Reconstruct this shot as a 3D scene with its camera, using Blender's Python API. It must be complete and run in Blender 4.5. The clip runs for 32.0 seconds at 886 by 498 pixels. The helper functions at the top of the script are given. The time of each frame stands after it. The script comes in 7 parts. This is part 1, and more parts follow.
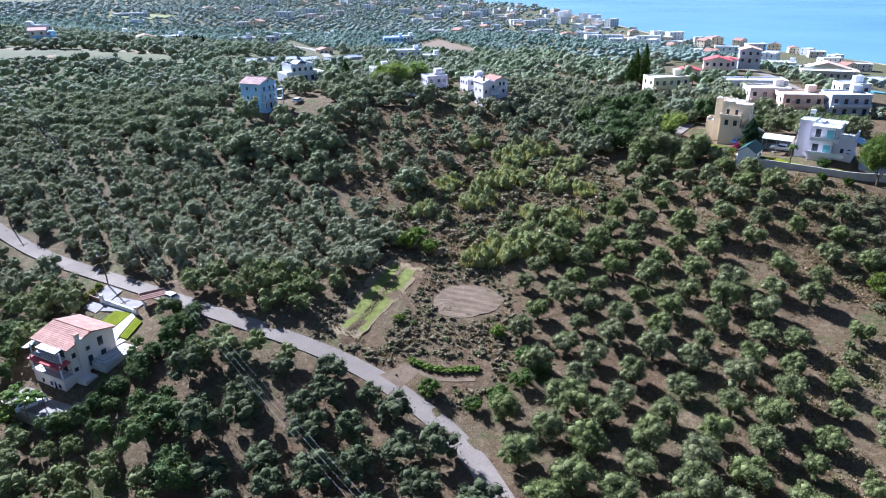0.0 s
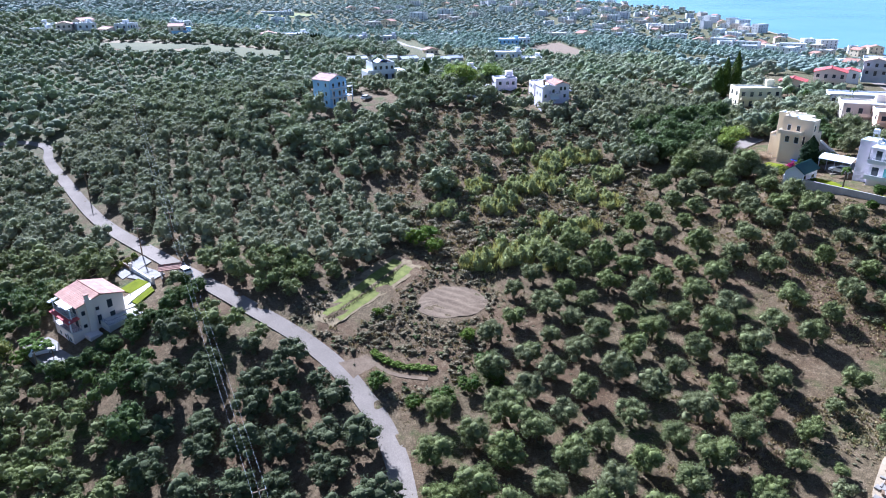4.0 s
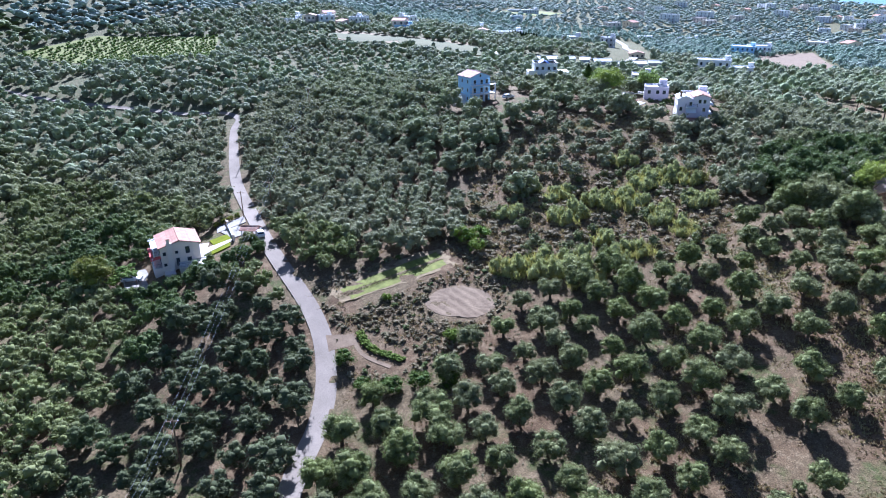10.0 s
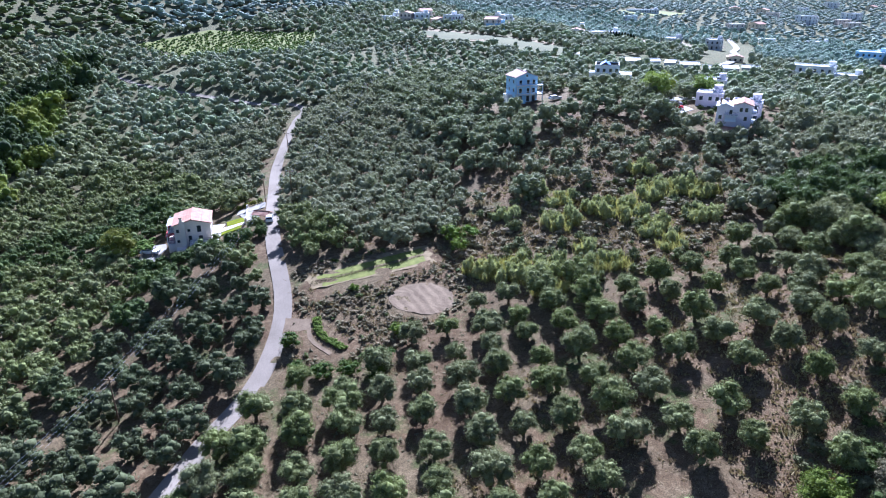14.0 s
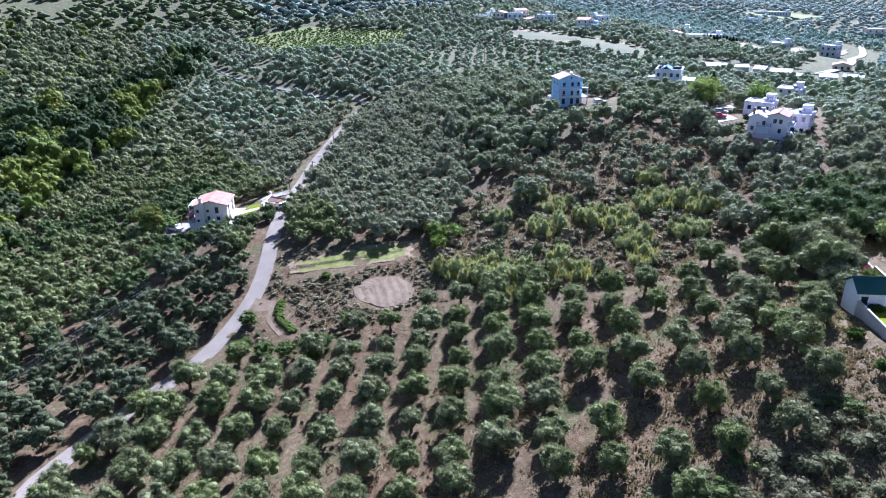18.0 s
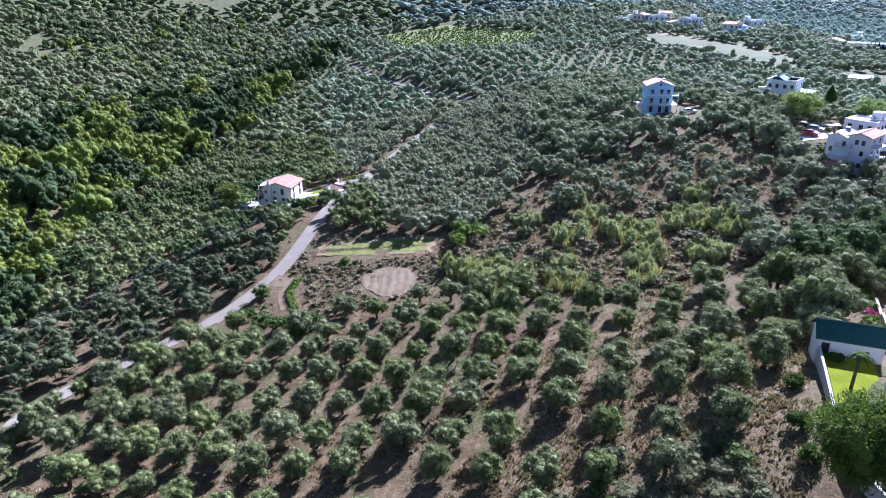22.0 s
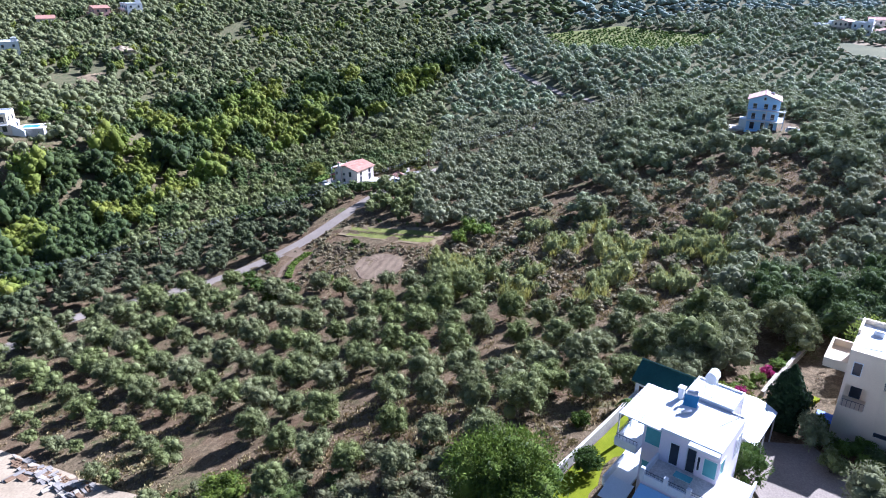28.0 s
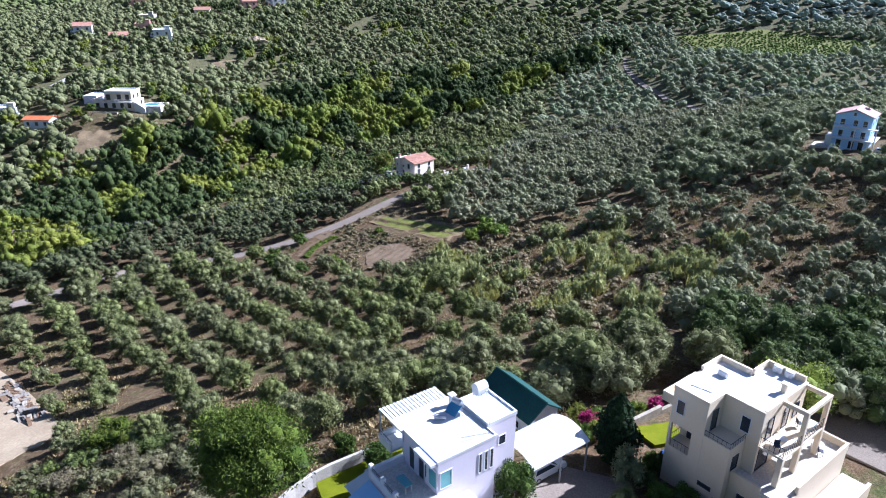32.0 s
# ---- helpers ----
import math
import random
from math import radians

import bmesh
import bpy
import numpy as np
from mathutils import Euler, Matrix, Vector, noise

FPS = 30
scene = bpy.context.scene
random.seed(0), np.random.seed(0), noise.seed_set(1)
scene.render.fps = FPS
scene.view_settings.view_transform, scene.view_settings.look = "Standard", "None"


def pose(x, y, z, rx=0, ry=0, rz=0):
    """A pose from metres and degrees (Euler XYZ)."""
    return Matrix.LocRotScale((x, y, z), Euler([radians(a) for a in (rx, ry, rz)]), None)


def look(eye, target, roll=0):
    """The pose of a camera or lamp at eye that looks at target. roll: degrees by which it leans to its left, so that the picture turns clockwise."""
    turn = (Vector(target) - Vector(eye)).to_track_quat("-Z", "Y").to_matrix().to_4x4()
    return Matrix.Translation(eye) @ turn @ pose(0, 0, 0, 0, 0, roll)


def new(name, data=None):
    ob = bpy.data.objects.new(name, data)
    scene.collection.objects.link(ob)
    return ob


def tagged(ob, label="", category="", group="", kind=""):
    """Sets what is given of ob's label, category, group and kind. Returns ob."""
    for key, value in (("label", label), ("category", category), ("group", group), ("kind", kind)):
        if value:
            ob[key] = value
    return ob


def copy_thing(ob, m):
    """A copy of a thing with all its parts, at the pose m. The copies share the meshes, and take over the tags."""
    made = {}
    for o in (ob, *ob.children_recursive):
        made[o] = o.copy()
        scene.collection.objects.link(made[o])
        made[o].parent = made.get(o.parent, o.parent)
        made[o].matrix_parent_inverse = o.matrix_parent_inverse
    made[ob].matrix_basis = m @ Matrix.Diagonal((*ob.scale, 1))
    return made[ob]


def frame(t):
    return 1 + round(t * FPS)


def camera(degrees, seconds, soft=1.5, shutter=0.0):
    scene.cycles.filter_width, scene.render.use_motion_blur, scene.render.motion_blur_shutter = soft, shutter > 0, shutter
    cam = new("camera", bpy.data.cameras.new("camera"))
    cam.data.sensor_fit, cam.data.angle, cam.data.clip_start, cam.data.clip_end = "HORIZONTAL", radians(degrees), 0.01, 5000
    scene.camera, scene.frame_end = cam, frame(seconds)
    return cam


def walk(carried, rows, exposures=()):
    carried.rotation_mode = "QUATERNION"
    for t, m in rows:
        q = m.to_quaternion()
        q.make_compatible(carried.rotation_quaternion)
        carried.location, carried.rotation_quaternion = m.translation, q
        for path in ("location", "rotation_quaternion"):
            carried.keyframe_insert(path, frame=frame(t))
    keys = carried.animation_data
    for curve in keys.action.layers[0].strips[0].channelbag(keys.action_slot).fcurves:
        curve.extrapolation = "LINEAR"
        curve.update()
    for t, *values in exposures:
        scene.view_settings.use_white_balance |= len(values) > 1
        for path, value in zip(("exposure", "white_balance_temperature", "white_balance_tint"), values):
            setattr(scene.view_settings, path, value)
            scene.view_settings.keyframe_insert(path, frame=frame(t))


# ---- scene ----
cam = camera(67.6, 32.0, 1.05)
METRES, EYE, TILT, LEAN, TURN = 240.0, 72.0, -22.95, 0.6, 0.0
ROWS = [
    (0.0, 0.0, 0.0, 0.0, 0.0, 0.0, -0.0),
    (0.5, 0.0144, -0.0005, -0.0002, 1.64, 0.02, -0.68),
    (1.0, 0.0286, -0.0006, -0.0, 3.27, -0.02, -1.4),
    (1.5, 0.043, -0.0003, 0.0003, 4.91, -0.05, -2.1),
    (2.0, 0.0574, 0.0003, 0.0008, 6.46, -0.12, -2.75),
    (2.5, 0.0719, 0.0014, 0.0014, 7.92, -0.19, -3.36),
    (3.0, 0.0862, 0.0027, 0.0024, 9.25, -0.27, -3.91),
    (3.5, 0.1009, 0.0044, 0.0029, 10.48, -0.32, -4.4),
    (5.5, 0.1577, 0.0145, 0.0076, 16.55, -0.86, -6.89),
    (6.0, 0.1722, 0.0184, 0.0093, 19.26, -1.21, -7.93),
    (6.5, 0.1863, 0.0229, 0.0113, 21.71, -1.59, -8.9),
    (7.0, 0.2007, 0.028, 0.0136, 23.56, -1.88, -9.6),
    (7.5, 0.2144, 0.0333, 0.0162, 25.32, -2.2, -10.32),
    (8.0, 0.2283, 0.0394, 0.0194, 27.65, -2.71, -11.16),
    (8.5, 0.242, 0.0459, 0.0222, 29.59, -3.09, -11.9),
    (9.0, 0.2555, 0.0531, 0.0256, 30.98, -3.41, -12.43),
    (9.5, 0.2689, 0.0605, 0.0287, 32.02, -3.62, -12.83),
    (10.0, 0.282, 0.068, 0.032, 33.18, -3.91, -13.25),
    (10.5, 0.2951, 0.0759, 0.0356, 34.89, -4.33, -13.82),
    (11.0, 0.308, 0.0844, 0.0394, 36.53, -4.76, -14.35),
    (11.5, 0.3204, 0.0929, 0.0431, 37.9, -5.13, -14.85),
    (12.0, 0.3329, 0.1019, 0.0471, 39.32, -5.52, -15.26),
    (12.5, 0.3451, 0.1112, 0.0511, 40.72, -5.89, -15.64),
    (13.0, 0.3571, 0.1207, 0.0553, 42.01, -6.26, -15.98),
    (13.5, 0.369, 0.1306, 0.0595, 43.26, -6.6, -16.26),
    (14.0, 0.3807, 0.1409, 0.0641, 44.55, -6.97, -16.58),
    (14.5, 0.3921, 0.1513, 0.0686, 45.86, -7.34, -16.93),
    (15.0, 0.4032, 0.1619, 0.0734, 47.15, -7.73, -17.3),
    (15.5, 0.414, 0.1729, 0.0781, 48.45, -8.13, -17.62),
    (17.5, 0.4546, 0.2188, 0.0977, 54.32, -10.0, -18.99),
    (18.0, 0.4639, 0.231, 0.1029, 56.18, -10.62, -19.34),
    (18.5, 0.4727, 0.2434, 0.1081, 57.83, -11.17, -19.68),
    (19.0, 0.4812, 0.2561, 0.1136, 58.94, -11.57, -19.92),
    (19.5, 0.4894, 0.2689, 0.1189, 60.11, -11.98, -20.17),
    (20.0, 0.4974, 0.2817, 0.1242, 62.09, -12.62, -20.5),
    (20.5, 0.5047, 0.2947, 0.13, 64.42, -13.46, -20.89),
    (21.0, 0.5115, 0.308, 0.1356, 66.68, -14.25, -21.24),
    (21.5, 0.5177, 0.3213, 0.1416, 69.29, -15.22, -21.6),
    (22.0, 0.5232, 0.3351, 0.1475, 71.9, -16.18, -21.89),
    (22.5, 0.5283, 0.3493, 0.1534, 73.21, -16.68, -22.07),
    (23.0, 0.5331, 0.3633, 0.1594, 74.5, -17.18, -22.22),
    (23.5, 0.5371, 0.3764, 0.1651, 76.04, -17.77, -22.38),
    (24.0, 0.541, 0.3906, 0.1712, 77.91, -18.5, -22.57),
    (24.5, 0.5443, 0.4051, 0.1775, 79.8, -19.27, -22.72),
    (25.0, 0.5472, 0.4196, 0.1837, 81.68, -20.0, -22.84),
    (25.5, 0.5497, 0.4343, 0.1899, 83.54, -20.74, -22.92),
    (27.5, 0.5559, 0.4923, 0.2145, 90.79, -23.6, -23.1),
    (28.0, 0.5559, 0.507, 0.2208, 92.99, -24.47, -23.08),
    (28.5, 0.5554, 0.5217, 0.2271, 95.17, -25.34, -23.03),
    (29.0, 0.5544, 0.5364, 0.2332, 97.31, -26.19, -22.96),
    (29.5, 0.5527, 0.5512, 0.2395, 99.2, -26.94, -22.88),
    (30.0, 0.5507, 0.5659, 0.2457, 100.7, -27.55, -22.82),
    (30.5, 0.5483, 0.5806, 0.252, 102.14, -28.13, -22.74),
    (31.0, 0.5456, 0.5952, 0.2581, 103.56, -28.69, -22.66),
    (31.5, 0.5424, 0.6097, 0.2643, 105.2, -29.35, -22.52),
    (32.0, 0.539, 0.6238, 0.2703, 108.29, -30.55, -22.17),
]
walk(cam, [(t, pose(0, 0, EYE, TILT, LEAN, TURN) @ pose(METRES * x, METRES * y, METRES * z, 90 + pitch, roll, yaw)) for t, x, y, z, yaw, pitch, roll in ROWS], [(0.0, 1.60, 4820, 18), (6.0, 1.78, 4700, 20), (20.0, 1.85, 4710, 22), (26.0, 1.80, 4800, 23), (30.0, 1.60, 4910, 22), (32.0, 1.42, 4980, 20)])

# ---- world, sun, exposure ----
SUN_EL, SUN_X, SUN_Y = 34.0, -0.66, 0.75
world = bpy.data.worlds.new("world")
scene.world = world
world.use_nodes = True
wt = world.node_tree
sky = wt.nodes.new("ShaderNodeTexSky")
sky.sky_type, sky.sun_disc = "NISHITA", False
sky.sun_elevation, sky.sun_rotation = radians(SUN_EL), math.atan2(SUN_X, SUN_Y)
sky.air_density, sky.dust_density = 1.0, 1.2
wt.nodes["Background"].inputs["Strength"].default_value = 0.030
wt.links.new(sky.outputs[0], wt.nodes["Background"].inputs["Color"])
sun = new("sun", bpy.data.lights.new("sun", "SUN"))
sun.data.energy, sun.data.angle, sun.data.color = 5.0, radians(0.55), (1.0, 0.93, 0.82)
ce = math.cos(radians(SUN_EL))
sun.matrix_world = look((0, 0, 200), (-SUN_X * ce, -SUN_Y * ce, 200 - math.sin(radians(SUN_EL))))


# ---- materials ----
def ramp(nt, fac, stops):
    r = nt.nodes.new("ShaderNodeValToRGB")
    while len(r.color_ramp.elements) < len(stops):
        r.color_ramp.elements.new(0.5)
    for e, (p, c) in zip(r.color_ramp.elements, stops):
        e.position, e.color = p, (*c, 1)
    nt.links.new(fac, r.inputs[0])
    return r.outputs[0]


def tex(nt, scale, detail=4.0, rough=0.55, vec=None):
    n = nt.nodes.new("ShaderNodeTexNoise")
    n.inputs["Scale"].default_value, n.inputs["Detail"].default_value, n.inputs["Roughness"].default_value = scale, detail, rough
    if vec is None:
        geo = nt.nodes.new("ShaderNodeNewGeometry")
        vec = geo.outputs["Position"]
    nt.links.new(vec, n.inputs["Vector"])
    return n.outputs["Fac"]


def mixed(nt, fac, a, b, how="MIX"):
    m = nt.nodes.new("ShaderNodeMix")
    m.data_type, m.blend_type = "RGBA", how
    for v, s in ((fac, m.inputs[0]), (a, m.inputs[6]), (b, m.inputs[7])):
        if hasattr(v, "is_output"):
            nt.links.new(v, s)
        else:
            s.default_value = v if isinstance(v, float) else (*v, 1)
    return m.outputs[2]


def material(name, dark, light, scale=1.0, rough=0.8, fine=14.0, bump=0.3, metal=0.0, vary=0.0, spec=0.3):
    """A surface between two colours, mottled at two scales, with relief; vary: how much single objects differ."""
    mat = bpy.data.materials.new(name)
    mat.use_nodes = True
    nt = mat.node_tree
    bs = nt.nodes["Principled BSDF"]
    bs.inputs["Roughness"].default_value, bs.inputs["Metallic"].default_value = rough, metal
    bs.inputs["Specular IOR Level"].default_value = spec
    big, small = tex(nt, scale, 5.0), tex(nt, fine, 6.0, 0.65)
    c = ramp(nt, big, ((0.3, dark), (0.7, light)))
    lo, hi = (0.94, 1.04) if bump < 0.1 else (0.72, 1.18)
    d = ramp(nt, small, ((0.3, (lo, lo, lo)), (0.7, (hi, hi, hi))))
    c = mixed(nt, 1.0, c, d, "MULTIPLY")
    if vary:
        info = nt.nodes.new("ShaderNodeObjectInfo")
        v = ramp(nt, info.outputs["Random"], ((0.0, (1 - vary,) * 3), (1.0, (1 + vary,) * 3)))
        c = mixed(nt, 1.0, c, v, "MULTIPLY")
    nt.links.new(c, bs.inputs["Base Color"])
    if bump:
        b = nt.nodes.new("ShaderNodeBump")
        b.inputs["Strength"].default_value, b.inputs["Distance"].default_value = bump, 0.05
        nt.links.new(small, b.inputs["Height"])
        nt.links.new(b.outputs[0], bs.inputs["Normal"])
    return mat


def foliage(name, dark, light, tint, patch=0.12, through_light=0.25, sheen=0.1, tuft=0.28):
    """Leaves: each spray differs a little, each tree differs more, and some daylight comes through."""
    mat = bpy.data.materials.new(name)
    mat.use_nodes = True
    nt = mat.node_tree
    bs = nt.nodes["Principled BSDF"]
    bs.inputs["Roughness"].default_value, bs.inputs["Specular IOR Level"].default_value = 0.75, 0.08
    bs.inputs["Sheen Weight"].default_value, bs.inputs["Sheen Roughness"].default_value = sheen, 0.4
    geo = nt.nodes.new("ShaderNodeNewGeometry")
    c = ramp(nt, geo.outputs["Random Per Island"], ((0.0, dark), (1.0, light)))
    info = nt.nodes.new("ShaderNodeObjectInfo")
    big = tex(nt, patch, 3.0)
    add = nt.nodes.new("ShaderNodeMath")
    add.operation = "ADD"
    nt.links.new(big, add.inputs[0])
    sc = nt.nodes.new("ShaderNodeMath")
    sc.operation = "MULTIPLY_ADD"
    sc.inputs[1].default_value, sc.inputs[2].default_value = 0.5, -0.25
    nt.links.new(info.outputs["Random"], sc.inputs[0])
    nt.links.new(sc.outputs[0], add.inputs[1])
    f = ramp(nt, add.outputs[0], ((0.3, (0, 0, 0)), (0.7, (1, 1, 1))))
    c = mixed(nt, f, c, mixed(nt, 1.0, c, tint, "MULTIPLY"))
    nt.links.new(c, bs.inputs["Base Color"])
    # the fine relief of twigs and leaf tufts
    b = nt.nodes.new("ShaderNodeBump")
    b.inputs["Strength"].default_value, b.inputs["Distance"].default_value = 1.0, tuft
    nt.links.new(tex(nt, 0.55 / tuft, 4.0, 0.7), b.inputs["Height"])
    nt.links.new(b.outputs[0], bs.inputs["Normal"])
    tr = nt.nodes.new("ShaderNodeBsdfTranslucent")
    nt.links.new(c, tr.inputs["Color"])
    ms = nt.nodes.new("ShaderNodeMixShader")
    ms.inputs[0].default_value = through_light
    nt.links.new(bs.outputs[0], ms.inputs[1])
    nt.links.new(tr.outputs[0], ms.inputs[2])
    nt.links.new(ms.outputs[0], nt.nodes["Material Output"].inputs["Surface"])
    return mat


olive_leaf = foliage("olive_leaf", (0.122, 0.132, 0.054), (0.275, 0.285, 0.135), (0.92, 1.0, 0.7))
grove_leaf = foliage("grove_leaf", (0.14, 0.146, 0.067), (0.26, 0.268, 0.135), (0.9, 1.0, 0.75))
# distance haze is mixed into these two leaf colours: paler and greyer
hill_haze_leaf = foliage("hill_haze_leaf", (0.20, 0.21, 0.13), (0.34, 0.36, 0.24), (0.88, 1.02, 0.8), 0.05)
far_haze_leaf = foliage("far_haze_leaf", (0.25, 0.29, 0.24), (0.37, 0.41, 0.36), (0.85, 1.0, 0.92), 0.02, tuft=0.6)
west_leaf = foliage("west_leaf", (0.13, 0.145, 0.06), (0.265, 0.28, 0.13), (0.72, 0.84, 0.6), 0.02)
# silvery olive leaves, lightened further so the colour carries the slope's haze
silver_haze_leaf = foliage("silver_haze_leaf", (0.18, 0.185, 0.10), (0.31, 0.317, 0.185), (0.88, 1.0, 0.82))
old_leaf = foliage("old_leaf", (0.072, 0.085, 0.037), (0.148, 0.163, 0.075), (0.85, 1.0, 0.75), 0.05)
bush_leaf = foliage("bush_leaf", (0.108, 0.148, 0.02), (0.205, 0.255, 0.044), (1.35, 1.05, 0.9), 0.06)
bright_leaf = foliage("bright_leaf", (0.10, 0.16, 0.022), (0.18, 0.255, 0.045), (1.1, 1.0, 0.8))
broad_leaf = foliage("broad_leaf", (0.16, 0.23, 0.04), (0.28, 0.36, 0.085), (1.1, 1.0, 0.8))
pine_needle = foliage("pine_needle", (0.058, 0.102, 0.012), (0.145, 0.20, 0.03), (1.12, 1.0, 0.85), 1.2)
scrub_leaf = foliage("scrub_leaf", (0.125, 0.108, 0.06), (0.26, 0.225, 0.13), (0.8, 0.95, 0.75), 0.2)
pine_leaf = foliage("pine_leaf", (0.04, 0.08, 0.012), (0.10, 0.15, 0.03), (1.1, 1.0, 0.8))
dark_leaf = foliage("dark_leaf", (0.018, 0.035, 0.014), (0.04, 0.065, 0.025), (0.9, 1.0, 0.9))
reed_leaf = foliage("reed_leaf", (0.27, 0.295, 0.11), (0.46, 0.48, 0.22), (1.15, 1.02, 0.65), 0.1)
orchard_leaf = foliage("orchard_leaf", (0.065, 0.098, 0.028), (0.13, 0.17, 0.055), (1.15, 1.05, 0.8), 0.06)
brush_leaf = foliage("brush_leaf", (0.17, 0.125, 0.072), (0.34, 0.265, 0.16), (0.8, 0.95, 0.8), 0.25, 0.15)
dry_leaf = foliage("dry_leaf", (0.24, 0.175, 0.085), (0.42, 0.325, 0.165), (0.8, 1.0, 0.8), 0.3, 0.15)
ravine_leaf = foliage("ravine_leaf", (0.04, 0.062, 0.02), (0.092, 0.125, 0.038), (1.2, 1.05, 0.8), 0.04)
flower_leaf = foliage("flower_leaf", (0.25, 0.02, 0.09), (0.5, 0.05, 0.2), (1, 1, 1), 0.5)
bark = material("bark", (0.06, 0.045, 0.03), (0.16, 0.12, 0.085), 3.0)
asphalt = material("asphalt", (0.20, 0.167, 0.135), (0.30, 0.255, 0.21), 0.12, 0.95, 6.0, 0.2, spec=0.1)
white_paint = material("white_paint", (0.68, 0.69, 0.70), (0.77, 0.78, 0.79), 0.3, 0.6, 9.0, 0.05)
cream_paint = material("cream_paint", (0.74, 0.62, 0.445), (0.81, 0.69, 0.51), 0.3, 0.7, 9.0, 0.05)
pink_paint = material("pink_paint", (0.69, 0.635, 0.70), (0.76, 0.71, 0.77), 0.3, 0.7, 9.0, 0.05)
blush_paint = material("blush_paint", (0.70, 0.60, 0.52), (0.77, 0.67, 0.585), 0.3, 0.7, 9.0, 0.05)
blue_paint = material("blue_paint", (0.38, 0.61, 0.86), (0.46, 0.68, 0.89), 0.3, 0.7, 9.0, 0.05)
orange_paint = material("orange_paint", (0.74, 0.50, 0.36), (0.80, 0.57, 0.43), 0.3, 0.7, 9.0, 0.05)
grey_paint = material("grey_paint", (0.42, 0.44, 0.48), (0.55, 0.57, 0.60), 0.3, 0.8, 9.0, 0.05)
worn_concrete = material("worn_concrete", (0.23, 0.21, 0.185), (0.33, 0.30, 0.265), 0.5, 0.9, 7.0, 0.2)
concrete = material("concrete", (0.40, 0.37, 0.33), (0.55, 0.52, 0.47), 0.5, 0.9, 7.0, 0.2)
paving = material("paving", (0.55, 0.52, 0.47), (0.68, 0.65, 0.60), 0.4, 0.8, 5.0, 0.1)
stone_wall = material("stone_wall", (0.30, 0.26, 0.20), (0.46, 0.41, 0.33), 0.8, 0.95, 4.0, 0.6)
roof_tile = material("roof_tile", (0.32, 0.155, 0.11), (0.45, 0.26, 0.19), 0.8, 0.85, 9.0, 0.3, vary=0.12)
orange_tile = material("orange_tile", (0.62, 0.17, 0.06), (0.74, 0.26, 0.11), 0.8, 0.8, 9.0, 0.3, vary=0.1)
red_tile = material("red_tile", (0.50, 0.08, 0.08), (0.62, 0.14, 0.12), 0.8, 0.8, 9.0, 0.3, vary=0.1)
glass_dark = material("glass_dark", (0.02, 0.025, 0.035), (0.05, 0.06, 0.075), 0.6, 0.08, 3.0, 0.0, spec=0.6)
frame_dark = material("frame_dark", (0.03, 0.04, 0.06), (0.06, 0.07, 0.10), 2.0, 0.5, 9.0, 0.05)
steel = material("steel", (0.45, 0.46, 0.48), (0.62, 0.63, 0.65), 1.0, 0.4, 9.0, 0.05, 0.7)
green_roof = material("green_roof", (0.012, 0.055, 0.05), (0.02, 0.08, 0.07), 0.6, 0.55, 6.0, 0.1)
lawn_green = material("lawn_green", (0.12, 0.145, 0.004), (0.185, 0.205, 0.008), 0.6, 0.95, 20.0, 0.4, spec=0.05)
wood = material("wood", (0.13, 0.08, 0.045), (0.26, 0.17, 0.10), 2.0, 0.7, 12.0, 0.2)


# ---- the lie of the land ----
# Rises and dips as (x, y, breadth, height): the valley, then the hills round it, then the far country.
VALLEY = [(-105, 45, 38, -4), (-50, 45, 38, -14.6), (5, 45, 38, 2.2), (60, 45, 38, -1.1), (-105, 90, 38, -5.9), (-50, 90, 38, 12.3), (5, 90, 38, -4), (60, 90, 38, -3.2), (-105, 135, 38, 2), (-50, 135, 38, -3.8), (5, 135, 38, -1.4), (60, 135, 38, -0.3), (-105, 180, 38, 5.5), (-50, 180, 38, 1.9), (5, 180, 38, 0.1), (60, 180, 38, -0.4), (-105, 225, 38, 3.2), (-50, 225, 38, 5.5), (5, 225, 38, 6.3), (60, 225, 38, -3), (-212, 200, 42, 15.8), (-80, -25, 32, 12.2), (87, 145, 20, 4.8)]
HILLS = [(-180, 30, 110, -7.7), (-220, 180, 110, -26.7), (-160, 320, 110, 17.1), (0, 330, 110, -1.6), (130, 330, 110, 16.7), (-60, 480, 110, 0.7), (110, 480, 110, 6.2), (-300, -60, 110, 4), (-330, 120, 110, 0.1), (-380, 330, 110, 1.3), (-250, 560, 110, -6.5), (-60, 700, 110, 1.3), (140, 150, 110, 24.6), (250, 180, 110, -9.5), (60, -30, 110, -19.1), (-90, -110, 110, 4), (100, 620, 110, 8.8)]
COUNTRY = [(-700, 0, 300, 49.9), (-700, 450, 300, 53.1), (-300, 900, 300, 5.9), (300, 800, 300, -17.5), (400, 300, 300, -9.8), (-400, -300, 300, 19.1)]
LAND = np.array(VALLEY + HILLS + COUNTRY)
SHORE_Y = [-4000, 0, 550, 635, 770, 930, 1220, 1546, 1836, 4500]
SHORE_X = [900, 440, 356, 311, 262, 250, 212, 19, -159, -2600]


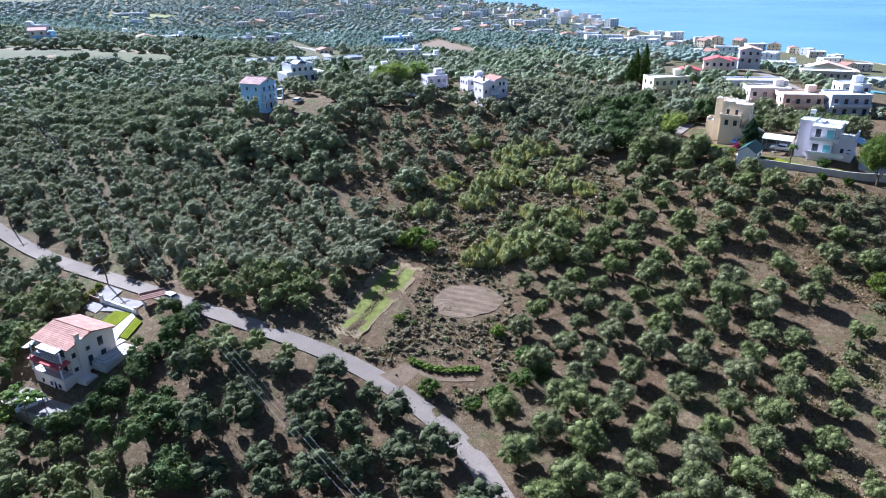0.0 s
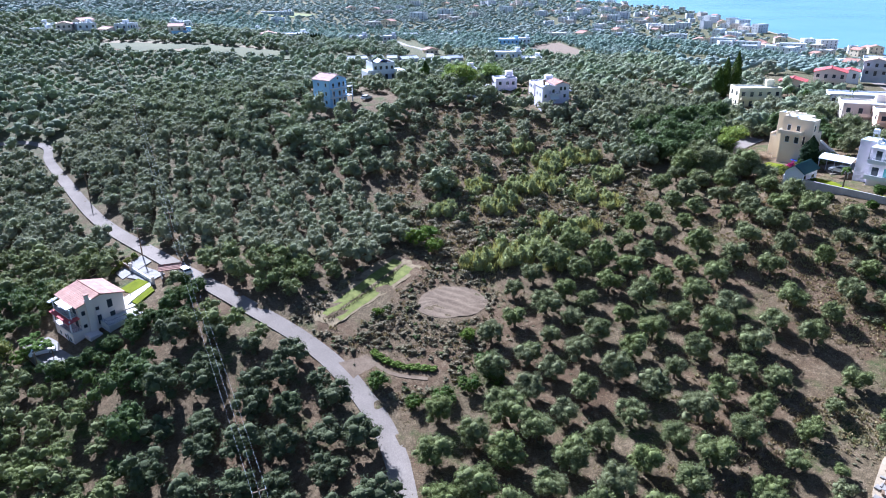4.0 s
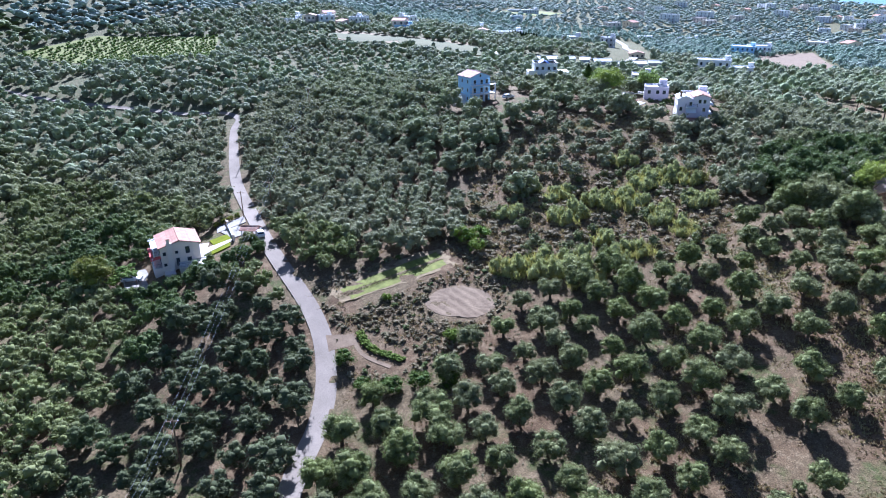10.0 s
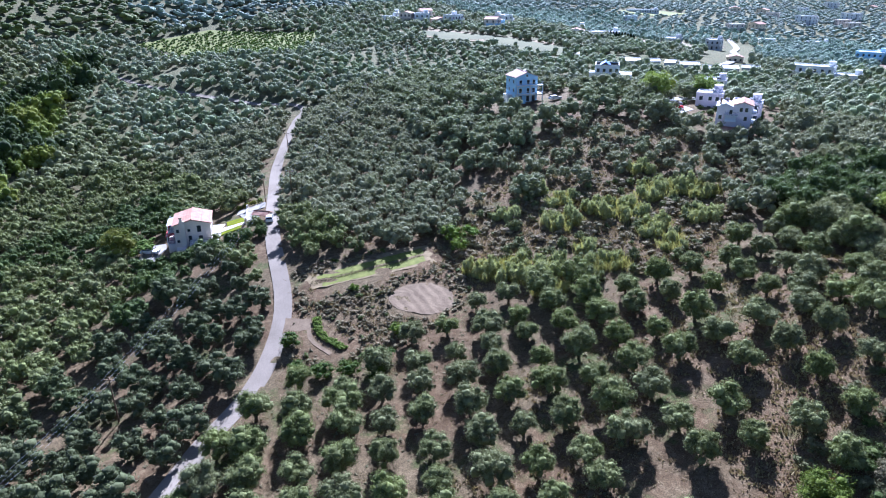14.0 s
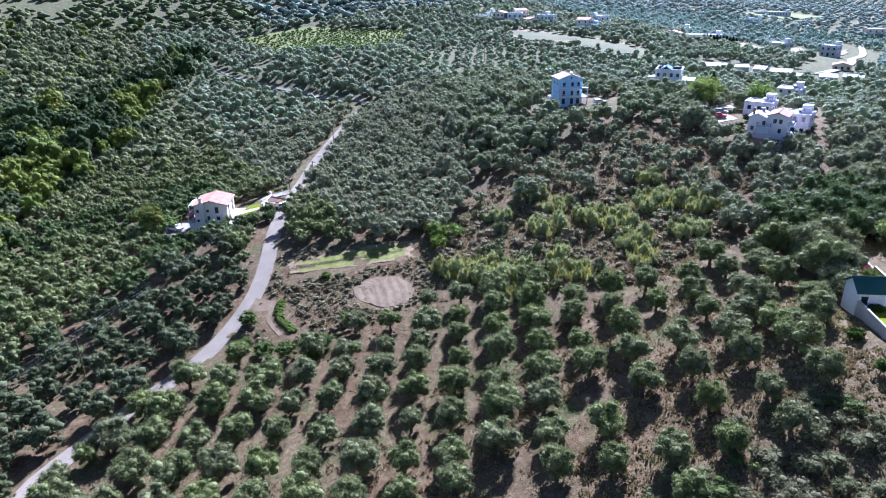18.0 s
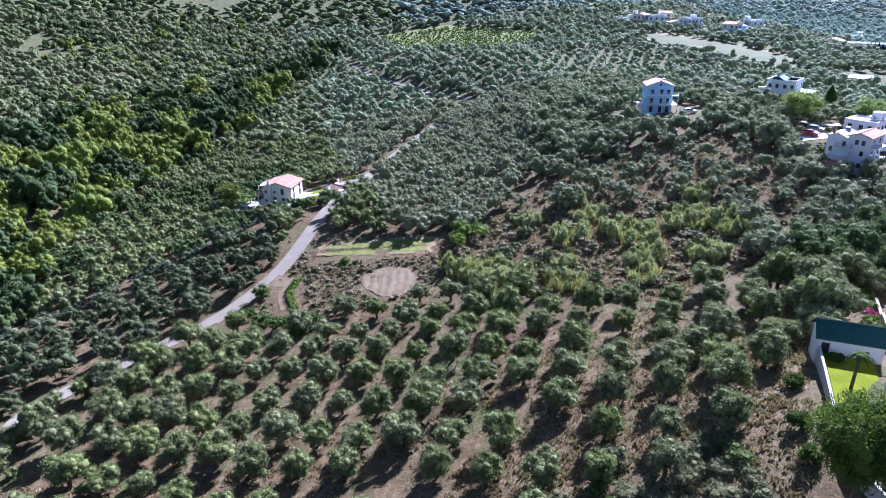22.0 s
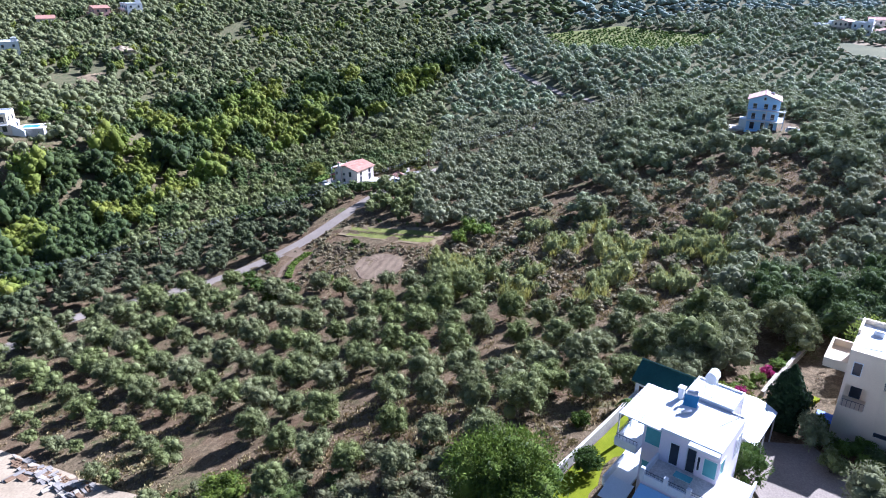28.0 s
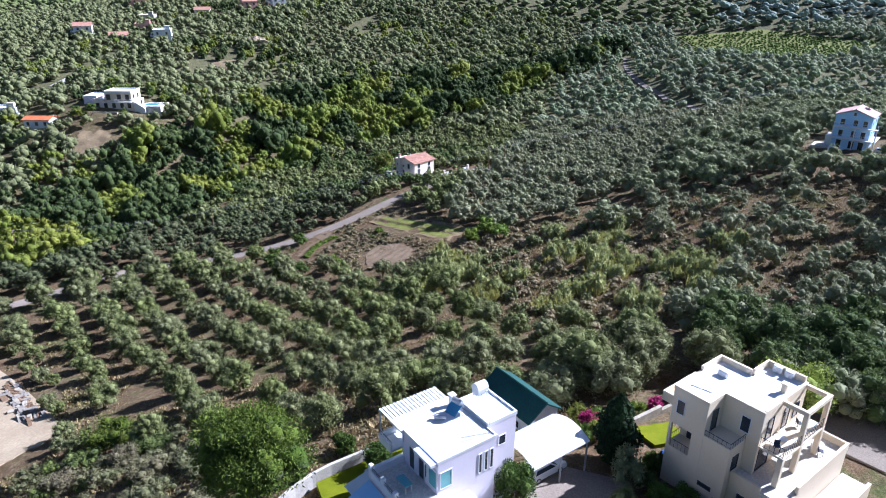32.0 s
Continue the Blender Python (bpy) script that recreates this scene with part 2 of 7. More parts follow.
def height(x, y):
    """Height of the ground above the sea, for arrays or numbers."""
    x, y = np.asarray(x, float), np.asarray(y, float)
    z = np.full(np.broadcast(x, y).shape, 12.0)
    for cx, cy, s, a in LAND:
        z = z + a * np.exp(-((x - cx) ** 2 + (y - cy) ** 2) / (2 * s * s))
    z = np.where(z < 4, 1.5 + 2.5 * np.exp((np.minimum(z, 4) - 4) / 4), z)
    s = np.clip((np.interp(y, SHORE_Y, SHORE_X) - x + 30) / 70, 0, 1)
    s = s * s * (3 - 2 * s)
    return z * s - 5 * (1 - s)


def gz(x, y):
    return float(height(x, y))


# ---- builders ----
def mesh_object(name, verts, faces, mat, parent=None, label="", smooth=False):
    me = bpy.data.meshes.new(name)
    me.from_pydata([tuple(v) for v in verts], [], [tuple(f) for f in faces])
    me.materials.append(mat)
    if smooth:
        me.polygons.foreach_set("use_smooth", [True] * len(me.polygons))
    me.update()
    ob = new(name, me)
    if parent is not None:
        ob.parent = parent
    if label:
        ob["label"] = label
    return ob


def part(name, bm, mat, parent, label=""):
    me = bpy.data.meshes.new(name)
    bm.to_mesh(me)
    bm.free()
    me.materials.append(mat)
    ob = new(name, me)
    ob.parent = parent
    if label:
        ob["label"] = label
    return ob


def empty(name, m):
    ob = new(name)
    ob.matrix_world = m
    return ob


def box(bm, x0, y0, z0, x1, y1, z1, bevel=0.0):
    m = Matrix.LocRotScale(((x0 + x1) / 2, (y0 + y1) / 2, (z0 + z1) / 2), None, (abs(x1 - x0), abs(y1 - y0), abs(z1 - z0)))
    r = bmesh.ops.create_cube(bm, size=1, matrix=m)
    if bevel:
        edges = {e for v in r["verts"] for e in v.link_edges}
        bmesh.ops.bevel(bm, geom=list(edges), offset=bevel, segments=1, affect="EDGES")
    return bm


def boxes(*rows, bevel=0.0):
    bm = bmesh.new()
    for r in rows:
        box(bm, *r, bevel=bevel)
    return bm


def rod(bm, a, b, r0, r1=None, sides=8):
    a, b = Vector(a), Vector(b)
    q = (b - a).to_track_quat("Z", "Y")
    m = Matrix.LocRotScale((a + b) / 2, q, None)
    bmesh.ops.create_cone(bm, cap_ends=True, segments=sides, radius1=r0, radius2=r0 if r1 is None else r1, depth=(b - a).length, matrix=m)
    return bm


def ico(level):
    bm = bmesh.new()
    bmesh.ops.create_icosphere(bm, subdivisions=level, radius=1)
    v = np.array([p.co[:] for p in bm.verts])
    f = np.array([[q.index for q in p.verts] for p in bm.faces])
    bm.free()
    return v, f


ICO1, ICO2 = ico(1), ico(2)


def crown_shape(seed, wide, tall, base, lobes, leaves, leaf, core=ICO1, flat=0.8, lobe_size=0.46, heart=0.62, full=0.9):
    """Points and triangles of one crown: rounded uneven masses with small narrow sprays over them. wide, tall: its size; base: the height at which it begins; full: how far the masses fill the sprays."""
    rng = np.random.default_rng(seed)
    V, F, n = [], [], 0
    cx = []
    for k in range(lobes):
        if k == 0:
            c, r = np.array([0, 0, 0.0]), heart
        else:
            a = 2.4 * k + rng.uniform(-0.5, 0.5)
            el = rng.uniform(-0.75, 1.1)
            c = np.array([math.cos(a) * math.cos(el), math.sin(a) * math.cos(el), math.sin(el)]) * rng.uniform(0.42, 0.8)
            r = lobe_size * rng.uniform(0.55, 1.2)
        cx.append((c, r))
        v, f = core
        bumps = 1 + 0.13 * rng.standard_normal(len(v))
        V.append(c + v * r * full * bumps[:, None])
        F.append(f + n)
        n += len(v)
    if leaves:
        which = rng.integers(0, lobes, leaves)
        d = rng.standard_normal((leaves, 3))
        d[:, 2] += 0.35
        d /= np.linalg.norm(d, axis=1)[:, None]
        c, r = np.array([cx[w][0] for w in which]), np.array([cx[w][1] for w in which])
        p = c + d * (r * rng.uniform(0.82, 1.22, leaves))[:, None]
        t = d + 0.75 * rng.standard_normal((leaves, 3))
        t /= np.linalg.norm(t, axis=1)[:, None]
        b = np.cross(t, rng.standard_normal((leaves, 3)))
        b /= np.linalg.norm(b, axis=1)[:, None]
        s = (leaf * rng.uniform(0.6, 1.4, leaves) / (wide / 2))[:, None]
        V.append(np.concatenate([p - t * s - b * s * 0.42, p - t * s * 0.7 + b * s * 0.42, p + t * s * 1.1]))
        i = np.arange(leaves) + n
        F.append(np.stack([i, i + leaves, i + 2 * leaves], 1))
    V, F = np.concatenate(V), np.concatenate(F)
    V = V * np.array([wide / 2, wide / 2, tall / 2 / flat * 0.9])
    V[:, 2] += base + tall / 2
    return V, F


def trunk_shape(seed, tall, spread, r=0.22):
    """A short forked trunk."""
    rng = np.random.default_rng(seed)
    bm = bmesh.new()
    fork = tall * 0.38
    rod(bm, (0, 0, -0.4), (0.05, 0.03, fork), r * 1.35, r, 7)
    for k in range(4):
        a = 1.57 * k + rng.uniform(-0.4, 0.4)
        mid = Vector((math.cos(a) * spread * 0.5, math.sin(a) * spread * 0.5, tall * 0.72))
        rod(bm, (0.05, 0.03, fork * 0.9), mid, r * 0.7, r * 0.4, 5)
        rod(bm, mid, (mid.x * 1.7, mid.y * 1.7, tall), r * 0.4, r * 0.15, 4)
    return bm


def tube(name, pts, r, mat, parent, sides=4):
    """A thin round line through the points, as one mesh."""
    V, F = [], []
    for k, p in enumerate(pts):
        d = (pts[min(k + 1, len(pts) - 1)] - pts[max(k - 1, 0)]).normalized()
        a = d.cross(Vector((0, 0, 1))).normalized()
        b = a.cross(d)
        for s in range(sides):
            w = 6.2832 * s / sides
            V.append(tuple(p + a * (r * math.cos(w)) + b * (r * math.sin(w))))
    for k in range(len(pts) - 1):
        for s in range(sides):
            F.append((sides * k + s, sides * k + (s + 1) % sides, sides * k + sides + (s + 1) % sides, sides * k + sides + s))
    return mesh_object(name, V, F, mat, parent)


def np_mesh(name, V, F, mat, smooth=False):
    me = bpy.data.meshes.new(name)
    me.vertices.add(len(V))
    me.vertices.foreach_set("co", np.ascontiguousarray(V, dtype=np.float32).ravel())
    k = F.shape[1]
    me.loops.add(F.size)
    me.loops.foreach_set("vertex_index", np.ascontiguousarray(F, dtype=np.int32).ravel())
    me.polygons.add(len(F))
    me.polygons.foreach_set("loop_start", np.arange(0, F.size, k, dtype=np.int32))
    me.materials.append(mat)
    me.update(calc_edges=True)
    me.polygons.foreach_set("use_smooth", np.full(len(F), smooth))
    return me


def planted(shapes, places, rng, low=0.8, high=1.2):
    """Many crowns joined: each place (x, y, z) takes one of the shapes, turned and sized at will."""
    Vs, Fs, n = [], [], 0
    for x, y, z, size in places:
        V, F = shapes[rng.integers(len(shapes))]
        a, s = rng.uniform(0, 6.283), size * rng.uniform(low, high)
        ca, sa = math.cos(a) * s, math.sin(a) * s
        Vs.append(np.stack([V[:, 0] * ca - V[:, 1] * sa + x, V[:, 0] * sa + V[:, 1] * ca + y, V[:, 2] * s * rng.uniform(0.85, 1.15) + z], 1))
        Fs.append(F + n)
        n += len(V)
    return np.concatenate(Vs), np.concatenate(Fs)


# ---- ground, sea, road ----
def spread_axis(lo, hi, fine, centre0, centre1, step):
    """Coordinates that lie close together between centre0 and centre1 and ever wider apart outside."""
    a = list(np.arange(centre0, centre1 + 0.01, step))
    d = step
    while a[-1] < hi:
        d *= fine
        a.append(a[-1] + d)
    d = step
    while a[0] > lo:
        d *= fine
        a.insert(0, a[0] - d)
    return np.array(a)


gx, gy = spread_axis(-4800, 4800, 1.12, -150, 140, 2.0), spread_axis(-4800, 4800, 1.12, 0, 240, 2.0)
XX, YY = np.meshgrid(gx, gy)
ZZ = height(XX, YY)
rg = np.random.default_rng(5)
near = np.exp(-((XX / 220) ** 2 + ((YY - 110) / 220) ** 2))
ZZ = ZZ + near * 0.07 * rg.standard_normal(ZZ.shape)
nx, ny = len(gx), len(gy)
idx = (np.arange(ny - 1)[:, None] * nx + np.arange(nx - 1)).ravel()
soil = bpy.data.materials.new("soil")
soil.use_nodes = True
nt = soil.node_tree
bs = nt.nodes["Principled BSDF"]
bs.inputs["Roughness"].default_value, bs.inputs["Specular IOR Level"].default_value = 0.95, 0.1
earth = ramp(nt, tex(nt, 0.35, 6.0, 0.6), ((0.3, (0.094, 0.058, 0.031)), (0.5, (0.158, 0.102, 0.056)), (0.72, (0.235, 0.162, 0.092))))
grass = ramp(nt, tex(nt, 2.2, 6.0, 0.7), ((0.3, (0.09, 0.066, 0.036)), (0.7, (0.25, 0.188, 0.105))))
weeds = ramp(nt, tex(nt, 1.5, 5.0, 0.7), ((0.3, (0.06, 0.075, 0.025)), (0.7, (0.14, 0.16, 0.05))))
gm = ramp(nt, tex(nt, 0.06, 4.0, 0.6), ((0.42, (0, 0, 0)), (0.58, (1, 1, 1))))
wm = ramp(nt, tex(nt, 0.11, 5.0, 0.65), ((0.55, (0, 0, 0)), (0.66, (1, 1, 1))))
c = mixed(nt, wm, mixed(nt, gm, earth, grass), weeds)
# scrub and grass take over on the hills beyond the valley
pos = nt.nodes.new("ShaderNodeNewGeometry")
far_off = nt.nodes.new("ShaderNodeVectorMath")
far_off.operation = "DISTANCE"
far_off.inputs[1].default_value = (60, 130, 20)
nt.links.new(pos.outputs["Position"], far_off.inputs[0])
wobble = nt.nodes.new("ShaderNodeMath")
wobble.operation = "MULTIPLY_ADD"
wobble.inputs[1].default_value = 160.0
nt.links.new(tex(nt, 0.02, 4.0), wobble.inputs[0])
nt.links.new(far_off.outputs["Value"], wobble.inputs[2])
reach = nt.nodes.new("ShaderNodeMapRange")
reach.inputs["From Min"].default_value, reach.inputs["From Max"].default_value = 210.0, 330.0
nt.links.new(wobble.outputs[0], reach.inputs["Value"])
garrigue = ramp(nt, tex(nt, 0.25, 6.0, 0.7), ((0.3, (0.10, 0.105, 0.05)), (0.55, (0.145, 0.148, 0.072)), (0.75, (0.22, 0.198, 0.105))))
c = mixed(nt, reach.outputs[0], c, garrigue)
straw = ramp(nt, tex(nt, 0.9, 8.0, 0.75), ((0.5, (0, 0, 0)), (0.62, (0.75, 0.75, 0.75))))
c = mixed(nt, straw, c, ramp(nt, tex(nt, 7.0, 4.0, 0.7), ((0.3, (0.17, 0.12, 0.07)), (0.7, (0.40, 0.30, 0.18)))))
grit = tex(nt, 5.0, 6.0, 0.7)
c = mixed(nt, 1.0, c, ramp(nt, grit, ((0.32, (0.4, 0.4, 0.4)), (0.68, (1.15, 1.15, 1.15)))), "MULTIPLY")
nt.links.new(c, bs.inputs["Base Color"])
bp = nt.nodes.new("ShaderNodeBump")
bp.inputs["Strength"].default_value, bp.inputs["Distance"].default_value = 0.7, 0.25
nt.links.new(grit, bp.inputs["Height"])
nt.links.new(bp.outputs[0], bs.inputs["Normal"])
ground = new("ground", np_mesh("ground", np.stack([XX.ravel(), YY.ravel(), ZZ.ravel()], 1), np.stack([idx, idx + 1, idx + nx + 1, idx + nx], 1), soil, True))
tagged(ground, "dry brown earth with yellow grass and weeds", "ground", kind="structure")

sea_mat = bpy.data.materials.new("sea_water")
sea_mat.use_nodes = True
nt = sea_mat.node_tree
bs = nt.nodes["Principled BSDF"]
bs.inputs["Roughness"].default_value = 0.25
nt.links.new(ramp(nt, tex(nt, 0.004, 4.0), ((0.3, (0.11, 0.255, 0.38)), (0.7, (0.17, 0.33, 0.45)))), bs.inputs["Base Color"])
bp = nt.nodes.new("ShaderNodeBump")
bp.inputs["Strength"].default_value, bp.inputs["Distance"].default_value = 0.5, 0.6
nt.links.new(tex(nt, 0.25, 5.0), bp.inputs["Height"])
nt.links.new(bp.outputs[0], bs.inputs["Normal"])
sx = np.linspace(-4900, 4900, 12)
SX, SY = np.meshgrid(sx, sx)
si = (np.arange(11)[:, None] * 12 + np.arange(11)).ravel()
sea = new("sea", np_mesh("sea", np.stack([SX.ravel(), SY.ravel(), 0 * SX.ravel()], 1), np.stack([si, si + 1, si + 13, si + 12], 1), sea_mat))
tagged(sea, "calm turquoise sea beyond the beach", "water", kind="structure")


def smooth_line(pts, step=2.5):
    """Points at even steps on a smooth line through the given ones."""
    p = np.array(pts, float)
    p = np.concatenate([[2 * p[0] - p[1]], p, [2 * p[-1] - p[-2]]])
    out = []
    for a, b, c2, d in zip(p, p[1:], p[2:], p[3:]):
        n = max(2, int(np.linalg.norm(c2 - b) / step))
        for t in np.arange(n) / n:
            out.append(0.5 * (2 * b + (c2 - a) * t + (2 * a - 5 * b + 4 * c2 - d) * t * t + (3 * b - a - 3 * c2 + d) * t ** 3))
    out.append(p[-2])
    return np.array(out)


def lane(name, line, width, mat, lift=0.10, thick=0.5, across=5, parent=None):
    """A strip of paving draped on the ground, with a thickness."""
    d = np.gradient(line, axis=0)
    n = np.stack([-d[:, 1], d[:, 0]], 1) / np.linalg.norm(d, axis=1)[:, None]
    w = width if np.ndim(width) else np.full(len(line), width)
    off = np.linspace(-0.5, 0.5, across)
    P = line[:, None] + n[:, None] * (w[:, None] * off)[..., None]
    mid = height(line[:, 0], line[:, 1])
    z = 0.6 * mid[:, None] + 0.4 * height(P[..., 0], P[..., 1]) + lift
    z = np.maximum(z, height(P[..., 0], P[..., 1]) + 0.06)
    top = np.concatenate([P, z[..., None]], 2)
    lowL, lowR = top[:, :1] - (0, 0, thick), top[:, -1:] - (0, 0, thick)
    allp = np.concatenate([lowL, top, lowR], 1)
    m = across + 2
    i = (np.arange(len(line) - 1)[:, None] * m + np.arange(m - 1)).ravel()
    ob = new(name, np_mesh(name, allp.reshape(-1, 3), np.stack([i, i + 1, i + m + 1, i + m], 1), mat))
    if parent is not None:
        ob.parent = parent
    return ob


ROAD = smooth_line([(44, 36), (32, 44.5), (21, 48.5), (15.5, 54.5), (11, 61), (7.5, 66.5), (4.7, 72.7), (0.5, 79.1), (-4.7, 84.8), (-11.4, 90.6), (-18.4, 95), (-25.4, 98.5), (-34.2, 102.6), (-43.9, 107.5), (-53.7, 113), (-70, 122.8), (-87, 133), (-99, 141.2), (-118, 156), (-137, 171.5), (-146, 181), (-158, 182.5), (-171, 174), (-185, 169), (-210, 160), (-250, 152), (-275, 150)])
road = lane("road", ROAD, np.interp(ROAD[:, 0], [-140, -120, -75], [2.7, 3.1, 3.5]), asphalt)
tagged(road, "narrow grey country road with worn asphalt", "road", kind="structure")


# ---- where things grow ----
def inside(x, y, poly):
    c = False
    for (x0, y0), (x1, y1) in zip(poly, poly[1:] + poly[:1]):
        if (y0 > y) != (y1 > y) and x < (x1 - x0) * (y - y0) / (y1 - y0) + x0:
            c = not c
    return c


THICKET = [(8, 120), (15, 126), (30, 137), (42, 150), (42, 167), (31, 178), (12, 182), (0, 168), (-12, 152), (-14, 138), (-2, 127)]
ROCKY = [(-14, 142), (-12, 155), (0, 170), (12, 184), (31, 180), (28, 196), (-4, 212), (-28, 206), (-30, 168)]
PLOTS = [(-25, 97), (-8, 90), (2, 84), (9, 90), (13, 103), (12, 118), (0, 128), (-13, 131), (-24, 106)]
YARD_A = [(-75, 90), (-70, 82.5), (-59, 82.5), (-54.5, 93), (-52.8, 104), (-51.5, 111), (-60, 115), (-70.5, 120), (-70.5, 104)]
YARD_F = [(68, 154), (80, 143), (92, 132), (110, 132), (110, 165), (84, 164), (74, 162)]
YARD_D = [(64, 172), (76, 163), (88, 172), (84, 192), (62, 196)]
SAND = [(55, 60), (63, 69), (67, 78), (74, 94), (83, 99), (98, 88), (90, 55)]
YARD_GAP = [(75, 160), (90, 160), (92, 176), (84, 178), (75, 166)]
BORDER = [(58, 172), (70, 158.5), (78, 160), (76, 172), (63, 180)]
SITES = [[(-43, -21), (-54, -27), (-60, -17), (-51, -12)], [(-150, -40), (-166, -48), (-178, -39), (-162, -31)], [(-96, -78), (-118, -83), (-160, -93), (-160, -99), (-118, -91), (-96, -84)], [(-76, 210), (-58, 201), (-40, 198), (-33, 209), (-44, 228), (-73, 228)], [(-14, 222), (4, 213), (20, 212), (22, 228), (14, 250), (-10, 252)], [(-80, 254), (-50, 258), (-52, 286), (-80, 284)], [(-92, -16), (-78, -8), (-68, -16), (-58, -34), (-66, -44), (-82, -44)], [(-62, -48), (-50, -50), (-48, -38), (-57, -36)], [(-320, 172), (-288, 178), (-218, 224), (-282, 282), (-326, 226)], [(-34, 470), (10, 400), (34, 436), (-4, 596)], [(60, 238), (96, 238), (96, 256), (60, 256)], [(-112, 328), (-86, 322), (-40, 350), (-40, 376), (-108, 352)], [(-40, 364), (4, 366), (6, 388), (-40, 388)], [(-48, 366), (-74, 366), (-182, 610), (-124, 562)], [(-140, 424), (-104, 424), (-104, 484), (-140, 484)], [(-248, 326), (-199, 343), (-139, 345), (-126, 330), (-110, 322), (-170, 318), (-214, 311)], [(-172, 470), (-130, 436), (-116, 398), (-150, 412)], [(-168, 530), (-132, 480), (-117, 424), (-146, 460)], [(-158, 572), (-131, 522), (-112, 468), (-146, 520)], [(-182, 404), (-150, 398), (-144, 420), (-156, 436), (-178, 430)], [(-338, 680), (-286, 700), (-296, 790), (-356, 770)]]
BARE = [THICKET, ROCKY, PLOTS, YARD_A, YARD_F, YARD_D, SAND, BORDER, YARD_GAP] + SITES
ROAD_XY = ROAD[::2]
RAVINE = [(60, -8), (20, -6), (-20, -4), (-63, -10), (-83, 0), (-138, 8), (-181, 25), (-206, 52), (-232, 80), (-262, 112), (-300, 140), (-290, 158), (-257, 128), (-220, 110), (-167, 84), (-140, 66), (-101, 45), (-62, 33), (-28, 36), (3, 34), (46, 26), (60, 24)]


def off_road(x, y):
    return float(np.min((ROAD_XY[:, 0] - x) ** 2 + (ROAD_XY[:, 1] - y) ** 2)) ** 0.5


def in_ravine(x, y):
    return inside(x + 4 * noise.noise((x * 0.05, y * 0.05, 6.0)), y + 9 * noise.noise((x * 0.05, y * 0.05, 1.0)), RAVINE)


EAST_FRONT = [(81, 246), (106, 220), (111.5, 210.5), (123, 205), (101, 282), (116.5, 291), (115, 250)]


def before_east(x, y):
    """True close to the houses towards the sea and just before them."""
    for a, b in EAST_FRONT:
        s = min(max(((a - x) * 0.45 + (b - y) * 0.9) / 14.0, 0.0), 1.0)
        if (x - a + 6.3 * s) ** 2 + (y - b + 12.6 * s) ** 2 < 64:
            return True
    return False


def free_of(x, y, gap=3.4):
    if y > 190 and x > 60 and before_east(x, y):
        return False
    gap = gap if x > -74 else 4.2 if x < -140 or not east_of_road(x, y) else 3.5
    return off_road(x, y) > gap and not any(inside(x, y, p) for p in BARE)


def east_of_road(x, y):
    return x > np.interp(y, [36, 54, 73, 91, 103, 123, 141, 171, 200, 600], [44, 15.5, 4.7, -11.4, -34, -70, -99, -137, -150, -150])


def olive(seed, wide, tall):
    root = tagged(new("olive_tree"), "silvery green olive tree with a rounded crown", "tree", "olive trees of the grove")
    V, F = crown_shape(seed, wide * 1.04, tall * 0.95, tall * 0.04, 40, 4200, 0.115, ICO1, lobe_size=0.3, heart=0.55, full=0.7)
    ob = new("crown", np_mesh("crown", V, F, olive_leaf, True))
    ob.parent = root
    part("trunk", trunk_shape(seed, tall * 0.5, wide * 0.26), bark, root, "gnarled grey trunk")
    return root


rng = np.random.default_rng(11)
kinds = [olive(s, w, t) for s, w, t in ((1, 5.3, 4.5), (2, 4.9, 4.7), (3, 5.7, 4.6), (4, 4.6, 4.0), (5, 5.4, 5.0), (6, 5.0, 4.3), (7, 5.8, 4.9))]
U, W2, O = Vector((0.823, -0.568)), Vector((0.568, 0.823)), Vector((37.9, 100.6))
spots = []
for i in range(-10, 8):
    for j in range(-11, 11):
        p = O + U * (i * 6.9 + rng.uniform(-1.1, 1.1)) + W2 * (j * 6.33 + rng.uniform(-0.5, 0.5))
        if rng.random() < 0.04 or not free_of(p.x, p.y) or not east_of_road(p.x, p.y) or p.x < 3 and p.y > 88:
            continue
        if (p.x - 76.5) * 0.64 + (p.y - 147.5) * 0.77 > -4.5 and p.x > 64:
            continue
        if (p.x - 21) * 0.55 + (p.y - 44) < -4 or p.x > 82 or p.y > 170 or (p.x > 66 and p.y > 150) or i > 3 and rng.random() < 0.15:
            continue
        if p.x < 33 + (p.y - 150) * 0.4 and p.y > 150:
            continue
        small = 1.0 if i < 3 or j < -3 else (0.6 if i >= 5 else (0.8 if i >= 4 else 0.95))
        lush = 1.14 if p.y < 84 and p.x < 52 else 1.0
        spots.append((p.x, p.y, 0.99 * small * lush * rng.uniform(0.86, 1.14)))
        if i >= 4 and rng.random() < 0.75:
            q = p + W2 * rng.uniform(2.6, 3.8) + U * rng.uniform(-1.5, 1.5)
            if free_of(q.x, q.y):
                spots.append((q.x, q.y, rng.uniform(0.34, 0.52)))
# the larger old trees along the upper edge of the grove
for x, y, s in ((62, 160.5, 1.5), (56, 166.5, 1.75), (66.5, 157.0, 1.1), (53, 158, 1.15), (50, 166, 1.3), (54, 174.5, 1.3), (60.5, 165.4, 1.2), (84.3, 165.6, 0.56)):
    spots.append((x, y, s))
# a row on the near side of the road
for p, q in zip(ROAD[::2], ROAD[1::2]):
    d = (q - p) / np.linalg.norm(q - p)
    x, y = p + np.array([d[1], -d[0]]) * rng.uniform(3.3, 4.4)
    if x > 10 and y < 66 and all((x - a) ** 2 + (y - b) ** 2 > 12 for a, b, c2 in spots):
        spots.append((x, y, rng.uniform(0.75, 1.0)))
